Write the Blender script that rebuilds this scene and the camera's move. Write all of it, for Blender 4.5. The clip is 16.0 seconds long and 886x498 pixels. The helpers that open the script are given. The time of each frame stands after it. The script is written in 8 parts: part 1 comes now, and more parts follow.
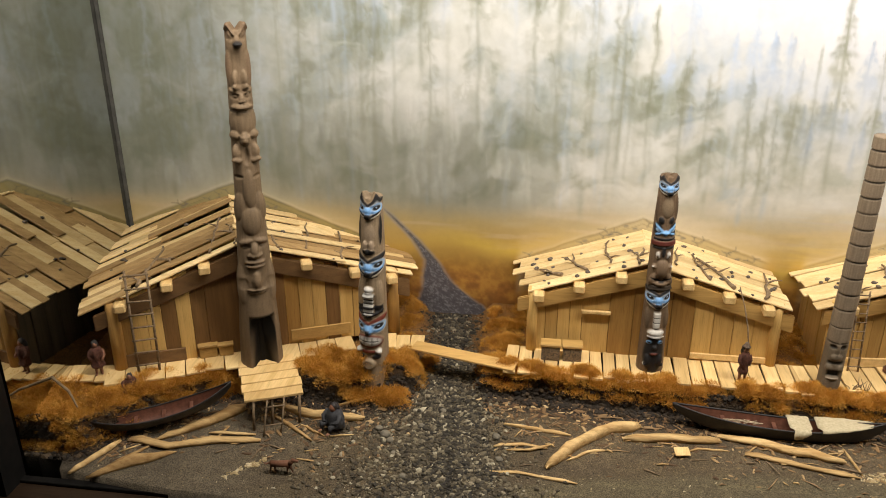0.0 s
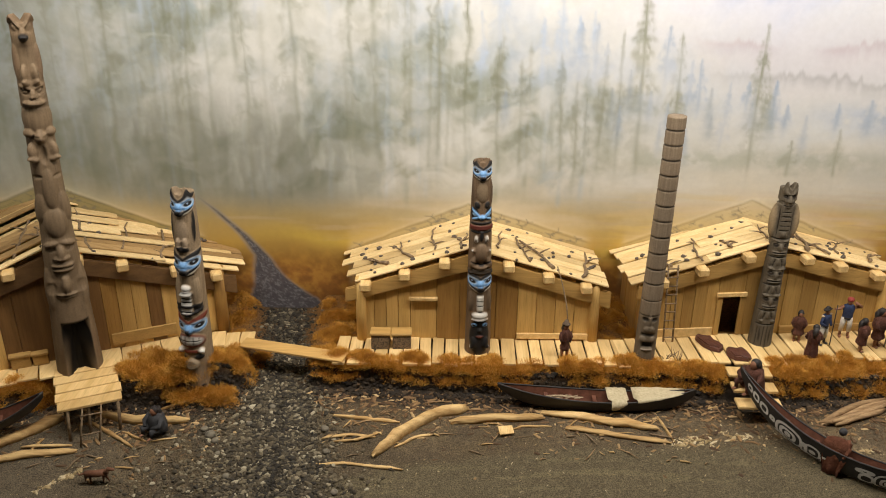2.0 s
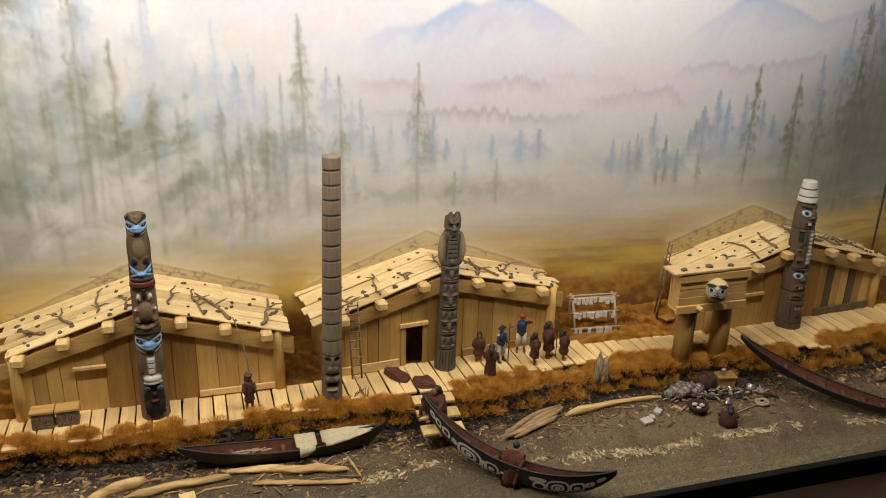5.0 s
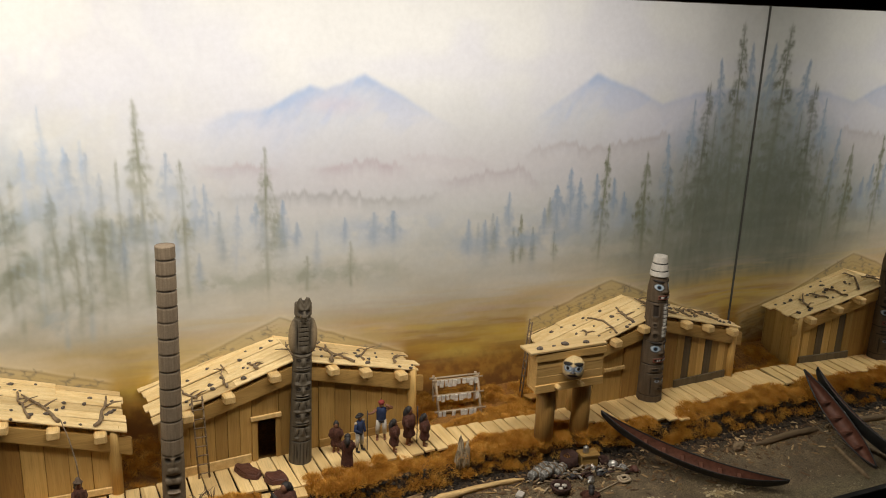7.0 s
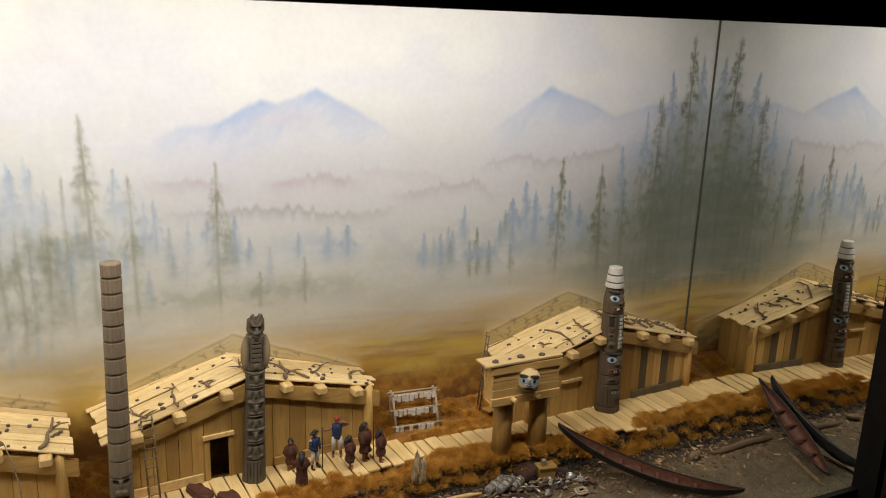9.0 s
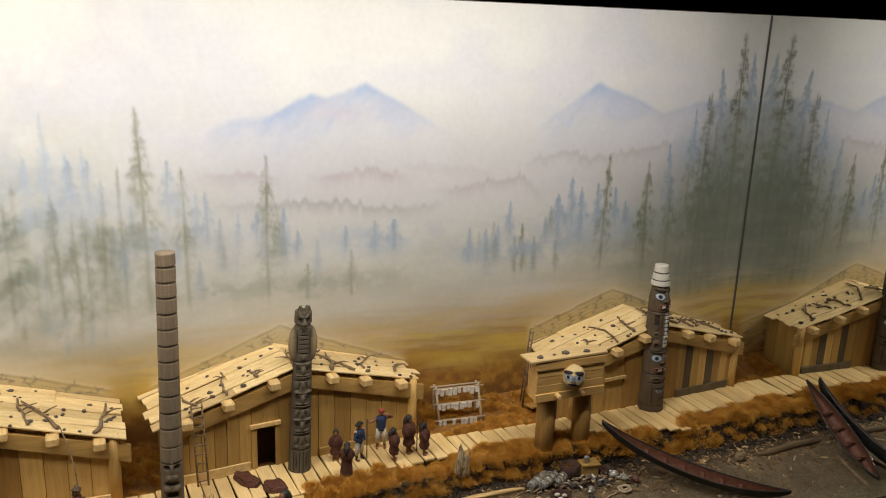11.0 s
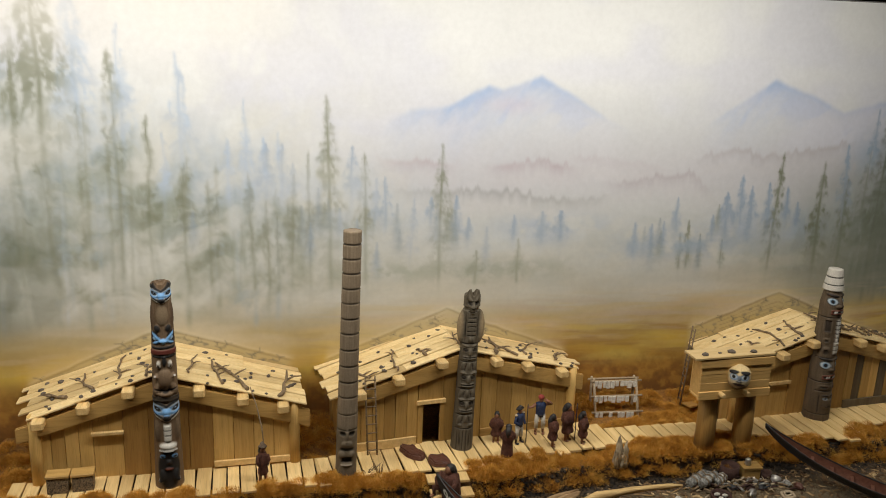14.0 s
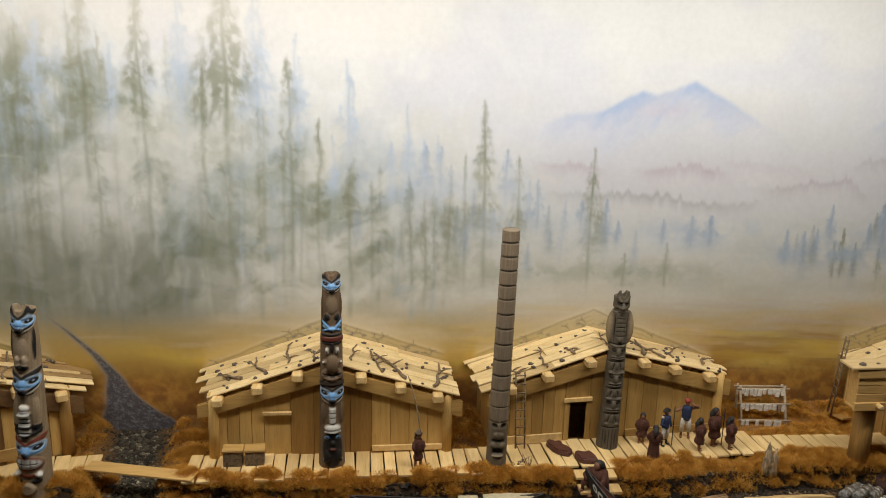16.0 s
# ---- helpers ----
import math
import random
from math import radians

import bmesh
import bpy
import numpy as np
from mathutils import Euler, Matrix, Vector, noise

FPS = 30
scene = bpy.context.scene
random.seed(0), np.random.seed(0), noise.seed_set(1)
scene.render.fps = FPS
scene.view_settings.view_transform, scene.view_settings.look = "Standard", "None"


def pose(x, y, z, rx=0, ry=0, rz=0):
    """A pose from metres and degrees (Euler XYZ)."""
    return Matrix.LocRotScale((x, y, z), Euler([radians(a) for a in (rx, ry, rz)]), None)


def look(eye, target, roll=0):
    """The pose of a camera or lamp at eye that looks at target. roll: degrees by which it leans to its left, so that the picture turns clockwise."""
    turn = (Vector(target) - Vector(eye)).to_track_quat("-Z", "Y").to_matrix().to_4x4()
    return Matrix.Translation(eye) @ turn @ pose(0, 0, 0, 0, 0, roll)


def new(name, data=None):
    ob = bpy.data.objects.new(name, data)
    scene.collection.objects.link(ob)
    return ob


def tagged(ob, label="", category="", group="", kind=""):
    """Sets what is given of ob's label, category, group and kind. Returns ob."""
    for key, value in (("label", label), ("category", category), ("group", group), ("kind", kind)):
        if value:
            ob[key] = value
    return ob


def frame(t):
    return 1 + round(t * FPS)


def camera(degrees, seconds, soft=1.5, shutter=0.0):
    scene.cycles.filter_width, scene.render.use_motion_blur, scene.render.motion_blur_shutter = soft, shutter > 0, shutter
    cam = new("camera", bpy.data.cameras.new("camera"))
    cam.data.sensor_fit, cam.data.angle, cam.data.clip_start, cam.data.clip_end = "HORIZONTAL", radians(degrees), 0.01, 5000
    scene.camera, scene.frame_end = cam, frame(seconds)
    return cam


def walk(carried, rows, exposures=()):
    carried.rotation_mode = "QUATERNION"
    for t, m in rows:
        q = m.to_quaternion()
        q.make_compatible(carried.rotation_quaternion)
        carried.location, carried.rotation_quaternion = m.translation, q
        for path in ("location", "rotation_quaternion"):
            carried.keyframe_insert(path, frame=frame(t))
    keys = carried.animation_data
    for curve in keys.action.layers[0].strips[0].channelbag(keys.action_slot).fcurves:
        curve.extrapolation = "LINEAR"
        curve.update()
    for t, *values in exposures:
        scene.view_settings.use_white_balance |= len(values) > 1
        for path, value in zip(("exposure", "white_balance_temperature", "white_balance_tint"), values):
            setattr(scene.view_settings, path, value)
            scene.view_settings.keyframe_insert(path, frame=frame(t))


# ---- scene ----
cam = camera(55.73, 16.0, soft=1.0)
PATH = [
    (0, (0.0773, 0.056, 1.6383), (-0.1943, 1.8705, 0.8421), -0.19),
    (0.5, (0.1017, 0.0551, 1.6275), (-0.0936, 1.8797, 0.8319), -0.02),
    (1, (0.1216, 0.0576, 1.6348), (-0.0141, 1.8815, 0.8255), 0.00),
    (1.5, (0.1533, 0.059, 1.6364), (0.0716, 1.8865, 0.8279), 0.08),
    (2, (0.1861, 0.0659, 1.6341), (0.1716, 1.8932, 0.8212), 0.42),
    (2.5, (0.2236, 0.0749, 1.6309), (0.2998, 1.9036, 0.8246), 0.69),
    (3, (0.256, 0.0782, 1.6302), (0.4306, 1.9036, 0.8316), 0.66),
    (3.5, (0.2741, 0.0804, 1.6297), (0.5528, 1.8974, 0.8419), 0.79),
    (4, (0.2938, 0.0805, 1.6287), (0.6711, 1.8833, 0.8493), 1.18),
    (4.5, (0.306, 0.0742, 1.6327), (0.7774, 1.866, 0.8796), 1.46),
    (5, (0.3231, 0.0729, 1.6386), (0.8733, 1.8548, 0.916), 1.63),
    (7.5, (0.4337, 0.071, 1.6538), (1.2541, 1.8187, 1.1318), 2.01),
    (8, (0.4422, 0.0619, 1.6572), (1.292, 1.7988, 1.146), 1.95),
    (10.5, (0.431, 0.0773, 1.6441), (1.235, 1.8273, 1.1045), 2.15),
    (11, (0.4228, 0.0674, 1.6467), (1.1893, 1.838, 1.1199), 2.11),
    (11.5, (0.404, 0.0612, 1.654), (1.1487, 1.8441, 1.1378), 2.27),
    (12, (0.3862, 0.0543, 1.6452), (1.0878, 1.8574, 1.1388), 2.40),
    (12.5, (0.377, 0.0466, 1.6397), (1.0316, 1.8671, 1.1325), 2.27),
    (13, (0.3714, 0.0389, 1.6332), (0.9719, 1.8792, 1.1304), 2.09),
    (13.5, (0.3587, 0.044, 1.6338), (0.8994, 1.8991, 1.1177), 2.07),
    (14, (0.3462, 0.0483, 1.6304), (0.8221, 1.9167, 1.0988), 2.26),
    (14.5, (0.325, 0.0463, 1.6254), (0.7474, 1.9255, 1.0868), 2.33),
    (15, (0.3045, 0.0336, 1.6255), (0.6516, 1.9279, 1.0858), 2.20),
    (15.5, (0.2857, 0.0225, 1.6255), (0.5572, 1.9341, 1.1036), 2.06),
    (16, (0.2662, 0.0086, 1.6219), (0.4844, 1.929, 1.1077), 1.60),
]
walk(cam, [(t, look(eye, target, roll)) for t, eye, target, roll in PATH],
     [(0, 0.32, 6720, 13), (1.5, 0.18, 6720, 13), (2.5, 0.06, 6720, 13), (3.5, 0.02, 6720, 13), (5, -0.10, 6720, 13), (7.5, -0.23, 6650, 11), (8.5, -0.20, 6650, 11),
      (10.5, -0.17, 6650, 11), (11.5, -0.23, 6650, 11), (14, -0.27, 6480, 9), (16, -0.31, 6430, 10)])
# ---------------------------------------------------------------- world and light
XL, XR, YB, YF = -0.728, 1.737, 1.432, 0.968      # mirrors left and right, painted backdrop, front glass line
XE = 1.722                                         # inner edge of the jamb beside the second mirror
DECK = 0.92                                        # height of the boardwalk

world = bpy.data.worlds.new("world")
scene.world = world
world.use_nodes = True
world.node_tree.nodes["Background"].inputs[0].default_value = (0.9, 0.8, 0.65, 1)
world.node_tree.nodes["Background"].inputs[1].default_value = 0.003


def strip_lamp(name, x, y, z, lx, ly, power, target, colour=(1.0, 0.86, 0.66)):
    data = bpy.data.lights.new(name, "AREA")
    data.shape, data.size, data.size_y, data.energy, data.color = "RECTANGLE", lx, ly, power, colour
    ob = new(name, data)
    ob.matrix_world = look((x, y, z), target)
    return ob


strip_lamp("case_lamp", 0.42, 0.990, 1.80, 1.90, 0.04, 14.9, (0.42, 1.22, 1.05), (1.0, 0.945, 0.85))
strip_lamp("room_lamp", 0.40, -0.9, 2.55, 0.5, 0.5, 0.8, (0.5, 1.2, 1.0), (1.0, 0.80, 0.55))

# ---------------------------------------------------------------- small tools


def part(name, bm, material, parent=None, label=""):
    """Links a bmesh, given in world coordinates, as one mesh under parent (an unrotated thing)."""
    me = bpy.data.meshes.new(name)
    off = world_place(parent) if parent else Vector((0, 0, 0))
    bmesh.ops.translate(bm, verts=bm.verts, vec=-off)
    bm.to_mesh(me)
    bm.free()
    return link_mesh(name, me, material, parent, label)


def world_place(ob):
    place = Vector((0, 0, 0))
    while ob:
        place += ob.location
        ob = ob.parent
    return place


def link_mesh(name, me, material, parent=None, label=""):
    for m in material if isinstance(material, (list, tuple)) else (material,):
        me.materials.append(m)
    ob = new(name, me)
    ob.parent = parent
    if label:
        ob["label"] = label
    return ob


def thing(name, place, label, category, group="", kind=""):
    ob = new(name)
    ob.location = place
    ob.empty_display_size = 0.01
    return tagged(ob, label, category, group, kind)


def grid_mesh(name, verts, nu, nv, smooth=True, closed=False):
    """A mesh from nu x nv points in rows of nu; closed joins the ends of each row."""
    i = np.arange(nu * nv).reshape(nv, nu)
    if closed:
        i = np.concatenate([i, i[:, :1]], 1)
    quads = np.stack([i[:-1, :-1], i[:-1, 1:], i[1:, 1:], i[1:, :-1]], -1).reshape(-1, 4)
    return poly_mesh(name, verts, quads, smooth)


def poly_mesh(name, verts, faces, smooth=False):
    """A mesh from arrays of points and of faces that all have the same number of corners."""
    me = bpy.data.meshes.new(name)
    verts, faces = np.asarray(verts, np.float32).reshape(-1, 3), np.asarray(faces, np.int32)
    n = faces.shape[1]
    me.vertices.add(len(verts))
    me.vertices.foreach_set("co", verts.ravel())
    me.loops.add(faces.size)
    me.loops.foreach_set("vertex_index", faces.ravel())
    me.polygons.add(len(faces))
    me.polygons.foreach_set("loop_start", np.arange(0, faces.size, n, dtype=np.int32))
    me.polygons.foreach_set("use_smooth", np.full(len(faces), smooth))
    me.update(calc_edges=True)
    me.validate()
    return me


def paint(me, colours):
    """Pigment for each point of a mesh, as linear colours."""
    a = me.color_attributes.new("pigment", "FLOAT_COLOR", "POINT")
    a.data.foreach_set("color", np.concatenate([colours, np.ones((len(colours), 1))], 1).astype(np.float32).ravel())


def box(bm, c, half, turn=0.0, bevel=0.0006, tilt=None):
    """A chamfered box round c; turn: degrees about z; tilt: a further matrix, applied first."""
    m = Matrix.Translation(c) @ Matrix.Rotation(radians(turn), 4, "Z")
    if tilt is not None:
        m = m @ tilt
    made = bmesh.ops.create_cube(bm, size=2.0, matrix=m @ Matrix.Diagonal((*half, 1)))
    if bevel:
        edges = list({e for v in made["verts"] for e in v.link_edges})
        bmesh.ops.bevel(bm, geom=edges, offset=min(bevel, min(half) * 0.6), segments=1, affect="EDGES", profile=0.5)
    return bm


def tube(bm, points, radii, sides=8, cap=True):
    """A round rod through points with a radius at each."""
    rings = []
    points = [Vector(p) for p in points]
    for n, p in enumerate(points):
        way = (points[min(n + 1, len(points) - 1)] - points[max(n - 1, 0)]).normalized()
        a = way.orthogonal().normalized() if abs(way.z) > 0.9 else way.cross(Vector((0, 0, 1))).normalized()
        b = way.cross(a).normalized()
        rings.append([bm.verts.new(p + float(radii[n]) * (math.cos(2 * math.pi * k / sides) * a + math.sin(2 * math.pi * k / sides) * b)) for k in range(sides)])
    for r, s in zip(rings, rings[1:]):
        for k in range(sides):
            f = bm.faces.new((r[k], r[(k + 1) % sides], s[(k + 1) % sides], s[k]))
            f.smooth = True
    if cap:
        bm.faces.new(rings[0][::-1])
        bm.faces.new(rings[-1])
    return bm


def blob(bm, c, radii, seed=0, rough=0.2, level=2, turn=0.0):
    """A lumpy stone."""
    made = bmesh.ops.create_icosphere(bm, subdivisions=level, radius=1.0)
    m = Matrix.Translation(c) @ Matrix.Rotation(radians(turn), 4, "Z") @ Matrix.Diagonal((*radii, 1))
    for v in made["verts"]:
        v.co = m @ (v.co * (1 + rough * noise.noise(v.co * 1.4 + Vector((seed * 3.7, seed * 1.3, 0)))))
    return bm


def clip(bm, back=True, left=False, right=False):
    """Cuts off what would reach through the backdrop or a mirror."""
    planes = [((0, YB - 0.0015, 0), (0, 1, 0))] if back else []
    planes += [((XL + 0.002, 0, 0), (-1, 0, 0))] if left else []
    planes += [((XR - 0.002, 0, 0), (1, 0, 0))] if right else []
    for co, no in planes:
        geom = bm.verts[:] + bm.edges[:] + bm.faces[:]
        cut = bmesh.ops.bisect_plane(bm, geom=geom, plane_co=co, plane_no=no, clear_outer=True)
        edges = [e for e in cut["geom_cut"] if isinstance(e, bmesh.types.BMEdge) and e.is_valid]
        if edges:
            bmesh.ops.holes_fill(bm, edges=edges, sides=0)
    return bm


# ---------------------------------------------------------------- materials


def material(name, rough=0.8, metal=0.0):
    m = bpy.data.materials.new(name)
    m.use_nodes = True
    nodes, links = m.node_tree.nodes, m.node_tree.links
    shader = nodes["Principled BSDF"]
    shader.inputs["Roughness"].default_value, shader.inputs["Metallic"].default_value = rough, metal
    return m, nodes, links, shader


def ramp(nodes, links, source, stops):
    node = nodes.new("ShaderNodeValToRGB")
    while len(node.color_ramp.elements) < len(stops):
        node.color_ramp.elements.new(0.5)
    for e, (at, c) in zip(node.color_ramp.elements, stops):
        e.position, e.color = at, (*c, 1)
    links.new(source, node.inputs[0])
    return node.outputs[0]


def noise_node(nodes, links, scale, detail=4.0, stretch=(1, 1, 1), rough=0.6, shift=None):
    at = nodes.new("ShaderNodeTexCoord")
    mp = nodes.new("ShaderNodeMapping")
    mp.inputs["Scale"].default_value = stretch
    links.new(at.outputs["Object"], mp.inputs[0])
    if shift:
        links.new(shift, mp.inputs["Location"])
    n = nodes.new("ShaderNodeTexNoise")
    n.inputs["Scale"].default_value, n.inputs["Detail"].default_value, n.inputs["Roughness"].default_value = scale, detail, rough
    links.new(mp.outputs[0], n.inputs["Vector"])
    return n.outputs["Fac"]


def mixed(nodes, links, a, b, factor, mode="MIX"):
    node = nodes.new("ShaderNodeMix")
    node.data_type, node.blend_type = "RGBA", mode
    for socket, value in ((node.inputs[6], a), (node.inputs[7], b), (node.inputs[0], factor)):
        if isinstance(value, bpy.types.NodeSocket):
            links.new(value, socket)
        elif isinstance(value, (int, float)):
            socket.default_value = value
        else:
            socket.default_value = (*value, 1)
    return node.outputs[2]


def bump(nodes, links, shader, height, strength=0.3, distance=0.001):
    node = nodes.new("ShaderNodeBump")
    node.inputs["Strength"].default_value, node.inputs["Distance"].default_value = strength, distance
    links.new(height, node.inputs["Height"])
    links.new(node.outputs[0], shader.inputs["Normal"])


def wood(name, light, dark, grain="z", rough=0.62, vary=0.35, relief=0.35):
    """Sawn wood: fibres along one axis, broad darker bands, each piece a little different."""
    m, nodes, links, shader = material(name, rough)
    info = nodes.new("ShaderNodeObjectInfo")
    shift = nodes.new("ShaderNodeCombineXYZ")
    mul = nodes.new("ShaderNodeMath")
    mul.operation = "MULTIPLY"
    mul.inputs[1].default_value = 7.0
    links.new(info.outputs["Random"], mul.inputs[0])
    for k in range(3):
        links.new(mul.outputs[0], shift.inputs[k])
    s = {"x": (0.05, 1, 1), "y": (1, 0.05, 1), "z": (1, 1, 0.05)}[grain]
    fine = noise_node(nodes, links, 700, 3, s, 0.6, shift.outputs[0])
    broad = noise_node(nodes, links, 120, 3, s, 0.5, shift.outputs[0])
    c = ramp(nodes, links, broad, [(0.3, dark), (0.62, light)])
    c = mixed(nodes, links, c, tuple(v * 0.62 for v in dark), ramp(nodes, links, fine, [(0.5, (0, 0, 0)), (0.75, (0.6, 0.6, 0.6))]))
    tone = ramp(nodes, links, info.outputs["Random"], [(0.0, (1 - vary, 1 - 1.15 * vary, 1 - 1.35 * vary)), (0.45, (0.95, 0.94, 0.92)), (1.0, (1.06, 1.05, 1.04))])
    links.new(mixed(nodes, links, c, tone, 1.0, "MULTIPLY"), shader.inputs["Base Color"])
    bump(nodes, links, shader, fine, relief, 0.0006)
    return m


def mottled(name, stops, scale=150, rough=0.85, strength=0.4, distance=0.001, detail=5.0, stretch=(1, 1, 1), metal=0.0):
    """A surface whose colour wanders between the given stops."""
    m, nodes, links, shader = material(name, rough, metal)
    n = noise_node(nodes, links, scale, detail, stretch)
    links.new(ramp(nodes, links, n, stops), shader.inputs["Base Color"])
    bump(nodes, links, shader, noise_node(nodes, links, scale * 3.1, detail, stretch), strength, distance)
    return m


def pigmented(name, rough=0.75, scale=400, strength=0.3, vary=0.12, distance=0.0006):
    """Paint or stain laid on by hand: the colour comes from the mesh's pigment, with fine grain over it."""
    m, nodes, links, shader = material(name, rough)
    a = nodes.new("ShaderNodeVertexColor")
    a.layer_name = "pigment"
    n = noise_node(nodes, links, scale, 4)
    tone = ramp(nodes, links, n, [(0.3, (1 - vary,) * 3), (0.7, (1 + vary,) * 3)])
    links.new(mixed(nodes, links, a.outputs[0], tone, 1.0, "MULTIPLY"), shader.inputs["Base Color"])
    bump(nodes, links, shader, n, strength, distance)
    return m


WOOD_WALL = wood("cedar_plank_upright", (0.69, 0.45, 0.152), (0.59, 0.365, 0.108), "z", vary=0.22)
WOOD_TAN = wood("cedar_plank_tan", (0.50, 0.312, 0.096), (0.41, 0.242, 0.066), "z", vary=0.24)
WOOD_DARK = wood("cedar_plank_dark", (0.24, 0.125, 0.04), (0.17, 0.085, 0.026), "z", vary=0.2)
WOOD_GREY = wood("weathered_plank", (0.15, 0.115, 0.07), (0.10, 0.075, 0.045), "z", vary=0.2)
WOOD_BEAM = wood("cedar_beam", (0.52, 0.325, 0.105), (0.41, 0.245, 0.073), "x", vary=0.2)
WOOD_BEAM_DARK = wood("cedar_beam_dark", (0.20, 0.11, 0.042), (0.14, 0.075, 0.03), "x", vary=0.2)
WOOD_ROOF = wood("split_roof_board", (0.86, 0.67, 0.36), (0.74, 0.53, 0.24), "x", vary=0.30)
WOOD_ROOF_TAN = wood("split_roof_board_tan", (0.46, 0.30, 0.125), (0.33, 0.20, 0.075), "x", vary=0.3)
WOOD_DECK = wood("deck_board", (0.86, 0.64, 0.31), (0.74, 0.52, 0.22), "y", vary=0.28)
WOOD_PALE = wood("pale_pine", (0.80, 0.57, 0.26), (0.64, 0.42, 0.16), "y", vary=0.15)
DRIFT = wood("driftwood", (0.76, 0.54, 0.25), (0.46, 0.275, 0.10), "x", rough=0.8, vary=0.40, relief=1.0)
DRIFT_BROWN = wood("split_brown_driftwood", (0.46, 0.31, 0.165), (0.24, 0.15, 0.072), "x", rough=0.85, vary=0.3, relief=1.0)
DRIFT_GREY = wood("old_grey_driftwood", (0.25, 0.18, 0.10), (0.13, 0.085, 0.045), "x", rough=0.85, vary=0.3)
WOOD_LONG = wood("long_pine_plank", (0.66, 0.42, 0.15), (0.56, 0.34, 0.11), "x", vary=0.1)
STICK = mottled("twig_bark", [(0.3, (0.11, 0.075, 0.042)), (0.7, (0.30, 0.21, 0.12))], 200)
STONE = mottled("dark_pebble", [(0.3, (0.05, 0.042, 0.035)), (0.7, (0.16, 0.125, 0.095))], 250)
GRASS = mottled("dry_moss_fibre", [(0.25, (0.35, 0.14, 0.015)), (0.5, (0.61, 0.30, 0.040)), (0.75, (0.82, 0.50, 0.11))], 42, 0.9, 0.1)
PIGMENT = pigmented("carved_painted_cedar", 0.6)
PIGMENT.node_tree.nodes["Principled BSDF"].inputs["Specular IOR Level"].default_value = 0.22
BACKDROP = pigmented("painted_backdrop", 0.85, 90, 0.05, 0.03)
GROUND = pigmented("beach_sand_and_soil", 0.85, 520, 1.0, 0.75, 0.004)
SEAM = mottled("grey_seam_strip", [(0.3, (0.05, 0.05, 0.045)), (0.7, (0.09, 0.09, 0.08))], 60, 0.7)
WOOD_MID = wood("cedar_plank_brown", (0.42, 0.235, 0.062), (0.32, 0.17, 0.042), "z", vary=0.15)
BLACK = mottled("black_case_trim", [(0.3, (0.006, 0.006, 0.006)), (0.7, (0.012, 0.011, 0.01))], 60, 0.45, 0.1)
CASE_WOOD = wood("dark_case_wood", (0.036, 0.020, 0.010), (0.018, 0.010, 0.005), "x", 0.4, 0.1)
INSIDE = mottled("dark_room_paint", [(0.3, (0.02, 0.018, 0.016)), (0.7, (0.03, 0.027, 0.024))], 3, 0.8, 0.1)
BLACK.node_tree.nodes["Principled BSDF"].inputs["Specular IOR Level"].default_value = 0.15
MIRROR, _n, _l, _s = material("mirror_glass", 0.012, 1.0)
_s.inputs["Base Color"].default_value = (0.88, 0.89, 0.87, 1)
OLD_MIRROR, _n, _l, _s = material("dull_mirror_glass", 0.03, 1.0)
_s.inputs["Base Color"].default_value = (0.56, 0.565, 0.54, 1)

# ---------------------------------------------------------------- the painted backdrop


def smooth(v, a, b):
    s = np.clip((v - a) / (b - a), 0, 1)
    return s * s * (3 - 2 * s)


def cloud(x, z, scale, seed, octaves=4, keep=0.55):
    """Soft value noise from 0 to 1 over two arrays."""
    rng = np.random.RandomState(seed)
    table, total, size, sx, sz = rng.rand(64, 64), 0.0, 0.0, x / scale, z / scale
    for n in range(octaves):
        u, v = sx * 2**n + 17.3 * n, sz * 2**n + 5.1 * n
        i, j = np.floor(u).astype(int), np.floor(v).astype(int)
        fu, fv = u - i, v - j
        fu, fv = fu * fu * (3 - 2 * fu), fv * fv * (3 - 2 * fv)
        a, b = table[i % 64, j % 64], table[(i + 1) % 64, j % 64]
        c, d = table[i % 64, (j + 1) % 64], table[(i + 1) % 64, (j + 1) % 64]
        total = total + keep**n * ((a * (1 - fu) + b * fu) * (1 - fv) + (c * (1 - fu) + d * fu) * fv)
        size += keep**n
    return total / size


def over(canvas, colour, alpha):
    canvas += (np.array(colour) - canvas) * np.clip(alpha, 0, 1)[..., None]


GREEN, BLUE, DARK, OLIVE = (0.19, 0.20, 0.125), (0.35, 0.42, 0.53), (0.095, 0.105, 0.060), (0.28, 0.28, 0.20)


def dab(canvas, X, Z, p, q, wide, colour, alpha):
    """A soft brush stroke from p to q on the backdrop."""
    x0, z0, step = X[0, 0], Z[0, 0], X[0, 1] - X[0, 0]
    m = 2.6 * wide
    a, b = max(int((min(p[0], q[0]) - m - x0) / step), 0), int((max(p[0], q[0]) + m - x0) / step) + 2
    c, d = max(int((min(p[1], q[1]) - m - z0) / step), 0), int((max(p[1], q[1]) + m - z0) / step) + 2
    gx, gz = X[c:d, a:b], Z[c:d, a:b]
    if gx.size == 0:
        return
    ex, ez = q[0] - p[0], q[1] - p[1]
    s = np.clip(((gx - p[0]) * ex + (gz - p[1]) * ez) / (ex * ex + ez * ez + 1e-9), 0, 1)
    d2 = (gx - p[0] - s * ex) ** 2 + (gz - p[1] - s * ez) ** 2
    over(canvas[c:d, a:b], colour, alpha * np.exp(-d2 / wide**2))


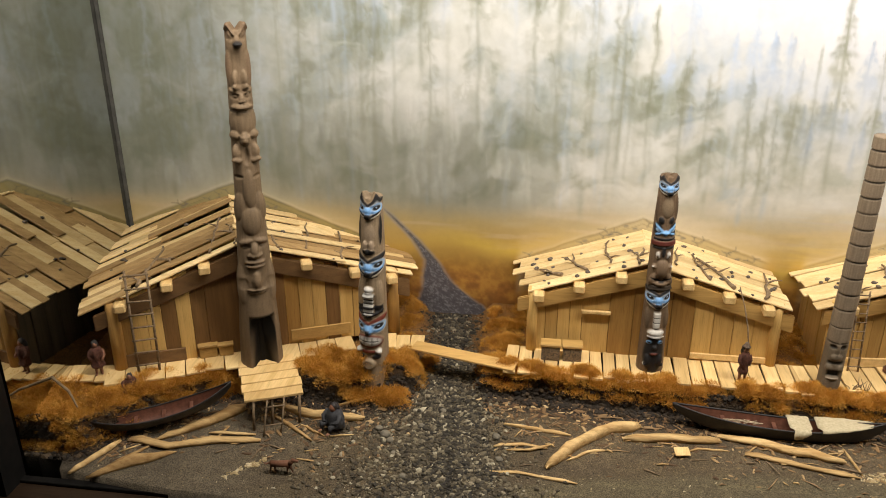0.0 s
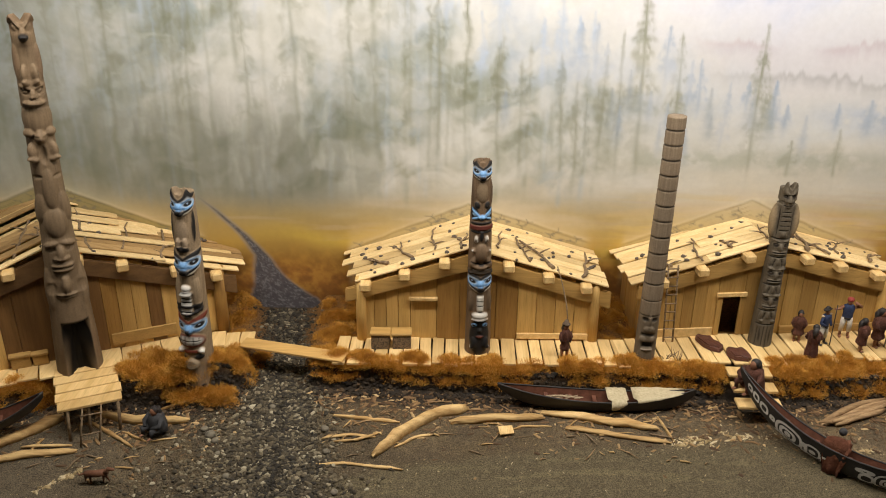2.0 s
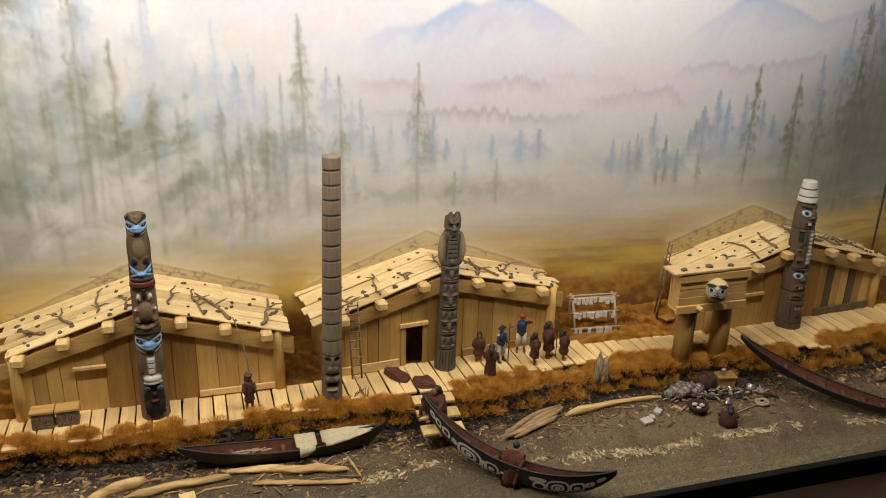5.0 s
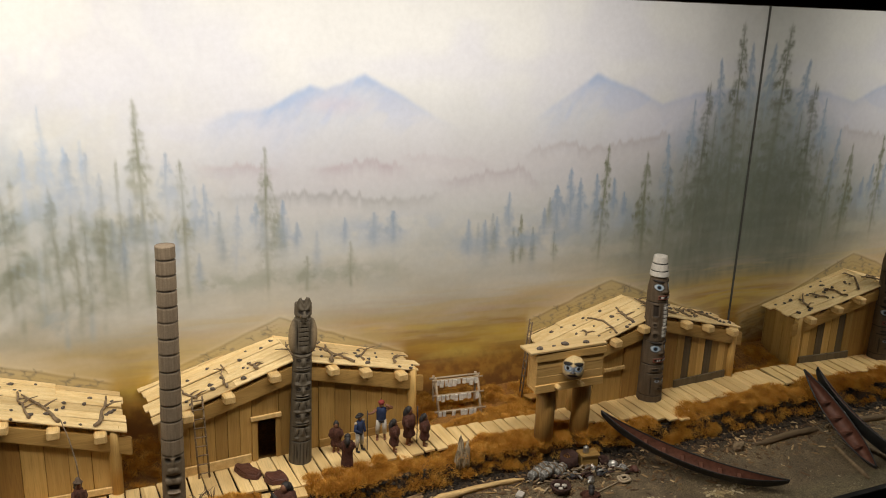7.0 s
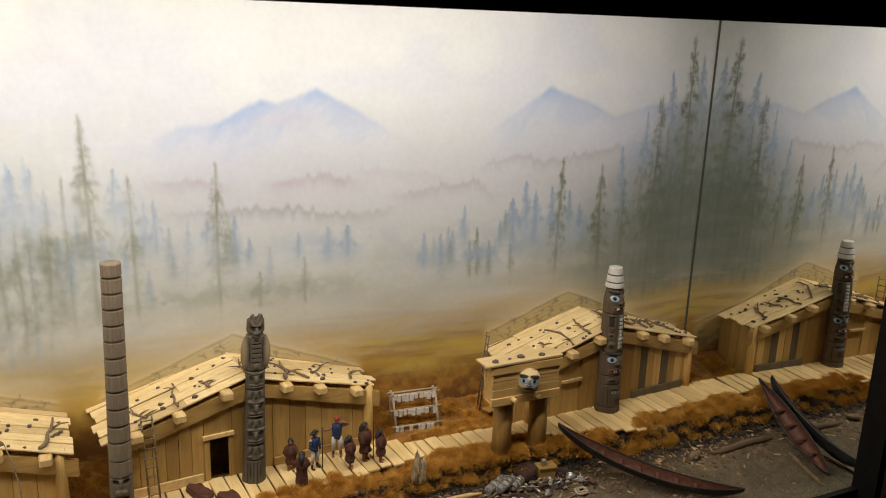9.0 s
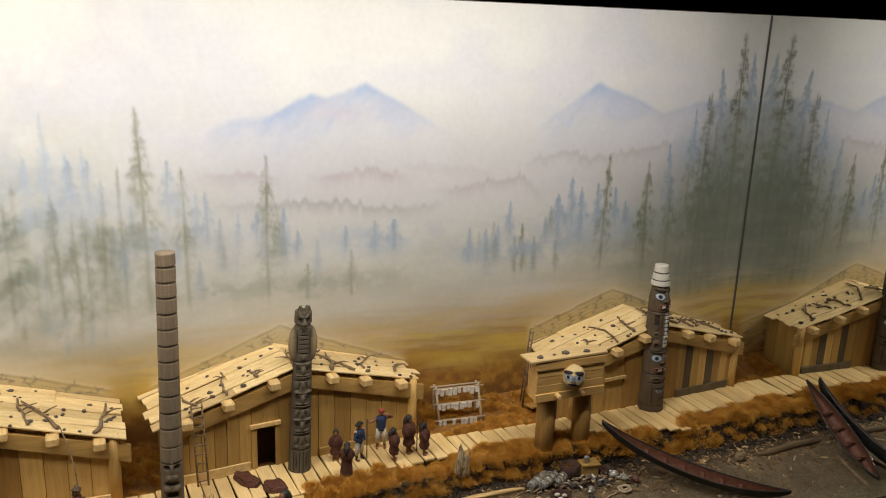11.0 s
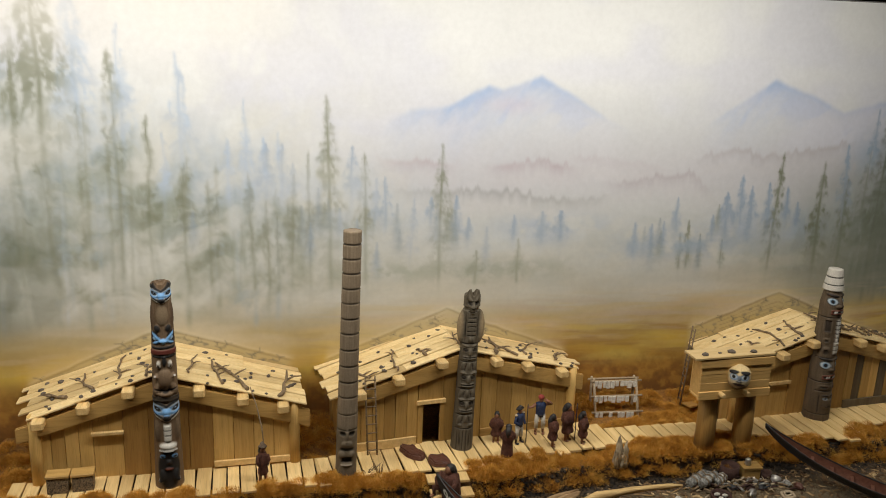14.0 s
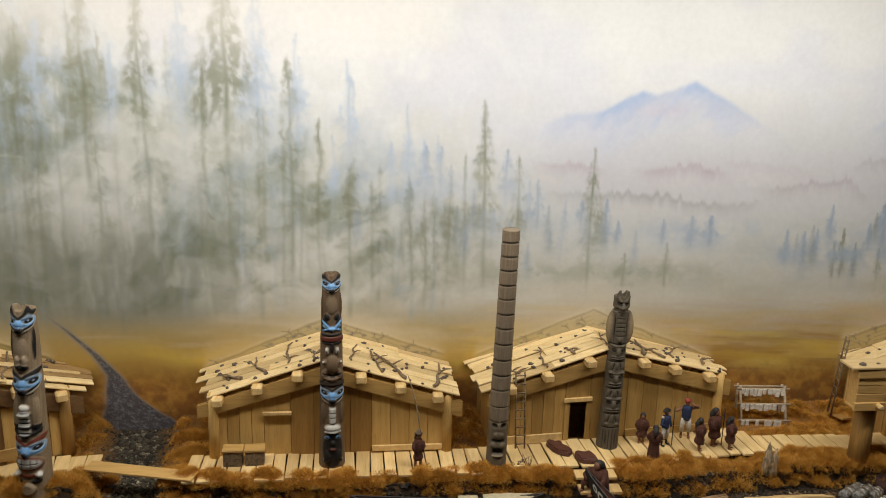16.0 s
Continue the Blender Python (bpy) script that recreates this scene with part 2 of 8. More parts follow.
def paint_tree(canvas, X, Z, tree, colour, alpha, seed, thin=0.15, fog=0.55, stem=1.0, dense=0.35):
    """One conifer as (x, tip, x at the foot, foot, half width): a stem and drooping ragged boughs that sink into fog."""
    x, top, bx, foot, half = tree
    rng = random.Random(seed)
    step, high = X[0, 1] - X[0, 0], top - foot
    lo, hi = min(x, bx) - 1.9 * half - 0.012, max(x, bx) + 1.9 * half + 0.012
    a, b = max(int((lo - X[0, 0]) / step), 0), int((hi - X[0, 0]) / step) + 2
    c, d = max(int((foot - 0.02 - Z[0, 0]) / step), 0), int((top + 0.006 - Z[0, 0]) / step) + 2
    gx, gz = X[c:d, a:b], Z[c:d, a:b]
    if gx.size == 0:
        return
    s = (top - gz) / high
    axis = x + (bx - x) * s + 0.0007 * np.sin(7 * s + seed)
    trunk = 0.85 * stem * np.exp(-(((gx - axis) / (0.0011 + 0.0030 * np.clip(s, 0, 1) * math.sqrt(half / 0.02))) ** 2)) * (s > 0)
    mask = dense * np.exp(-(((gx - axis) / (0.10 * half + 0.42 * half * np.clip(1.5 * s, 0, 1))) ** 2)) * (s > 0) * (1 - 0.8 * smooth(s, 0.5, 0.9))
    z = top - 0.012 * high
    while z > foot + 0.10 * high:
        k = (top - z) / high
        for side in (-1, 1):
            if rng.random() < thin:
                continue
            reach = 1.15 * half * min(1.0, 0.10 + 1.5 * k) * rng.choice((0.5, 0.75, 1.0, 1.2)) * rng.uniform(0.85, 1.1)
            u = side * (gx - x - (bx - x) * k) / reach
            lift, droop = rng.uniform(-0.30, 0.10), rng.uniform(-0.10, 0.40)
            line = z + reach * (lift * u - droop * u * u)
            thick = (0.0014 + 0.095 * reach * rng.uniform(0.7, 1.4)) * (0.55 + 0.75 * np.sin(np.clip(u, 0, 1) * 2.6))
            below = np.where(gz < line, 2.0, 0.8)
            bough = np.exp(-(((gz - line) / (thick * below)) ** 2)) * smooth(u, -0.10, 0.08) * (1 - smooth(u, 0.65, 1.12))
            mask = 1 - (1 - mask) * (1 - rng.uniform(0.30, 0.80) * bough)
        z -= rng.uniform(0.35, 0.85) * (0.004 + 0.34 * half * min(1, 0.2 + 1.6 * k))
    fringe = cloud(gx * 1.25, gz * 0.75 + 0.3 * np.abs(gx - axis), 0.011, seed % 40, 3, 0.65)
    wide = cloud(gx, gz, 0.045, seed % 40 + 7, 3)
    mask = mask * (0.30 + 0.95 * smooth(fringe, 0.32, 0.62)) * (0.72 + 0.4 * smooth(wide, 0.3, 0.6)) * (1 - 0.6 * smooth(s, 0.55, 0.9))
    mask = 1 - (1 - np.clip(mask, 0, 1)) * (1 - trunk * (0.55 + 0.6 * smooth(wide, 0.25, 0.55)))
    over(canvas[c:d, a:b], colour, alpha * mask * smooth(s, -0.01, 0.05) * (1 - 0.92 * smooth(s, fog, 1.02)))


def spruce(canvas, X, Z, x, top, foot, half, colour, alpha, seed):
    """A small far spruce: a ragged cone of tiers that widens downwards and melts into mist."""
    a, b = np.searchsorted(X[0], (x - 1.8 * half, x + 1.8 * half))
    c, d = np.searchsorted(Z[:, 0], (foot - 0.01, top + 0.004))
    gx, gz = X[c:d, a:b], Z[c:d, a:b]
    if gx.size == 0:
        return
    s = np.clip((top - gz) / (top - foot), 0, 1.3)
    tier = 0.55 + 0.45 * ((5.5 * s + 0.35 * np.sin(seed + 40 * gx)) % 1.0)
    reach = 0.0012 + half * np.minimum(s, 0.75) * tier
    mask = np.exp(-(((gx - x) / reach) ** 2)) * (top > gz) * (1 - smooth(s, 0.45, 1.05))
    over(canvas[c:d, a:b], colour, alpha * mask * (0.55 + 0.7 * cloud(gx, gz, 0.008, seed % 50, 3)))


def paint_roof(canvas, X, Z, left, ridge, right, rise, body, seam, keep=0.85):
    """A roof carried on in paint above a model roof: eaves and ridge as (x, z), how far it rises, and its tones."""
    rng = random.Random(int(1000 * ridge[1]))
    for n, (p, q) in enumerate(((left, ridge), (right, ridge))):
        lo, hi = min(p[0], q[0]), max(p[0], q[0])
        s = np.clip((X - p[0]) / (q[0] - p[0]), 0, 1)
        edge = p[1] + (q[1] - p[1]) * s + 0.004 * (cloud(X, 0 * Z, 0.03, 90 + n, 2) - 0.5)
        inside = smooth(X, lo - 0.004, lo + 0.012) * (1 - smooth(X, hi - 0.001, hi + 0.001)) if n == 0 else smooth(X, lo - 0.001, lo + 0.001) * (1 - smooth(X, hi - 0.022, hi + 0.004))
        d = edge - Z
        band = inside * smooth(d, -0.002, 0.002) * (1 - smooth(d, rise + 0.03, rise + 0.06))
        over(canvas, body, keep * band * (0.75 + 0.4 * cloud(X, Z, 0.02, 93, 3)))
        over(canvas, seam, 0.45 * np.exp(-(((d % 0.0085) - 0.001) / 0.0013) ** 2) * band * smooth(cloud(X, Z, 0.02, 96, 2), 0.35, 0.6))
        over(canvas, (0.72, 0.63, 0.44), 0.42 * inside * smooth(-d, 0.0, 0.006) * np.exp(-np.maximum(-d, 0) / 0.020))
        over(canvas, (0.70, 0.62, 0.42), 0.25 * inside * np.exp(-(((d + 0.004) / 0.0028) ** 2)))
        over(canvas, seam, 0.50 * inside * np.exp(-((d / 0.0019) ** 2)) * (0.4 + 0.9 * cloud(X, Z, 0.02, 97, 2)))
        for k in range(24):
            u = rng.uniform(0.06, 0.96)
            bx, bz = p[0] + (q[0] - p[0]) * u, p[1] + (q[1] - p[1]) * u - rng.uniform(0.004, rise + 0.008)
            if k % 3 == 0:
                dab(canvas, X, Z, (bx - 0.002, bz), (bx + 0.002, bz + 0.001), 0.0022, (0.16, 0.15, 0.13), 0.7)
                continue
            ang, size = rng.uniform(0.3, 2.6), rng.uniform(0.006, 0.013)
            mid = (bx + size * math.cos(ang), bz + 0.6 * size * math.sin(ang))
            dab(canvas, X, Z, (bx, bz), mid, 0.0013, (0.19, 0.165, 0.11), 0.7)
            dab(canvas, X, Z, mid, (mid[0] + size * math.cos(ang + 0.8), mid[1] + 0.6 * size * math.sin(ang + 0.8)), 0.0011, (0.19, 0.165, 0.11), 0.6)
            dab(canvas, X, Z, mid, (mid[0] + 0.7 * size * math.cos(ang - 1.0), mid[1] + 0.5 * size * math.sin(ang - 1.0)), 0.0010, (0.19, 0.165, 0.11), 0.55)


def curl(canvas, X, Z, points, colour, alpha, deep):
    """A bank of fog with a bright upper rim through points, melting away downwards."""
    px, pz = [p[0] for p in points], [p[1] for p in points]
    line = np.interp(X, px, pz) + 0.008 * (cloud(X, Z, 0.03, int(1000 * pz[0]) % 60, 3) - 0.5)
    d = line - Z
    ends = smooth(X, px[0] - 0.01, px[0] + 0.04) * (1 - smooth(X, px[-1] - 0.04, px[-1] + 0.01))
    body = smooth(d + 0.012 * (cloud(X, Z, 0.014, 45, 3) - 0.5), -0.009, 0.008) * np.exp(-np.maximum(d, 0) / deep)
    over(canvas, colour, 1.2 * alpha * ends * body * (0.55 + 0.7 * cloud(X, Z, 0.03, 44, 4)))


def paint_backdrop():
    step = 0.0022
    x, z = np.arange(XL, 1.7195, step), np.arange(0.86, 1.735, step)
    X, Z = np.meshgrid(x, z)
    levels = (0.86, 0.95, 1.00, 1.045, 1.085, 1.125, 1.19, 1.28, 1.40, 1.55, 1.74)
    tints = ((0.16, 0.065, 0.013), (0.22, 0.095, 0.016), (0.36, 0.185, 0.028), (0.43, 0.275, 0.062), (0.43, 0.32, 0.125), (0.41, 0.35, 0.22),
             (0.42, 0.405, 0.345), (0.52, 0.525, 0.52), (0.63, 0.62, 0.62), (0.78, 0.755, 0.735), (0.84, 0.81, 0.77))
    wave = Z + 0.045 * (cloud(X * 0.35, Z * 2.2, 0.12, 3) - 0.5)
    C = np.stack([np.interp(wave, levels, [t[k] for t in tints]) for k in range(3)], -1)
    right = smooth(X, 0.40, 0.75)
    # mauve light low in the sky
    over(C, (0.60, 0.56, 0.57), 0.75 * right * np.exp(-(((Z - 1.37) / 0.07) ** 2)))
    over(C, (0.66, 0.64, 0.74), 0.42 * smooth(cloud(X * 0.6, Z, 0.13, 22, 3), 0.45, 0.7) * smooth(Z, 1.36, 1.46))
    # ochre streaks across the meadow
    for n, (cx, cz, w, h, t) in enumerate(((0.49, 1.035, 0.07, 0.02, 0), (1.06, 1.03, 0.11, 0.02, 0), (-0.03, 1.05, 0.14, 0.018, 0), (1.18, 1.04, 0.05, 0.018, 0),
                                           (1.66, 1.06, 0.09, 0.035, 0), (0.90, 1.09, 0.15, 0.012, 1), (1.18, 1.11, 0.15, 0.012, 1), (1.0, 0.985, 0.1, 0.03, 2), (-0.1, 0.965, 0.2, 0.03, 2))):
        a = np.exp(-(((X - cx) / w) ** 2) - ((Z - cz + 0.01 * np.sin(X * 30 + n)) / h) ** 2)
        over(C, ((0.60, 0.41, 0.07), (0.48, 0.31, 0.13), (0.36, 0.15, 0.025))[t], 0.75 * a * (0.6 + 0.8 * cloud(X * 0.4, Z * 3, 0.05, 40 + n)))
    # the wood at the left: a sloping wash, light blue gaps above, grey-green clumps below
    crest = np.interp(X, (-0.73, -0.35, 0.0, 0.2, 0.45, 0.7), (1.75, 1.70, 1.56, 1.44, 1.33, 1.22))
    left = 1 - smooth(X, 0.25, 0.72)
    under = 1 - smooth(Z - crest, -0.17, 0.05)
    over(C, (0.56, 0.63, 0.76), 0.72 * left * smooth(Z, 1.18, 1.30) * (1 - smooth(Z - crest, -0.10, 0.10)) * (0.35 + 0.9 * smooth(cloud(X * 1.6, Z * 0.8, 0.07, 24, 4), 0.36, 0.66)))
    over(C, (0.80, 0.78, 0.76), 0.85 * left * smooth(cloud(X * 1.7, Z, 0.06, 25, 3), 0.42, 0.66) * smooth(Z, 1.33, 1.46))
    over(C, (0.37, 0.375, 0.295), 0.85 * left * smooth(Z, 1.10, 1.16) * (1 - smooth(Z - 0.45 * (crest - 1.2), 1.19, 1.40)))
    for n, (scale, lo_, hi_, tone, k) in enumerate(((0.085, 0.48, 0.68, (0.27, 0.28, 0.195), 0.80), (0.045, 0.52, 0.68, (0.23, 0.245, 0.155), 0.60), (0.028, 0.56, 0.70, (0.20, 0.215, 0.13), 0.50))):
        over(C, tone, k * left * under * smooth(Z, 1.12, 1.18) * smooth(cloud(X * 1.35 + 0.3 * n, Z * 0.7, scale, 8 + n, 5, 0.6), lo_, hi_))
    over(C, (0.24, 0.25, 0.175), 0.50 * left * smooth(cloud(X * 6.5, Z * 0.5, 0.11, 18, 3), 0.54, 0.70) * smooth(Z, 1.11, 1.15) * (1 - smooth(Z, 1.25, 1.38)))
    over(C, (0.21, 0.225, 0.155), 0.45 * (1 - smooth(X, -0.74, -0.30)) * smooth(Z, 1.08, 1.2))
    # mountains: blue along the ridges and down some spurs, mauve snow between
    for ridge in (((0.56, 1.44), (0.598, 1.46), (0.634, 1.48), (0.699, 1.486), (0.768, 1.521), (0.793, 1.515), (0.862, 1.540), (0.919, 1.51), (0.998, 1.465), (1.06, 1.44)),
                  ((1.16, 1.43), (1.192, 1.461), (1.256, 1.50), (1.321, 1.542), (1.402, 1.516), (1.479, 1.485), (1.554, 1.503), (1.64, 1.512), (1.74, 1.50))):
        line = np.interp(X, [p[0] for p in ridge], [p[1] for p in ridge]) + 0.005 * (cloud(X, 0 * Z, 0.03, 60) - 0.5)
        d = line - Z
        ends = smooth(X, ridge[0][0], ridge[0][0] + 0.17) * (1 - smooth(X, ridge[-1][0] - 0.16, ridge[-1][0] + 0.30 * (ridge[-1][0] > 1.5)))
        peak = ridge[6 if ridge[0][0] < 1 else 3][0]
        spur = cloud((X - peak) + 0.7 * d, Z * 0.8, 0.05, 61, 4)
        west = 1 - smooth(X, peak - 0.03, peak + 0.09)
        over(C, (0.60, 0.58, 0.66), 0.75 * ends * smooth(d, -0.004, 0.006) * np.exp(-np.maximum(d, 0) / 0.055))
        over(C, (0.42, 0.50, 0.67), 0.95 * ends * (0.55 + 0.45 * west) * smooth(d, -0.008, 0.007) * np.exp(-np.maximum(d - 0.004, 0) / (0.010 + 0.030 * west)) * (0.55 + 0.7 * smooth(spur, 0.35, 0.65)))
        over(C, (0.50, 0.54, 0.69), 0.45 * ends * smooth(spur, 0.52, 0.66) * smooth(d, 0.004, 0.02) * (1 - smooth(d, 0.03, 0.085)))
        over(C, (0.74, 0.71, 0.74), 0.22 * ends * smooth(1 - spur, 0.52, 0.68) * smooth(d, 0.012, 0.025) * (1 - smooth(d, 0.03, 0.07)))
    over(C, (0.56, 0.46, 0.56), 0.35 * np.exp(-(((X - 0.815) / 0.05) ** 2) - (((Z - 1.490) / 0.014) ** 2)))
    # long mauve banks of far wood, each with a ragged upper edge
    for n, (bank, tone, k) in enumerate(((((0.578, 1.398), (0.671, 1.391), (0.72, 1.388)), (0.50, 0.41, 0.44), 0.75), (((0.77, 1.385), (0.82, 1.390), (0.88, 1.392), (0.945, 1.380)), (0.48, 0.39, 0.42), 0.85),
                                         (((0.61, 1.344), (0.732, 1.341), (0.823, 1.338), (0.899, 1.322), (1.01, 1.325)), (0.40, 0.38, 0.385), 0.95), (((0.92, 1.397), (0.992, 1.400), (1.12, 1.380)), (0.54, 0.47, 0.49), 0.5),
                                         (((1.0, 1.350), (1.068, 1.358), (1.164, 1.370), (1.215, 1.335)), (0.47, 0.41, 0.43), 0.85), (((1.17, 1.39), (1.253, 1.418), (1.32, 1.398), (1.40, 1.41), (1.52, 1.43)), (0.50, 0.45, 0.46), 0.8))):
        px, pz = [p[0] for p in bank], [p[1] for p in bank]
        rag = 0.026 * np.maximum(cloud(X * 1.0, 0 * Z, 0.009, 70 + n, 3) - 0.42, 0)
        d = np.interp(X, px, pz) + rag - Z
        ends = smooth(X, px[0] - 0.02, px[0] + 0.05) * (1 - smooth(X, px[-1] - 0.05, px[-1] + 0.02))
        over(C, tone, k * ends * smooth(d, -0.005, 0.007) * np.exp(-np.maximum(d - 0.004, 0) / 0.015) * (0.5 + 0.8 * cloud(X * 0.6, Z * 2, 0.03, 80 + n)))
        over(C, (0.63, 0.585, 0.585), 0.4 * ends * np.exp(-(((d - 0.030) / 0.012) ** 2)))
    # far blue woods
    for n, (cx, cz, w, h, k) in enumerate(((0.60, 1.275, 0.05, 0.03, 0.75), (0.70, 1.262, 0.05, 0.018, 0.6), (0.86, 1.254, 0.09, 0.016, 0.85), (1.10, 1.235, 0.06, 0.018, 0.75), (1.28, 1.262, 0.07, 0.026, 0.9),
                                           (1.42, 1.26, 0.07, 0.03, 0.7), (0.47, 1.33, 0.05, 0.04, 0.45), (0.33, 1.36, 0.08, 0.05, 0.45), (1.55, 1.40, 0.04, 0.05, 0.6))):
        over(C, (0.38, 0.46, 0.60), k * np.exp(-(((X - cx) / w) ** 2) - (((Z - cz) / h) ** 2)) * smooth(cloud(X * 1.6, Z, 0.03, 33 + n, 4), 0.22, 0.60))
    far = ((0.395, 1.430, 0.395, 1.31, 0.014), (0.421, 1.432, 0.420, 1.33, 0.010), (0.536, 1.421, 0.535, 1.32, 0.012), (0.438, 1.393, 0.438, 1.33, 0.008), (0.593, 1.369, 0.595, 1.26, 0.011),
           (0.579, 1.367, 0.575, 1.27, 0.009), (0.645, 1.331, 0.639, 1.20, 0.009), (0.675, 1.332, 0.674, 1.27, 0.009), (0.719, 1.335, 0.723, 1.24, 0.010), (0.881, 1.303, 0.881, 1.24, 0.017), (0.917, 1.304, 0.918, 1.24, 0.018))
    far += ((0.828, 1.297, 0.828, 1.25, 0.007), (1.066, 1.278, 1.068, 1.205, 0.011), (0.743, 1.294, 0.742, 1.25, 0.008), (1.251, 1.334, 1.256, 1.24, 0.015), (1.280, 1.366, 1.286, 1.24, 0.013), (1.303, 1.346, 1.308, 1.25, 0.011),
            (1.340, 1.352, 1.346, 1.25, 0.011), (1.381, 1.342, 1.385, 1.27, 0.009), (1.407, 1.313, 1.410, 1.26, 0.007), (1.226, 1.290, 1.228, 1.24, 0.008), (1.148, 1.325, 1.151, 1.25, 0.008), (1.10, 1.275, 1.10, 1.22, 0.010), (1.125, 1.28, 1.125, 1.22, 0.008))
    tall = ((1.612, 1.576, 1.629, 1.40, 0.016), (1.690, 1.608, 1.698, 1.42, 0.018), (1.559, 1.495, 1.562, 1.36, 0.012), (1.502, 1.426, 1.513, 1.26, 0.016), (-0.228, 1.632, -0.246, 1.38, 0.030), (-0.118, 1.585, -0.129, 1.40, 0.014),
            (-0.011, 1.70, -0.009, 1.42, 0.020), (0.109, 1.71, 0.116, 1.38, 0.026), (0.176, 1.599, 0.179, 1.38, 0.022), (0.261, 1.562, 0.265, 1.36, 0.018), (0.361, 1.491, 0.365, 1.32, 0.012), (0.391, 1.437, 0.393, 1.33, 0.010),
            (0.333, 1.436, 0.334, 1.31, 0.011), (0.415, 1.451, 0.418, 1.32, 0.011), (0.237, 1.441, 0.236, 1.32, 0.011), (-0.31, 1.66, -0.31, 1.40, 0.02))
    for n, tree in enumerate(far):
        paint_tree(C, X, Z, (*tree[:4], tree[4] * 1.5), BLUE, 0.75, 100 + n, 0.12, 0.55, 1.0, 0.25)
    for n, tree in enumerate(tall):
        paint_tree(C, X, Z, tree, (0.20, 0.29, 0.42) if tree[0] > 1.48 else (0.48, 0.56, 0.68), 0.75, 140 + n, 0.1, 0.45)
    rng = np.random.RandomState(4)
    for n in range(46):
        tx = XL + 0.02 + 1.0 * rng.rand()
        top = 1.30 + 0.38 * rng.rand() * (1 if tx < 0.05 else 0.45)
        paint_tree(C, X, Z, (tx, top, tx + 0.02 * (rng.rand() - 0.5), 1.10 + 0.08 * rng.rand(), 0.010 + 0.022 * rng.rand()), (OLIVE, (0.22, 0.23, 0.14))[n % 2], (0.45 + 0.40 * rng.rand()) * (1.0 if tx < 0.15 else 0.6), 200 + n, 0.45, 0.78)
    near = ((0.493, 1.507, 0.502, 1.22, 0.027), (0.557, 1.411, 0.562, 1.20, 0.023), (0.691, 1.426, 0.692, 1.19, 0.024), (0.439, 1.375, 0.435, 1.18, 0.017), (0.463, 1.415, 0.466, 1.19, 0.010), (0.412, 1.30, 0.412, 1.19, 0.010),
            (0.394, 1.325, 0.397, 1.20, 0.010), (0.761, 1.234, 0.760, 1.185, 0.020), (0.838, 1.255, 0.839, 1.185, 0.012), (-0.262, 1.631, -0.267, 1.28, 0.034), (-0.163, 1.70, -0.164, 1.40, 0.034), (-0.074, 1.70, -0.069, 1.20, 0.042))
    near += ((0.061, 1.72, 0.063, 1.38, 0.062), (0.164, 1.573, 0.167, 1.24, 0.034), (0.025, 1.544, 0.021, 1.42, 0.010), (0.213, 1.461, 0.211, 1.24, 0.018), (0.264, 1.393, 0.264, 1.20, 0.020), (0.302, 1.373, 0.303, 1.21, 0.020),
             (0.365, 1.38, 0.372, 1.20, 0.016), (0.051, 1.40, 0.068, 1.16, 0.045), (-0.149, 1.434, -0.152, 1.15, 0.028), (-0.610, 1.56, -0.606, 1.20, 0.032), (-0.241, 1.468, -0.248, 1.16, 0.03), (-0.366, 1.55, -0.380, 1.15, 0.03), (-0.561, 1.426, -0.590, 1.15, 0.03))
    for n, tree in enumerate(near):
        paint_tree(C, X, Z, tree, GREEN if tree[0] > -0.1 else (0.21, 0.215, 0.135), 0.80, 300 + n, 0.2, 0.70)
    side = ((1.362, 1.412, 1.357, 1.17, 0.018), (1.455, 1.393, 1.461, 1.165, 0.024), (1.513, 1.359, 1.517, 1.17, 0.023), (1.177, 1.282, 1.180, 1.18, 0.011), (1.161, 1.257, 1.165, 1.18, 0.010), (1.203, 1.254, 1.208, 1.18, 0.008), (1.251, 1.242, 1.254, 1.175, 0.010))
    for n, tree in enumerate(side):
        paint_tree(C, X, Z, tree, (0.15, 0.165, 0.09), 0.82, 340 + n, 0.12, 0.7, 1.0, 0.5)
    # dark spruces in the right corner, one behind another
    over(C, (0.25, 0.28, 0.26), 0.75 * smooth(X, 1.46, 1.62) * (1 - smooth(Z - 0.22 * smooth(X, 1.50, 1.68), 1.20, 1.34)) * smooth(Z, 1.09, 1.14) * (0.6 + 0.6 * cloud(X * 2, Z, 0.04, 77)))
    over(C, (0.30, 0.37, 0.44), 0.5 * smooth(X, 1.54, 1.66) * smooth(Z, 1.25, 1.32) * (1 - smooth(Z, 1.38, 1.54)) * (0.4 + 0.9 * cloud(X * 2, Z, 0.03, 79)))
    corner = ((1.700, 1.50, 1.702, 1.08, 0.045), (1.615, 1.47, 1.620, 1.08, 0.038), (1.555, 1.43, 1.555, 1.09, 0.030), (1.592, 1.530, 1.590, 1.09, 0.042), (1.661, 1.650, 1.672, 1.20, 0.040), (1.669, 1.425, 1.669, 1.12, 0.042), (1.635, 1.40, 1.635, 1.12, 0.034), (1.715, 1.42, 1.715, 1.12, 0.04))
    for n, tree in enumerate(corner):
        paint_tree(C, X, Z, tree, DARK if n in (3, 4) else (0.15, 0.17, 0.12), 0.88 if n in (3, 4) else 0.60, 400 + n, 0.15, 0.88, 1.0, 0.30)
    drip = smooth(cloud(X * 5, Z * 0.45, 0.06, 78, 3), 0.45, 0.66)
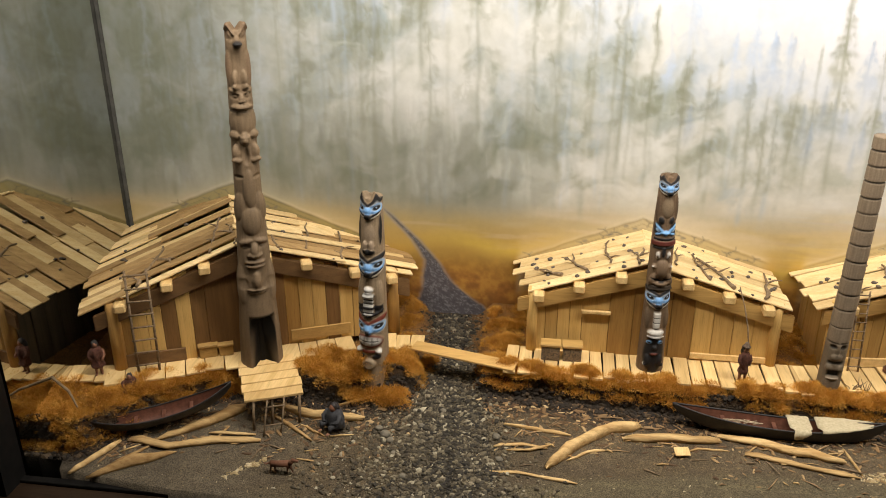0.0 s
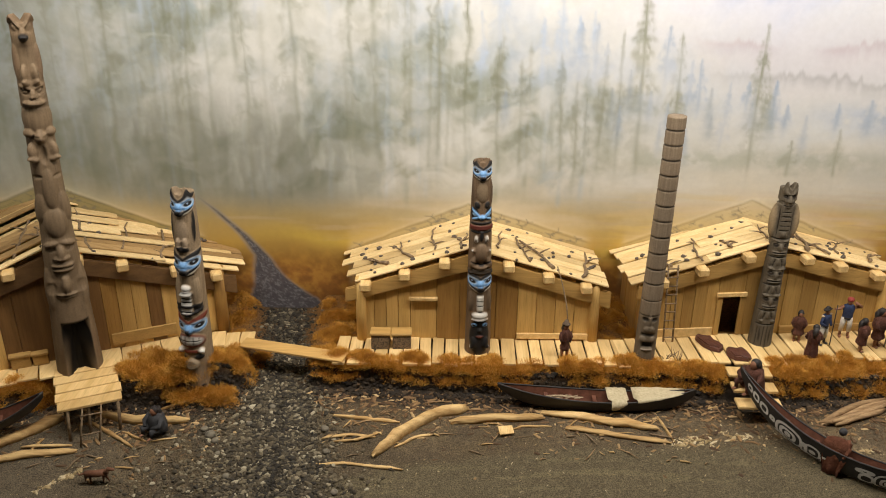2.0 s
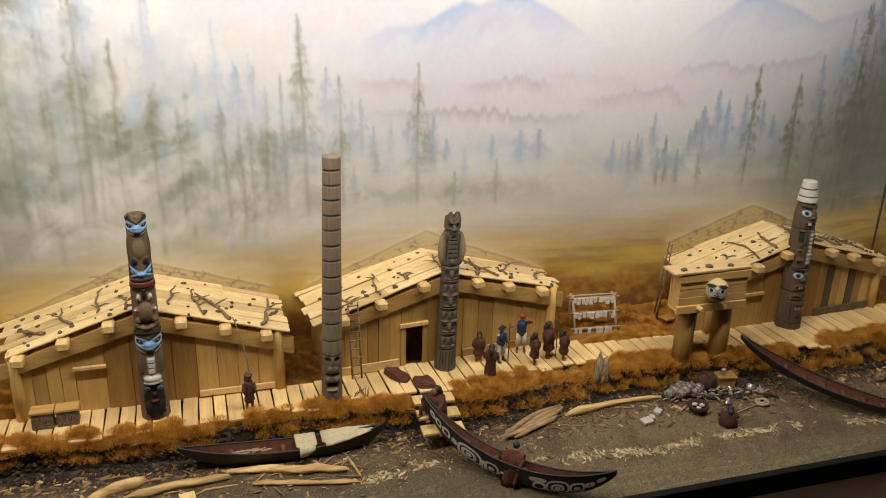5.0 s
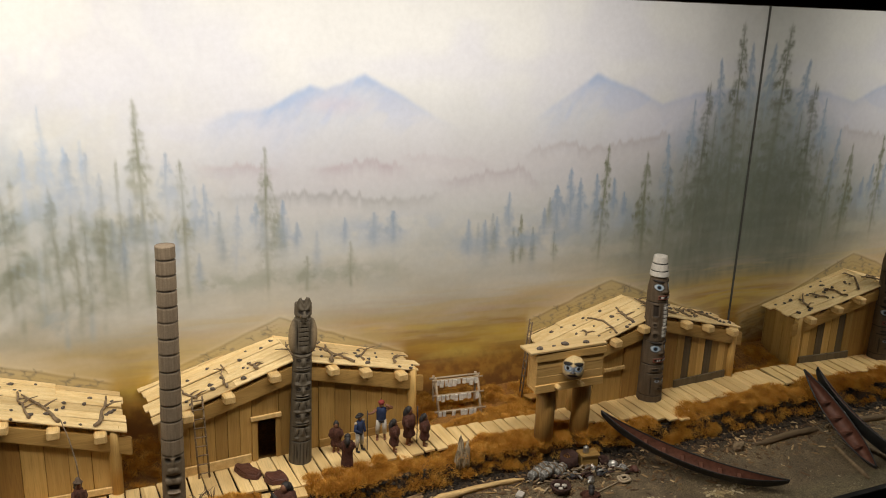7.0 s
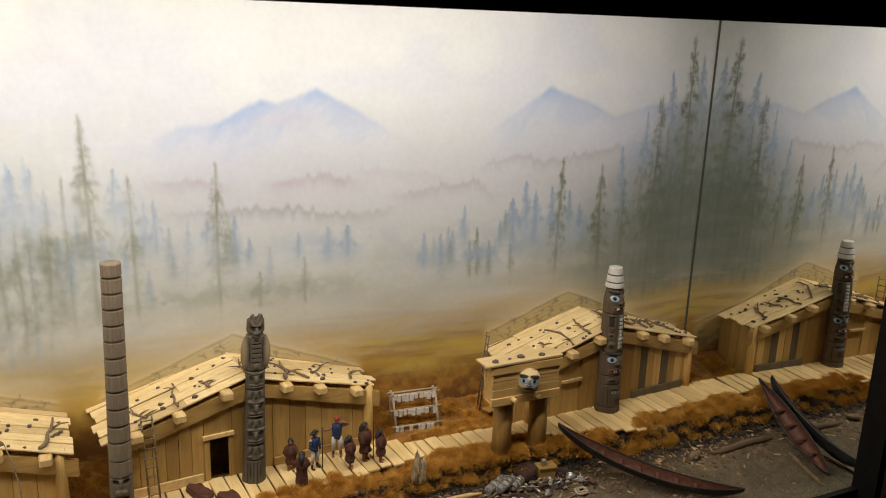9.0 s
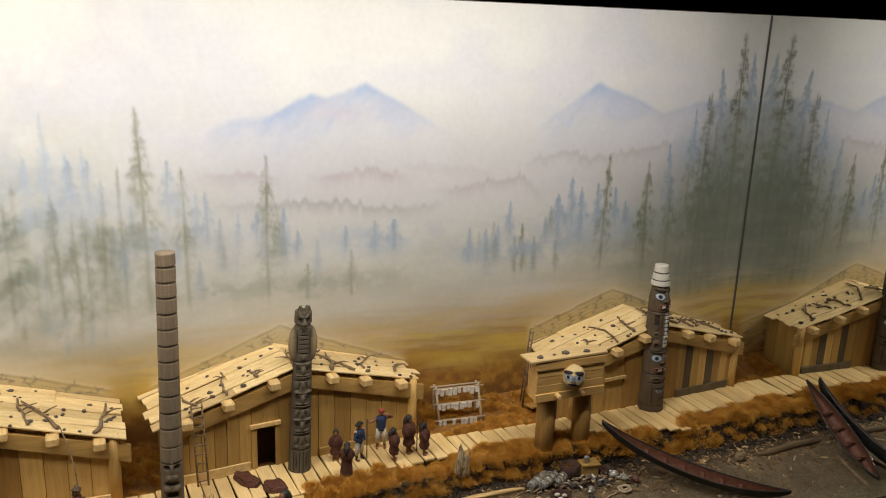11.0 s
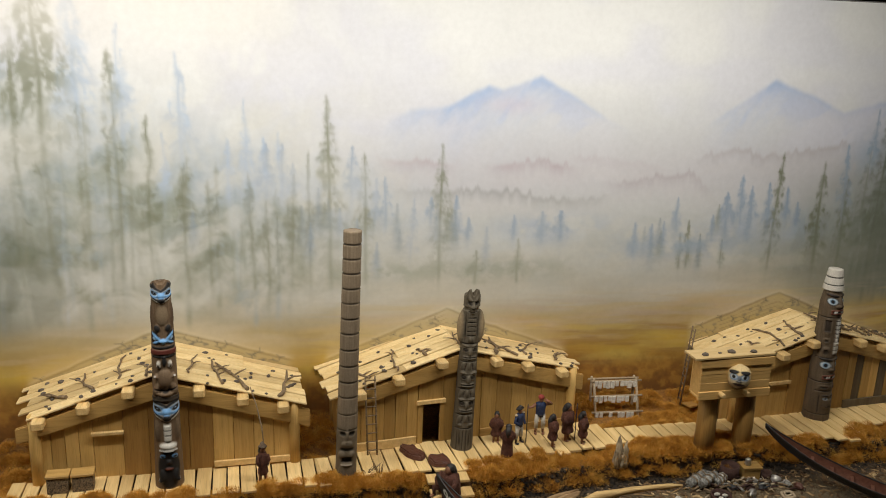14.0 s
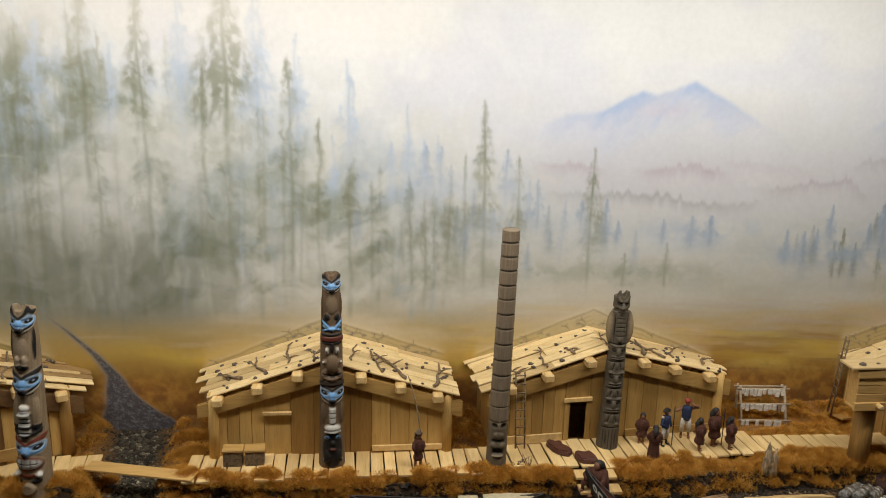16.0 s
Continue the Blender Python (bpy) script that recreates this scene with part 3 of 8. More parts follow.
    over(C, (0.17, 0.185, 0.125), 0.65 * drip * smooth(X, 1.46, 1.60) * smooth(Z, 1.08, 1.14) * (1 - smooth(Z, 1.26, 1.36)))
    over(C, (0.30, 0.32, 0.30), 0.45 * smooth(X, 1.22, 1.42) * (1 - smooth(X, 1.5, 1.62)) * smooth(Z, 1.13, 1.18) * (1 - smooth(Z, 1.22, 1.32)) * smooth(cloud(X * 2.2, Z, 0.04, 76, 4), 0.35, 0.62))
    # fog lying over the feet of the trees: veils, and curled banks with bright upper rims
    veil = smooth(cloud(X * 0.7, Z * 1.4, 0.12, 12, 5, 0.5), 0.45, 0.72)
    over(C, (0.57, 0.59, 0.585), 0.42 * veil * np.exp(-(((Z - 1.25) / 0.10) ** 2)) * (1 - smooth(X, 0.40, 0.85)))
    fog = (0.655, 0.66, 0.62)
    curl(C, X, Z, ((-0.407, 1.311), (-0.375, 1.338), (-0.328, 1.343), (-0.269, 1.328), (-0.218, 1.307), (-0.179, 1.269)), fog, 0.34, 0.030)
    curl(C, X, Z, ((-0.04, 1.200), (0.012, 1.222), (0.045, 1.235), (0.080, 1.229), (0.108, 1.207), (0.142, 1.182)), fog, 0.33, 0.030)
    curl(C, X, Z, ((0.205, 1.275), (0.249, 1.233), (0.289, 1.211), (0.35, 1.190)), fog, 0.30, 0.035)
    curl(C, X, Z, ((-0.73, 1.24), (-0.64, 1.235), (-0.555, 1.256), (-0.490, 1.264), (-0.43, 1.24)), (0.50, 0.50, 0.45), 0.28, 0.028)
    curl(C, X, Z, ((-0.20, 1.420), (-0.131, 1.451), (-0.088, 1.437), (-0.057, 1.410), (-0.01, 1.380)), (0.70, 0.69, 0.65), 0.30, 0.035)
    curl(C, X, Z, ((-0.33, 1.29), (-0.272, 1.307), (-0.228, 1.293), (-0.192, 1.258), (-0.10, 1.215)), fog, 0.28, 0.030)
    curl(C, X, Z, ((-0.09, 1.33), (-0.03, 1.352), (0.04, 1.35), (0.10, 1.32), (0.16, 1.29)), (0.64, 0.645, 0.61), 0.25, 0.035)
    curl(C, X, Z, ((1.50, 1.185), (1.547, 1.217), (1.603, 1.254), (1.665, 1.258), (1.75, 1.289)), (0.44, 0.44, 0.37), 0.25, 0.016)
    curl(C, X, Z, ((1.18, 1.205), (1.24, 1.222), (1.31, 1.232), (1.38, 1.215), (1.45, 1.20)), (0.52, 0.53, 0.52), 0.28, 0.030)
    curl(C, X, Z, ((0.62, 1.232), (0.69, 1.245), (0.78, 1.238), (0.88, 1.245), (1.0, 1.230)), (0.56, 0.57, 0.57), 0.25, 0.035)
    over(C, (0.45, 0.425, 0.36), 0.55 * np.exp(-(((Z - 1.15 - 0.03 * (cloud(X, 0 * Z, 0.15, 14) - 0.5)) / 0.033) ** 2)) * (1 - 0.5 * smooth(X, 1.0, 1.5)))
    over(C, (0.53, 0.51, 0.46), 0.5 * smooth(cloud(X * 0.4, Z * 2.5, 0.07, 150, 4), 0.5, 0.7) * np.exp(-(((Z - 1.20) / 0.06) ** 2)) * smooth(X, 0.3, 0.7) * (1 - smooth(X, 1.45, 1.65)))
    over(C, (0.52, 0.39, 0.22), 0.55 * smooth(cloud(X * 0.35, Z * 3, 0.05, 151, 4), 0.5, 0.7) * np.exp(-(((Z - 1.075) / 0.035) ** 2)))
    for n, (cx, cz, w, k) in enumerate(((0.63, 1.195, 0.07, 0.6), (0.745, 1.20, 0.05, 0.65), (0.92, 1.195, 0.06, 0.4), (1.20, 1.20, 0.10, 0.5), (1.30, 1.205, 0.1, 0.45), (0.45, 1.19, 0.08, 0.35), (1.45, 1.18, 0.12, 0.5))):
        over(C, (0.27, 0.29, 0.23), k * np.exp(-(((X - cx) / w) ** 2) - ((Z - cz) / 0.016) ** 2) * smooth(cloud(X * 1.6, Z, 0.03, 160 + n, 4), 0.36, 0.62))
    # loose mottling: pale veils and dull green patches in the low fog
    low = smooth(Z, 1.12, 1.17) * (1 - smooth(Z, 1.24, 1.36)) * smooth(X, 0.25, 0.5) * (1 - smooth(X, 1.30, 1.50))
    over(C, (0.59, 0.60, 0.60), 0.45 * low * smooth(cloud(X * 0.6, Z * 1.5, 0.09, 170, 4, 0.5), 0.42, 0.75))
    over(C, (0.36, 0.385, 0.36), 0.40 * low * smooth(cloud(X * 0.7, Z * 1.8, 0.07, 171, 5, 0.55), 0.48, 0.72))
    over(C, (0.17, 0.185, 0.135), 0.62 * (1 - smooth(X, -0.62, 0.25)) * smooth(Z, 1.10, 1.18) * (1 - 0.5 * smooth(Z, 1.36, 1.5)) * (0.4 + 1.0 * cloud(X * 1.2, Z, 0.08, 172, 5, 0.6)))
    over(C, (0.22, 0.235, 0.175), 0.45 * (1 - smooth(X, -0.05, 0.30)) * smooth(Z, 1.09, 1.15) * (1 - smooth(Z, 1.26, 1.38)) * smooth(cloud(X * 1.6, Z * 0.8, 0.06, 173, 5, 0.6), 0.30, 0.60))
    for n in range(34):
        tx = -0.60 + 0.78 * rng.rand()
        top = 1.20 + 0.22 * rng.rand()
        paint_tree(C, X, Z, (tx, top, tx + 0.016 * (rng.rand() - 0.5), 1.11 + 0.03 * rng.rand(), 0.008 + 0.020 * rng.rand()), (0.19, 0.20, 0.13), 0.25 + 0.35 * rng.rand(), 500 + n, 0.5, 0.85)
    for n, tree in enumerate(far):
        paint_tree(C, X, Z, (*tree[:4], tree[4] * 1.35), (0.25, 0.33, 0.45), 0.60 if tree[0] > 0.8 else 0.28, 100 + n, 0.15, 0.70, 1.0, 0.30)
    for n, tree in enumerate(tall):
        paint_tree(C, X, Z, tree, (0.22, 0.32, 0.46) if tree[0] > 1.48 else (0.48, 0.57, 0.70), 0.35, 140 + n, 0.1, 0.6)
    cool = smooth(Z, 1.10, 1.22)[..., None]
    C *= 1 - cool + cool * np.array((0.952, 1.0, 1.042))
    over(C, (0.47, 0.53, 0.61), 0.42 * (1 - smooth(X, 0.2, 0.5)) * smooth(Z, 1.20, 1.28) * (1 - smooth(Z, 1.42, 1.52)) * smooth(cloud(X * 1.5, Z, 0.07, 174, 5, 0.6), 0.36, 0.74))
    over(C, (0.15, 0.17, 0.125), 0.42 * smooth(X, 1.30, 1.58) * smooth(Z, 1.06, 1.13) * (1 - smooth(Z, 1.22 + 0.14 * smooth(X, 1.4, 1.6), 1.38 + 0.16 * smooth(X, 1.4, 1.6))) * (0.4 + 1.0 * cloud(X * 1.5, Z, 0.05, 175, 4)))
    # drawn-out streaks where the fog thins over the meadow
    drift = cloud(X * 0.36 + 0.5 * Z, Z * 1.7 - 0.15 * X, 0.065, 176, 4, 0.5)
    layer = smooth(Z, 1.055, 1.09) * (1 - smooth(Z, 1.19, 1.26)) * smooth(X, -0.2, 0.15) * (1 - 0.7 * smooth(X, 1.35, 1.55))
    over(C, (0.62, 0.565, 0.47), 0.40 * layer * smooth(drift, 0.44, 0.78))
    over(C, (0.36, 0.33, 0.25), 0.28 * layer * smooth(1 - drift, 0.46, 0.76))
    # thin trunks and broken boughs standing in the mist of the wood, then wisps drawn across them
    for n in range(64):
        tx = -0.70 + 1.14 * rng.rand()
        crown = float(np.interp(tx, (-0.73, -0.2, 0.1, 0.45), (1.66, 1.62, 1.50, 1.33)))
        top = 1.24 + (crown - 1.24) * rng.rand() ** 0.8
        tone = ((0.21, 0.22, 0.15), (0.30, 0.36, 0.40), (0.17, 0.185, 0.12), (0.38, 0.45, 0.52))[n % 4]
        paint_tree(C, X, Z, (tx, top, tx + 0.014 * (rng.rand() - 0.5), 1.10 + 0.06 * rng.rand(), 0.012 + 0.024 * rng.rand()), tone, (0.35 + 0.40 * rng.rand()) * (0.75 if n % 4 == 3 else 1.0), 600 + n, 0.42, 0.90, 1.0, 0.12)
    bend_x, bend_z = cloud(X, Z, 0.16, 190, 3) - 0.5, cloud(X, Z, 0.14, 191, 3) - 0.5
    for n, (scale, k) in enumerate(((0.085, 0.42), (0.050, 0.34), (0.030, 0.22))):
        f = cloud(X * 0.75 + 0.10 * bend_x + 0.31 * n, Z * 1.05 + 0.10 * bend_z - 0.10 * X, scale, 192 + n, 4, 0.5)
        over(C, (0.66, 0.66, 0.63), 1.6 * k * smooth(f, 0.46, 0.74) * (1 - smooth(X, 0.35, 0.75)) * smooth(Z, 1.11, 1.17) * (1 - 0.8 * smooth(Z, 1.42, 1.56)) * (0.35 + 0.65 * smooth(X, -0.55, -0.05)))
    over(C, (0.15, 0.165, 0.115), 0.42 * (1 - smooth(X, -0.05, 0.25)) * smooth(Z, 1.10, 1.16) * (1 - smooth(Z, 1.24, 1.34)) * smooth(cloud(X * 3.0, Z * 0.6, 0.06, 196, 4), 0.36, 0.66))
    over(C, (0.15, 0.16, 0.12), 0.45 * (1 - smooth(X, -0.70, -0.28)) * smooth(Z, 1.08, 1.16) * (0.5 + 0.8 * cloud(X, Z, 0.09, 197, 4)))
    over(C, (0.15, 0.158, 0.115), 0.52 * smooth(X, -0.62, -0.42) * (1 - smooth(X, -0.14, 0.10)) * smooth(Z, 1.06, 1.13) * (1 - smooth(Z, 1.21, 1.33)) * (0.6 + 0.7 * cloud(X * 2.0, Z * 0.7, 0.05, 206, 4)))
    over(C, (0.20, 0.215, 0.175), 0.36 * smooth(X, 1.26, 1.52) * smooth(Z, 1.09, 1.16) * (1 - smooth(Z, 1.28, 1.44)) * (0.5 + 0.9 * cloud(X * 1.5, Z, 0.05, 207, 4)))
    # pale fog over the middle of the valley
    over(C, (0.64, 0.62, 0.57), 0.42 * smooth(X, 0.28, 0.60) * (1 - smooth(X, 1.22, 1.46)) * smooth(Z, 1.085, 1.15) * (1 - smooth(Z, 1.26, 1.36)) * (0.5 + 0.9 * cloud(X * 0.5, Z * 1.6, 0.08, 198, 4)))
    # the lamp's falloff towards the spruce corner, painted in as a mottled grey wash
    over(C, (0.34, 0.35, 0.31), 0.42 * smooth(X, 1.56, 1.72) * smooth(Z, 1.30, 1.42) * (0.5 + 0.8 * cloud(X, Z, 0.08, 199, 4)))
    for n, tree in enumerate(near):
        bx, low = tree[2] + 0.1 * (tree[2] - tree[0]), max(1.165, tree[3] - 0.07)
        paint_tree(C, X, Z, (*tree[:2], bx, low, tree[4]), (0.20, 0.21, 0.14), 0.42, 300 + n, 0.35, 0.88, 1.25, 0.12)
    for n, tree in enumerate(side):
        paint_tree(C, X, Z, tree, (0.15, 0.165, 0.10), 0.55, 340 + n, 0.12, 0.85, 1.0, 0.35)
    for n, tree in enumerate(far):
        paint_tree(C, X, Z, (*tree[:4], tree[4] * 1.35), (0.26, 0.33, 0.44), 0.42 if tree[0] > 0.8 else 0.28, 100 + n, 0.15, 0.75, 1.0, 0.25)
    for n, tree in enumerate(tall):
        paint_tree(C, X, Z, (*tree[:4], tree[4] * 1.25), (0.40, 0.47, 0.58), 0.38, 140 + n, 0.15, 0.75)
    # slight blue and green spruces with bare feet along the foot of the valley, and thin stems in the wood
    for n in range(30):
        tx = (0.52 + 0.26 * rng.rand(), 1.06 + 0.26 * rng.rand(), 0.22 + 0.32 * rng.rand())[n % 3]
        top = (1.25, 1.235, 1.29)[n % 3] + 0.075 * rng.rand()
        spruce(C, X, Z, tx, top, top - 0.055 - 0.04 * rng.rand(), 0.011 + 0.010 * rng.rand(), ((0.27, 0.34, 0.44), (0.22, 0.27, 0.32), (0.23, 0.25, 0.19))[(n + n // 3) % 3], 0.34 + 0.26 * rng.rand(), 700 + n)
    for n in range(26):
        tx = -0.45 + 0.85 * rng.rand()
        top = float(np.interp(tx, (-0.45, 0.0, 0.40), (1.58, 1.50, 1.30))) - 0.12 * rng.rand()
        dab(C, X, Z, (tx, top), (tx + 0.012 * (rng.rand() - 0.5), 1.17 + 0.05 * rng.rand()), 0.0024 + 0.0022 * rng.rand(), (0.26, 0.27, 0.20), 0.15 + 0.22 * rng.rand())
    for n, tree in enumerate(far):
        if tree[0] > 0.7:
            spruce(C, X, Z, tree[0], tree[1], tree[3] - 0.02, 1.5 * tree[4], (0.27, 0.34, 0.44), 0.45, 740 + n)
    over(C, (0.38, 0.44, 0.54), 0.75 * np.exp(-(((X - 0.90) / 0.11) ** 2) - ((Z - 1.275) / 0.020) ** 2) * smooth(cloud(X * 1.2, Z * 1.5, 0.04, 710, 4), 0.30, 0.62))
    over(C, (0.31, 0.38, 0.47), 0.85 * np.exp(-(((X - 1.18) / 0.14) ** 2) - ((Z - 1.235) / 0.030) ** 2) * smooth(cloud(X * 1.2, Z * 1.5, 0.04, 711, 4), 0.30, 0.62))
    over(C, (0.50, 0.56, 0.66), 0.40 * np.exp(-(((X - 0.50) / 0.16) ** 2) - ((Z - 1.33) / 0.06) ** 2) * smooth(cloud(X * 1.6, Z, 0.05, 712, 4), 0.34, 0.66))
    over(C, (0.33, 0.345, 0.28), 0.55 * smooth(X, 0.28, 0.44) * (1 - smooth(X, 0.80, 1.02)) * np.exp(-(((Z - 1.197) / 0.020) ** 2)) * smooth(cloud(X * 1.3, Z * 1.6, 0.035, 713, 5, 0.6), 0.38, 0.62))
    # warm glow high in the sky over the wood
    over(C, (0.93, 0.89, 0.84), 0.50 * (1 - smooth(X, 0.25, 0.55)) * smooth(Z, 1.50, 1.66))
    # the mist is brushed about: everything in the wood is dragged sideways and upwards a little
    stir = (1 - smooth(X, 0.30, 0.60)) * smooth(Z, 1.11, 1.17)
    du = 0.009 * stir * (cloud(X, Z * 1.3, 0.055, 180, 4, 0.55) - 0.5)
    dv = 0.040 * stir * (cloud(X * 1.2, Z, 0.06, 181, 4, 0.55) - 0.5)
    gu, gv = np.clip((X + du - x[0]) / step, 0, len(x) - 1.001), np.clip((Z + dv - z[0]) / step, 0, len(z) - 1.001)
    iu, iv = gu.astype(int), gv.astype(int)
    fu, fv = (gu - iu)[..., None], (gv - iv)[..., None]
    C = (C[iv, iu] * (1 - fu) + C[iv, iu + 1] * fu) * (1 - fv) + (C[iv + 1, iu] * (1 - fu) + C[iv + 1, iu + 1] * fu) * fv
    # long brush strokes of yellow, rust and mauve lying across the meadow
    for n, (tone, k, lo_, hi_) in enumerate((((0.58, 0.42, 0.10), 0.50, 1.005, 1.085), ((0.30, 0.16, 0.05), 0.50, 1.000, 1.075), ((0.47, 0.38, 0.30), 0.50, 1.050, 1.125), ((0.52, 0.41, 0.20), 0.40, 1.06, 1.13))):
        stroke = cloud(X * 0.30 + 0.37 * n, Z * 3.2 + 0.12 * X, 0.045, 720 + n, 4, 0.6)
        over(C, tone, k * smooth(stroke, 0.50, 0.70) * smooth(Z, lo_ - 0.02, lo_ + 0.01) * (1 - smooth(Z, hi_ - 0.01, hi_ + 0.03)) * smooth(X, 0.40, 0.55))
    # the stream winding up the meadow: dark gravel with pale blue rims
    mid = np.interp(Z, (0.86, 0.91, 0.965, 1.011, 1.049, 1.096, 1.135), (-0.108, -0.108, -0.138, -0.150, -0.178, -0.224, -0.268))
    width = np.interp(Z, (0.86, 0.912, 0.94, 0.97, 1.011, 1.06, 1.135), (0.066, 0.064, 0.045, 0.026, 0.011, 0.006, 0.001)) * (0.9 + 0.25 * cloud(X, Z, 0.02, 53, 2))
    off = width - np.abs(X - mid)
    keep = 1 - smooth(Z, 1.09, 1.14)
    over(C, (0.27, 0.25, 0.235), 0.6 * keep * np.exp(-((off / 0.004) ** 2)))
    over(C, (0.088, 0.087, 0.100), 0.94 * keep * smooth(off, -0.001, 0.005))
    pebble = 0.6 * cloud(X, Z * 1.3, 0.0052, 55, 2) + 0.4 * np.random.RandomState(56).rand(*X.shape)
    over(C, (0.27, 0.265, 0.28), 0.55 * keep * smooth(off, 0.0, 0.006) * smooth(pebble, 0.54, 0.72))
    over(C, (0.055, 0.05, 0.058), 0.55 * keep * smooth(off, 0.0, 0.006) * smooth(1 - pebble, 0.58, 0.72))
    # roofs carried on in paint
    paint_roof(C, X, Z, (-0.728, 1.052), (-0.516, 1.141), (-0.243, 1.040), 0.022, (0.33, 0.27, 0.105), (0.15, 0.13, 0.06))
    paint_roof(C, X, Z, (0.004, 1.020), (0.218, 1.112), (0.440, 1.040), 0.02, (0.52, 0.42, 0.22), (0.25, 0.20, 0.10), 0.7)
    paint_roof(C, X, Z, (0.49, 1.036), (0.709, 1.124), (0.951, 1.024), 0.03, (0.57, 0.47, 0.26), (0.27, 0.21, 0.10), 0.55)
    paint_roof(C, X, Z, (1.200, 1.057), (1.397, 1.126), (1.700, 1.000), 0.03, (0.50, 0.395, 0.19), (0.21, 0.155, 0.07), 0.75)
    # brushed grain in the meadow and a canvas-like mottling all over
    bare = 1 - keep * smooth(off, -0.002, 0.004)
    blades = cloud(X * 1.1, Z * 1.2, 0.020, 95, 5, 0.65)
    over(C, (0.17, 0.075, 0.015), 0.55 * bare * smooth(blades, 0.46, 0.72) * (1 - smooth(Z, 0.97, 1.04)))
    over(C, (0.52, 0.28, 0.045), 0.50 * bare * smooth(1 - blades, 0.46, 0.72) * (1 - smooth(Z, 0.98, 1.05)))
    C *= (0.965 + 0.07 * cloud(X, Z, 0.05, 99, 5))[..., None]
    bend = 0.019 * smooth(X, 1.56, 1.719)      # the canvas curves back a little into the corner
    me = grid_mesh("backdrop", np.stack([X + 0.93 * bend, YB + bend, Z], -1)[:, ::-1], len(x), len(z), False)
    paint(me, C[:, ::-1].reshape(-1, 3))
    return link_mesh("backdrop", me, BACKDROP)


tagged(paint_backdrop(), "painted misty forest, mountains and ochre meadow", "backdrop", kind="structure")

# ---------------------------------------------------------------- the case: mirrors, frame, room


def slab(name, lo, hi, mat, label, category, bevel=0.0):
    bm = bmesh.new()
    c = [(a + b) / 2 for a, b in zip(lo, hi)]
    box(bm, c, [(b - a) / 2 for a, b in zip(lo, hi)], bevel=bevel)
    return tagged(part(name, bm, mat), label, category, kind="structure")


bm = bmesh.new()
box(bm, (XL + 0.0153, (YF + YB) / 2 + 0.0005, 1.375), (0.005, 0.2325, 0.575), 5.1, 0.0)
tagged(part("wall_mirror_1", bm, OLD_MIRROR), "mirror end wall of the display case", "mirror", kind="structure")
slab("wall_mirror_2", (XR, YF + 0.002, 0.80), (XR + 0.01, YB + 0.021, 1.95), MIRROR, "mirror end wall of the display case", "mirror")
slab("trim", (XL + 0.0004, YB - 0.004, 0.95), (XL + 0.0062, YB - 0.0005, 1.90), SEAM, "dark seam strip beside the mirror", "trim")
slab("trim", (XR - 0.0018, YB + 0.0155, 0.98), (XR - 0.0003, YB + 0.0180, 1.90), SEAM, "dark seam strip beside the mirror", "trim")
slab("wall_back_upper", (XL, YB + 0.0005, 1.735), (XR, YB + 0.01, 1.95), INSIDE, "plain upper back wall of the case", "wall")
slab("wall_back", (XL - 0.3, YB + 0.025, 0.0), (XR + 0.3, YB + 0.06, 2.0), INSIDE, "dark back wall behind the case", "wall")
slab("ceiling_case", (XL - 0.02, YF - 0.03, 1.95), (XR + 0.02, YB + 0.01, 1.98), INSIDE, "dark lid of the display case", "ceiling")
slab("wall_header", (XL - 0.6, YF - 0.045, 1.668), (XR + 0.6, YF - 0.012, 2.6), CASE_WOOD, "dark wooden header over the case opening", "wall")
slab("wall_jamb_1", (XL - 0.6, YF - 0.05, 0.0), (XL + 0.040, YF - 0.003, 1.668), BLACK, "black jamb at the end of the case", "wall")
slab("wall_jamb_2", (XE, YF - 0.05, 0.0), (XR + 0.6, YF - 0.003, 1.668), BLACK, "black jamb at the end of the case", "wall")
edge_strip = [(XL, 0.836), (0.0, 0.842), (0.35, 0.850), (0.72, 0.864), (XR, 0.866)]
bm = bmesh.new()
rows = [[bm.verts.new((x, yy, zz)) for yy, zz in ((YF - 0.018, 0.80), (YF - 0.018, top - 0.001), (YF - 0.017, top), (YF - 0.006, top), (YF - 0.005, top - 0.001), (YF - 0.005, 0.80))] for x, top in edge_strip]
for a, b in zip(rows, rows[1:]):
    for k in range(5):
        bm.faces.new((a[k], b[k], b[k + 1], a[k + 1]))
tagged(part("trim", bm, BLACK), "black edge strip along the glass", "trim", kind="structure")
slab("wall_plinth", (XL, YF - 0.075, 0.0), (XR, YF - 0.0185, 0.832), CASE_WOOD, "dark wooden plinth under the case opening", "wall")
slab("trim", (XE + 0.014, YF - 0.060, 0.0), (XR + 0.6, YF - 0.0505, 1.668), CASE_WOOD, "dark wooden face of the case end", "trim")
slab("floor", (-2.5, -2.0, -0.05), (3.5, 1.5, 0.0), INSIDE, "dark museum floor", "floor")
slab("ceiling", (-2.5, -2.0, 2.6), (3.5, 1.5, 2.65), INSIDE, "dark museum ceiling", "ceiling")
slab("wall_room_1", (-2.55, -2.0, 0.0), (-2.5, 1.5, 2.6), INSIDE, "dark museum wall", "wall")
slab("wall_room_2", (3.5, -2.0, 0.0), (3.55, 1.5, 2.6), INSIDE, "dark museum wall", "wall")
slab("wall_room_3", (-2.5, -2.05, 0.0), (3.5, -2.0, 2.6), INSIDE, "dark museum wall", "wall")

# ---------------------------------------------------------------- ground


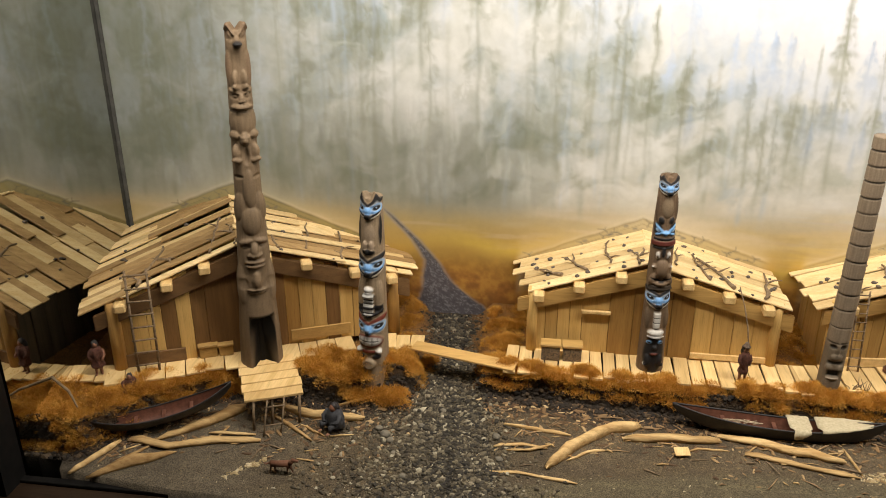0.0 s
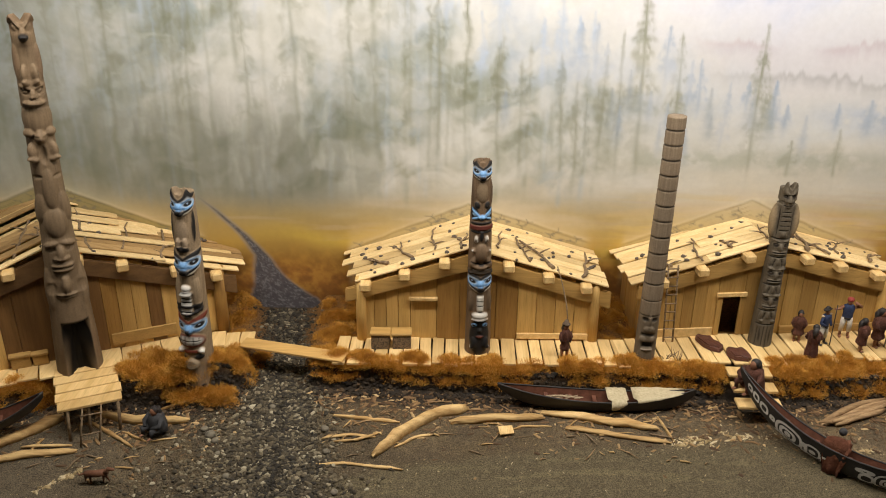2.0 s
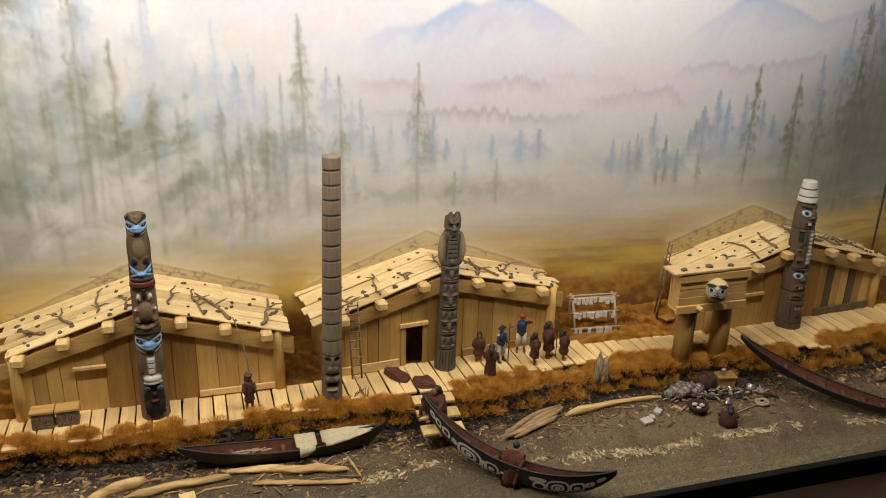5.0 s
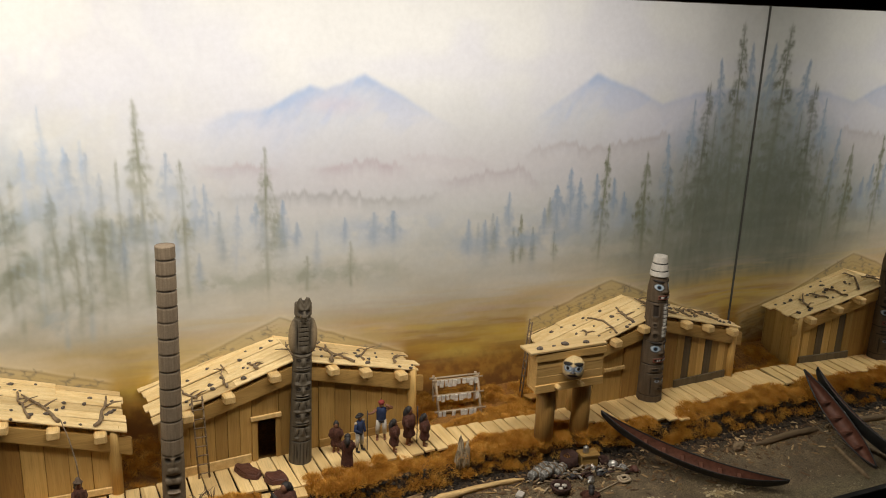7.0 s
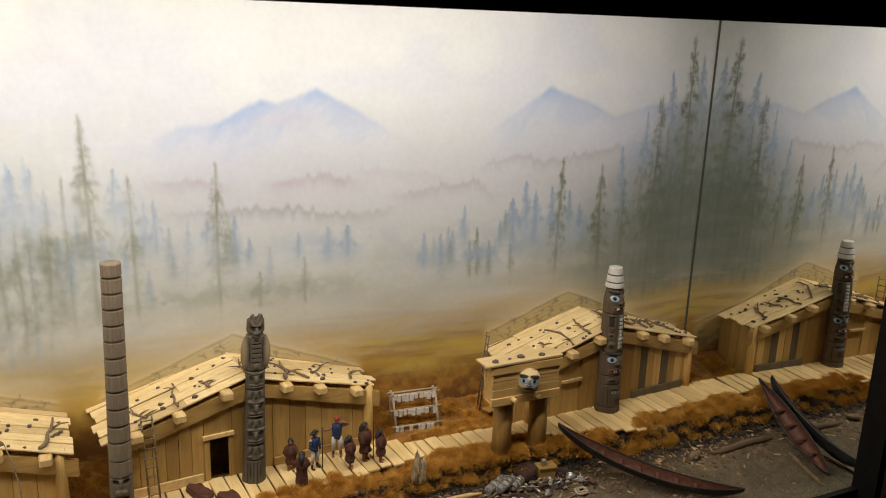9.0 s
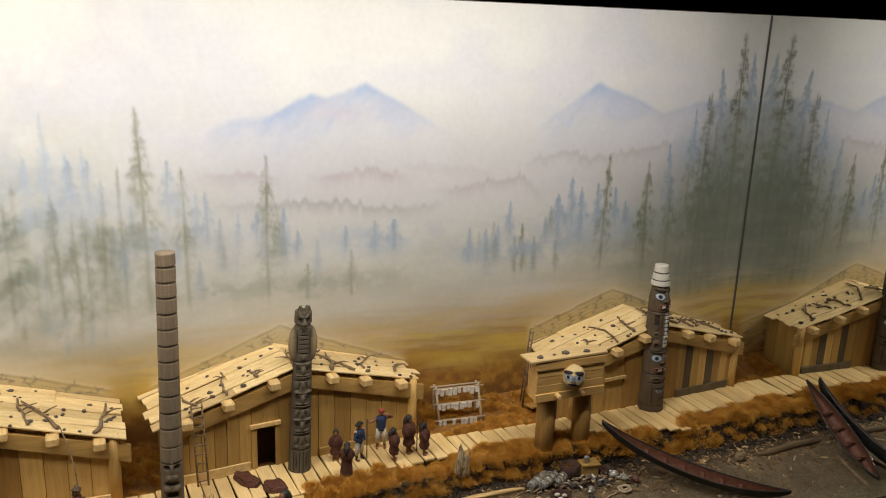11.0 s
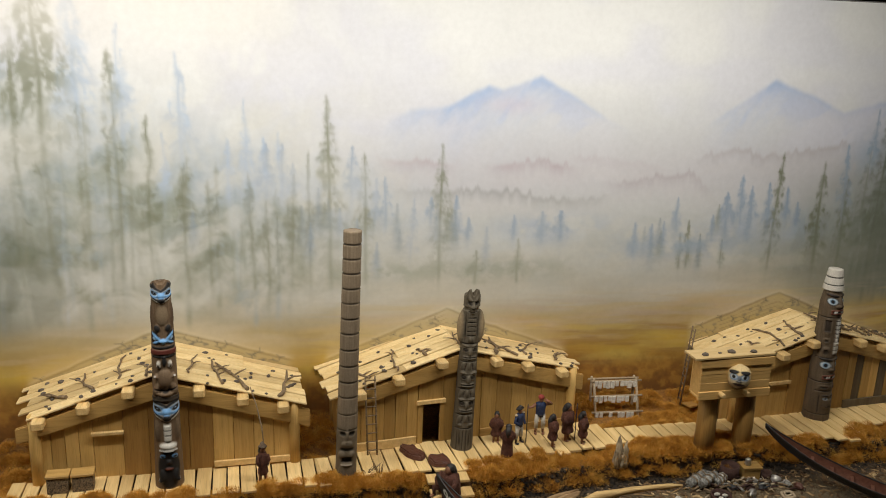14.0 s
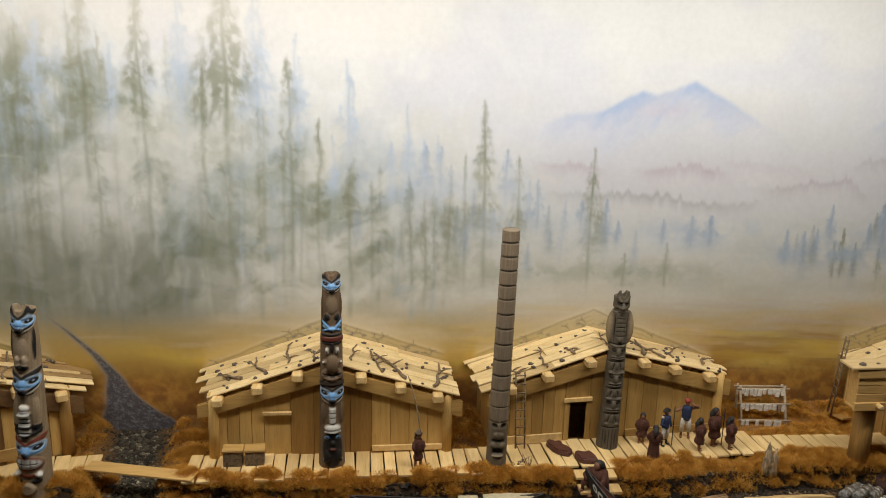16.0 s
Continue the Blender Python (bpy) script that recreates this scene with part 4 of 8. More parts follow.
def bank_line(x):
    """Where the grassy bank drops to the beach."""
    return np.interp(x, (-0.73, -0.62, -0.52, -0.42, -0.36, -0.265, -0.18, -0.12, 0.0, 0.3, 0.48, 0.63, 0.75, 1.0, 1.2, 1.35, 1.46, 1.73),
                     (1.012, 1.010, 1.112, 1.19, 1.185, 1.16, 1.185, 1.225, 1.225, 1.205, 1.215, 1.20, 1.20, 1.22, 1.215, 1.215, 1.205, 1.205))


def creek(y):
    """Middle and half width of the stream bed."""
    return np.interp(y, (0.96, 1.05, 1.15, 1.25, 1.43), (-0.06, -0.062, -0.075, -0.095, -0.108)), np.interp(y, (0.96, 1.1, 1.22, 1.3, 1.43), (0.10, 0.075, 0.055, 0.052, 0.062))


def front_line(x):
    return np.interp(x, (-0.73, -0.642, -0.634, -0.5, -0.35, -0.1, 0.6, 1.1, 1.73), (1.005, 0.995, 0.968, 0.952, 0.945, 0.945, 0.962, 0.966, 0.966))


def ground_height(x, y):
    bank = bank_line(x)
    low = np.interp(y, (0.94, 1.05, 1.2), (0.846, 0.858, 0.872))
    high = np.interp(y, (1.0, 1.3, 1.36, 1.432), (0.900, 0.906, 0.908, 0.932))
    z0 = 0.034 * np.exp(-(((x + 0.207) / 0.055) ** 2) - ((y - 1.192) / 0.030) ** 2)
    mid, half = creek(y)
    bed = 1 - smooth(np.abs(x - mid), half * 0.7, half * 1.25)
    z = low + (high - low) * smooth(y - bank, -0.006, 0.008) + z0
    z = z + (np.interp(y, (0.94, 1.2, 1.3, 1.432), (0.844, 0.866, 0.878, 0.905)) - z) * bed
    return z + 0.0045 * (cloud(x, y, 0.05, 31, 4) - 0.5) + 0.0022 * (cloud(x, y, 0.009, 37, 3) - 0.5)


def build_ground():
    nx, ny = 820, 160
    u, v = np.meshgrid(np.linspace(XL + 0.0005, XR - 0.0005, nx), np.linspace(0, 1, ny))
    y = front_line(u) + (YB + 0.0185 - front_line(u)) * v
    z = ground_height(u, y)
    C = np.zeros((*u.shape, 3)) + np.array((0.155, 0.115, 0.064))
    over(C, (0.095, 0.070, 0.040), smooth(cloud(u, y, 0.07, 5), 0.42, 0.62) * 0.7)
    over(C, (0.145, 0.105, 0.052), smooth(cloud(u, y, 0.04, 6), 0.5, 0.7) * 0.6)
    wet = np.interp(u, (-0.73, -0.4, -0.15, 0.0, 0.12, 0.37, 0.54, 0.64, 0.83, 1.1, 1.72), (0.90, 0.95, 0.96, 1.005, 1.045, 1.082, 1.085, 1.10, 1.05, 1.03, 1.02))
    over(C, (0.142, 0.116, 0.064), 0.85 * (1 - smooth(y - wet + 0.02 * (cloud(u, y, 0.08, 9) - 0.5), -0.012, 0.012)))
    over(C, (0.20, 0.165, 0.085), 0.55 * smooth(cloud(u * 0.35, y * 5, 0.03, 15, 3), 0.63, 0.70) * (1 - smooth(y - wet, -0.02, 0.0)))
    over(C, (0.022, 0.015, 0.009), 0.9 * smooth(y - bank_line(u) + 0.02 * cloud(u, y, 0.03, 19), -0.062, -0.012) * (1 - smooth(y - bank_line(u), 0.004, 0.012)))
    over(C, (0.26, 0.12, 0.024), smooth(y - bank_line(u), 0.000, 0.014))
    over(C, (0.15, 0.125, 0.085), 0.75 * (1 - smooth(u, -0.42, -0.22)) * (1 - smooth(y - bank_line(u), -0.05, -0.01)) * (0.5 + 0.6 * cloud(u, y, 0.03, 16)))
    # near-black where the deck covers the ground, so plank gaps look shaded
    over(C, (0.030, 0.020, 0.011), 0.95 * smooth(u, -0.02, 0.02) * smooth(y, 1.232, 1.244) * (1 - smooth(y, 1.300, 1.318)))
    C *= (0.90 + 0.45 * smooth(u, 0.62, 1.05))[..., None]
    speck = cloud(u, y, 0.0045, 17, 2)
    C *= (0.72 + 0.56 * speck)[..., None]
    mid, half = creek(y)
    over(C, (0.036, 0.029, 0.018), (1 - smooth(np.abs(u - mid), half * 0.45, half * 1.15)) * (0.55 + 0.6 * cloud(u, y, 0.02, 18)))
    verts = np.stack([u, y, z], -1)
    skirt = verts[:1].copy()
    skirt[..., 2] = 0.80
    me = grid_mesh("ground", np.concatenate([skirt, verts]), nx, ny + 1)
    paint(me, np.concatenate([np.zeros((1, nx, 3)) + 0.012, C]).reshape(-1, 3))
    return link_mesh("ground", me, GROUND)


tagged(build_ground(), "dark sandy beach, soil bank and stream bed", "ground", kind="structure")

# ---------------------------------------------------------------- plank houses


class House:
    """A gabled plank house: centre of its front, turn in degrees, width, and heights over the deck."""

    def __init__(self, x, y, turn, width, eave, apex, label, left=0.03, right=0.012, ridge=0.0, dark=False, clips=(False, False), flare=0.0):
        self.flare = flare
        self.o, self.turn, self.w, self.eave, self.apex, self.left, self.right, self.ridge = Vector((x, y, DECK)), turn, width, eave, apex, left, right, ridge
        self.m = Matrix.Translation(self.o) @ Matrix.Rotation(radians(turn), 4, "Z")
        self.clips = clips
        self.beam = WOOD_BEAM_DARK if dark else WOOD_BEAM
        self.ob = thing("plank_house", self.o, label, "house", "plank houses in the village")

    def at(self, x, y, z):
        return self.m @ Vector((x, y, z))

    def top(self, x):
        """Height of the underside of the roof over the deck."""
        half = self.w / 2
        side = half + (self.left if x < self.ridge else self.right)
        return self.apex - (self.apex - self.eave) * abs(x - self.ridge) / (side + (self.ridge if x < self.ridge else -self.ridge))

    def board(self, name, x0, x1, z0, z1, mat, y=0.0, thick=0.004, label="", slope=True):
        """An upright plank of the front, cut to the roof's slope."""
        bm = bmesh.new()
        g = 0.0003
        tops = [min(z1, self.top(x) - 0.002) if slope else z1 for x in (x0, x1)]
        pts = [(x0 + g, z0), (x1 - g, z0), (x1 - g, tops[1]), (x0 + g, tops[0])]
        if slope and x0 < self.ridge < x1:
            pts.insert(3, (self.ridge, min(z1, self.top(self.ridge) - 0.002)))
        f = [bm.verts.new(self.at(px, y - thick, pz)) for px, pz in pts]
        b = [bm.verts.new(self.at(px, y, pz)) for px, pz in pts]
        bm.faces.new(f)
        bm.faces.new(b[::-1])
        for k in range(len(pts)):
            bm.faces.new((f[k], b[k], b[(k + 1) % len(pts)], f[(k + 1) % len(pts)]))
        bmesh.ops.recalc_face_normals(bm, faces=bm.faces)
        bmesh.ops.bevel(bm, geom=bm.edges[:], offset=0.0004, segments=1, affect="EDGES")
        return part(name, bm, mat, self.ob, label)

    def walls(self, planks):
        """The front from a list of (x0, x1, material, step back, name)."""
        for x0, x1, mat, back, name in planks:
            self.board(name, x0, x1, -0.002, 1.0, mat, back)

    def sides(self, mat):
        for s in (-1, 1):
            x = s * (self.w / 2 - 0.006)
            h = self.top(x) - 0.003
            n, y = 0, 0.004
            while y < 0.34:
                wdt = 0.024 + 0.008 * random.random()
                bm = bmesh.new()
                box(bm, self.at(x + s * 0.001 * (n % 2), y + wdt / 2, h / 2 - 0.02), (0.003, wdt / 2 - 0.0006, h / 2 + 0.02), self.turn)
                clip(bm, True, self.clips[0], self.clips[1])
                if len(bm.verts) > 3:
                    part("side_plank", bm, mat, self.ob)
                else:
                    bm.free()
                y += wdt
                n += 1

    def frame_work(self, post=0.010, beam=0.016, out=0.010, over=0.018):
        """Corner posts, the two sloping gable beams and the purlin ends."""
        for s in (-1, 1):
            x = s * (self.w / 2 - post)
            bm = bmesh.new()
            h = self.top(x) - (0.0 if s < 0 else 0.0)
            tube(bm, [self.at(x, -0.004, -0.004), self.at(x, -0.004, h * 0.5), self.at(x, -0.004, h + 0.004)], [post, post * 0.97, post * 0.95], 10)
            part("corner_post", bm, WOOD_WALL if self.beam is WOOD_BEAM else WOOD_MID, self.ob)
            bm = bmesh.new()
            x0, x1 = (-self.w / 2 - over, self.ridge) if s < 0 else (self.ridge, self.w / 2 + over)
            z0, z1 = self.top(x0) - 0.006, self.top(x1) - 0.006
            quad = [(x0, z0), (x1, z1), (x1, z1 - 2 * beam), (x0, z0 - 2 * beam * 0.82)]
            f = [bm.verts.new(self.at(px, -out, pz)) for px, pz in quad]
            b = [bm.verts.new(self.at(px, -0.0045, pz)) for px, pz in quad]
            bm.faces.new(f), bm.faces.new(b[::-1])
            for k in range(4):
                bm.faces.new((f[k], b[k], b[(k + 1) % 4], f[(k + 1) % 4]))
            bmesh.ops.recalc_face_normals(bm, faces=bm.faces)
            bmesh.ops.bevel(bm, geom=bm.edges[:], offset=0.0016, segments=2, affect="EDGES")
            part("gable_beam", clip(bm, True, *self.clips), self.beam, self.ob)

    def purlins(self, places, length=0.019, half=0.0090):
        for x in places:
            bm = bmesh.new()
            z = self.top(x) - half * 0.7
            box(bm, self.at(x, -0.010 - length / 2 + 0.03, z), (half, length / 2 + 0.03, half * 0.8), self.turn, 0.0024)
            part("purlin_end", bm, WOOD_PALE, self.ob, "pale rounded beam end")

    def roof(self, rows=6, lip=0.005, depth=0.34, thick=0.0032, seed=1, tan=0.0):
        """Split boards laid from eave to ridge, row behind row, with ragged ends."""
        rng = random.Random(seed)
        for s in (-1, 1):
            run = self.w / 2 + (self.left if s < 0 else self.right) + (self.ridge if s < 0 else -self.ridge)
            fall = self.apex - self.eave
            ang = math.atan2(fall, run)
            y, row = -lip - 0.008, 0
            while y < depth:
                wide = (0.016 if self.beam is WOOD_BEAM_DARK else 0.021) + 0.009 * rng.random()
                length = run / math.cos(ang)
                cut = rng.choice((0.35, 1.0, 0.55, 0.45, 0.7) if self.beam is WOOD_BEAM_DARK else (1.0, 1.0, 0.55, 0.4, 0.65))
                spans = [(0.0, cut)] + ([(cut, 1.0)] if cut < 1 else [])
                for a, b in spans:
                    bm = bmesh.new()
                    e0, e1 = a * length - (0.002 if a == 0 else 0.004), b * length + (self.flare * min(max(y, 0) / 0.13, 1.2) if b == 1.0 and s < 0 else 0.0) + (rng.uniform(-0.008, 0.013) if b == 1.0 else 0.012)
                    lift = (0.0026 * (row % 2) + 0.0058 * rng.random() + (0.0025 if a == 0 else 0.0)) * (1.0 if tan > 0.2 else 0.42)
                    mid = (e0 + e1) / 2
                    place = self.at(self.ridge + s * mid * math.cos(ang), y + wide / 2, self.apex - mid * math.sin(ang) + lift + 0.002)
                    tilt = Matrix.Rotation(s * ang, 4, "Y") @ Matrix.Rotation(radians(rng.uniform(-1.2, 1.2)), 4, "Z") @ Matrix.Rotation(radians(rng.uniform(-2.5, 1.0)) * (1.0 if tan > 0.2 else 0.5), 4, "X")
                    box(bm, place, ((e1 - e0) / 2, wide / 2 - 0.0005, thick / 2), self.turn, 0.0007, tilt)
                    clip(bm, True, *self.clips)
                    if len(bm.verts) > 3:
                        # tan is weighted to the left slope, putting that side's shade into the boards
                        part("roof_board", bm, WOOD_ROOF_TAN if rng.random() < tan * (1.35 if s < 0 else 0.6) else WOOD_ROOF, self.ob)
                    else:
                        bm.free()
                y += wide
                row += 1

    def on_roof(self, x, y, up=0.0):
        return self.at(x, y, self.top(x) + (0.0075 if self.beam is WOOD_BEAM_DARK else 0.0056) + up)


def roof_stone(h, x, y, size, seed):
    p = h.on_roof(x, y, size * 0.35)
    if p.y > YB - 0.008 or p.x < XL + 0.01 or p.x > XR - 0.01:
        return
    bm = bmesh.new()
    blob(bm, p, (size, size * 0.75, size * 0.6), seed, 0.35, 1, seed * 47)
    for f in bm.faces:
        f.smooth = True
    ob = part("roof_stone", bm, STONE)
    tagged(ob, "small dark stone weighing down roof boards", "stone", "stones on the roofs")


def roof_branch(h, x, y0, y1, seed, fork=True, thick=0.0030):
    """A crooked bough laid over the boards."""
    rng = random.Random(seed)
    bm = bmesh.new()
    pts, r, wander, slant = [], [], 0.0, rng.uniform(-0.035, 0.035)
    for k in range(9):
        s = k / 8
        wander += rng.uniform(-0.0042, 0.0042)
        pts.append(h.on_roof(x + slant * s + 0.006 * math.sin(2.4 * s + seed) + wander, y0 + (y1 - y0) * s, thick * 0.8 + 0.0022 * rng.random()))
        r.append(thick * (1.0 - 0.45 * s) * rng.uniform(0.7, 1.25))
    pts = [p for p in pts if p.y < YB - 0.006 and XL + 0.01 < p.x < XR - 0.01]
    if len(pts) < 3:
        bm.free()
        return
    tube(bm, pts, r[:len(pts)], 6)
    for q in range(2 if fork else 1):
        base = pts[rng.randrange(1, len(pts) - 1)]
        d = rng.choice((-1, 1))
        tip = base + Vector((rng.uniform(0.010, 0.026) * d, rng.uniform(-0.006, 0.014), rng.uniform(0.001, 0.005)))
        if tip.y < YB - 0.006:
            tube(bm, [base, (base + tip) / 2 + Vector((0, rng.uniform(-0.003, 0.003), 0.002)), tip], [thick * 0.65, thick * 0.5, thick * 0.25], 5)
    tagged(part("roof_branch", bm, STICK), "crooked dark branch lying on roof boards", "branch", "branches on the roofs")


def ladder(foot, head, wide, rungs, label, mat=None, side=(1, 0, 0), thick=1.0):
    a, b, s = Vector(foot), Vector(head), Vector(side) * wide / 2
    ob = thing("ladder", a, label, "ladder", "ladders against the houses")
    for d in (-1, 1):
        bm = bmesh.new()
        tube(bm, [a + d * s, (a + b) / 2 + d * s * 1.02, b + d * s], [0.0016 * thick, 0.0015 * thick, 0.0014 * thick], 6)
        part("rail", bm, mat or STICK, ob)
    for k in range(rungs):
        p = a + (b - a) * ((k + 0.6) / rungs)
        bm = bmesh.new()
        tube(bm, [p - s * 1.2 + Vector((0, -0.001, 0.0006 * (k % 2))), p + s * 1.2 + Vector((0, -0.001, 0))], [0.0011 * thick, 0.0011 * thick], 6)
        part("rung", bm, mat or STICK, ob)
    return ob


W, T, D, G, B = WOOD_WALL, WOOD_TAN, WOOD_DARK, WOOD_GREY, WOOD_MID


def plank_row(x0, x1, n, mats, back=0.0, name="wall_plank"):
    e = np.linspace(x0, x1, n + 1)
    return [(e[k], e[k + 1], mats[k % len(mats)], back + 0.0008 * (k % 2), name) for k in range(n)]


# house beside the stream with the tall bear pole
h1 = House(-0.409, 1.2374, 24.2, 0.475, 0.100, 0.190, "weathered plank house with dark cedar beams and striped planks", 0.034, 0.030, -0.026, True, (True, False))
h1.walls(plank_row(-0.224, -0.084, 6, (B, W, W, D, W, D)) + plank_row(-0.084, 0.021, 2, (D, D)) + plank_row(0.021, 0.224, 9, (D, B, W, W, D, W, W, B, W)))
h1.sides(G)
h1.frame_work(0.011, 0.017, 0.010)
h1.purlins((-0.212, -0.139, -0.079, 0.018, 0.081, 0.160, 0.222))
h1.roof(7, seed=3, tan=0.42)
h1.board("sill_board", -0.219, -0.124, 0.0, 0.022, WOOD_BEAM_DARK, -0.004, slope=False)
h1.board("sill_board", 0.048, 0.150, 0.008, 0.028, WOOD_BEAM, -0.004, slope=False)

# low house in the middle with the hat-figure pole
h2 = House(0.2345, 1.303, 0.0, 0.405, 0.104, 0.166, "low pale plank house with narrow closed door", 0.006, -0.002, -0.014, flare=0.026)
h2.walls(plank_row(-0.192, -0.112, 4, (W, W)) + [(-0.112, -0.068, W, 0.002, "door")] + plank_row(-0.068, -0.03, 1, (B,)) + plank_row(-0.03, 0.03, 2, (B, B)) + plank_row(0.03, 0.066, 1, (B,)) + plank_row(0.066, 0.192, 4, (W,)))
h2.sides(W)
h2.frame_work(0.009, 0.0155, 0.010, 0.016)
h2.purlins((-0.184, -0.120, -0.055, 0.048, 0.113, 0.175))
h2.roof(6, seed=5)
h2.board("door_lintel", -0.114, -0.066, 0.074, 0.079, WOOD_PALE, -0.004, 0.006, slope=False)
h2.board("sill_board", 0.066, 0.186, 0.003, 0.013, WOOD_PALE, -0.004, slope=False)

# house with the open dark doorway
h3 = House(0.722, 1.3335, 5.4, 0.43, 0.106, 0.168, "low pale plank house with open dark doorway", 0.012, 0.004, -0.014, flare=0.012)
h3.walls(plank_row(-0.205, -0.085, 6, (T,)) + plank_row(-0.040, 0.03, 2, (T, T)) + plank_row(0.03, 0.205, 6, (T,)))
h3.board("wall_plank", -0.085, -0.040, 0.078, 1.0, T)
h3.board("door_post", -0.086, -0.076, 0.0, 0.078, WOOD_TAN, -0.002)
h3.board("door_post", -0.046, -0.037, 0.0, 0.078, WOOD_TAN, -0.002)
h3.board("door_lintel", -0.088, -0.036, 0.074, 0.081, WOOD_PALE, -0.0035, 0.005, slope=False)
h3.sides(T)
h3.frame_work(0.009, 0.0155, 0.010, 0.012)
h3.purlins((-0.190, -0.125, -0.050, 0.050, 0.110, 0.178))
h3.roof(6, seed=8)
h3.board("sill_board", -0.20, -0.088, 0.0, 0.016, WOOD_PALE, -0.004, slope=False)
h3.board("sill_board", 0.03, 0.20, 0.0, 0.014, WOOD_BEAM, -0.004, slope=False)

# house at the end with dark striped planks
h4 = House(1.443, 1.325, 3.6, 0.425, 0.104, 0.166, "low plank house with alternating dark upright planks", 0.022, 0.006, -0.014, False, (False, True))
h4.walls(plank_row(-0.205, -0.13, 3, (T,)) + [(-0.13, -0.085, T, 0.002, "door")] + plank_row(-0.085, -0.045, 1, (B,)) + plank_row(-0.045, 0.05, 2, (B, B)) + plank_row(0.05, 0.205, 8, (T, G, T, W, G, T, W, T)))
h4.sides(T)
h4.frame_work(0.009, 0.015, 0.010, 0.012)
h4.purlins((-0.190, -0.120, -0.055, 0.055, 0.115, 0.185))
h4.roof(6, seed=11)
h4.board("door_lintel", -0.132, -0.083, 0.066, 0.072, WOOD_PALE, -0.004, 0.005, slope=False)
h4.board("sill_board", 0.05, 0.19, 0.0, 0.016, WOOD_GREY, -0.004, slope=False)

for n, h in enumerate((h1, h2, h3, h4)):
    rng = random.Random(20 + n)
    back = (YB - h.o.y) / math.cos(radians(h.turn))
    for k in range(44):
        s = 1 if k % 2 else -1
        x = s * (0.018 + (h.w / 2 - 0.022) * rng.random())
        roof_stone(h, x, rng.uniform(-0.012, back - 0.012), 0.0030 + 0.0030 * rng.random() ** 1.5, 10 * n + k)
    for k, x in enumerate((-0.82, -0.58, -0.36, -0.12, 0.16, 0.36, 0.55, 0.80)):
        roof_branch(h, x * h.w / 2 + 0.012 * rng.random(), -0.014 + 0.03 * rng.random(), back * rng.uniform(0.35, 0.9), 8 * n + k, k % 3 != 1, rng.uniform(0.0020, 0.0033))

# ---------------------------------------------------------------- carved poles

BROWN, TAN, BLACKP, SKY, RED, WHITE = (0.15, 0.10, 0.06), (0.27, 0.19, 0.115), (0.018, 0.017, 0.017), (0.16, 0.34, 0.60), (0.15, 0.035, 0.02), (0.62, 0.60, 0.55)


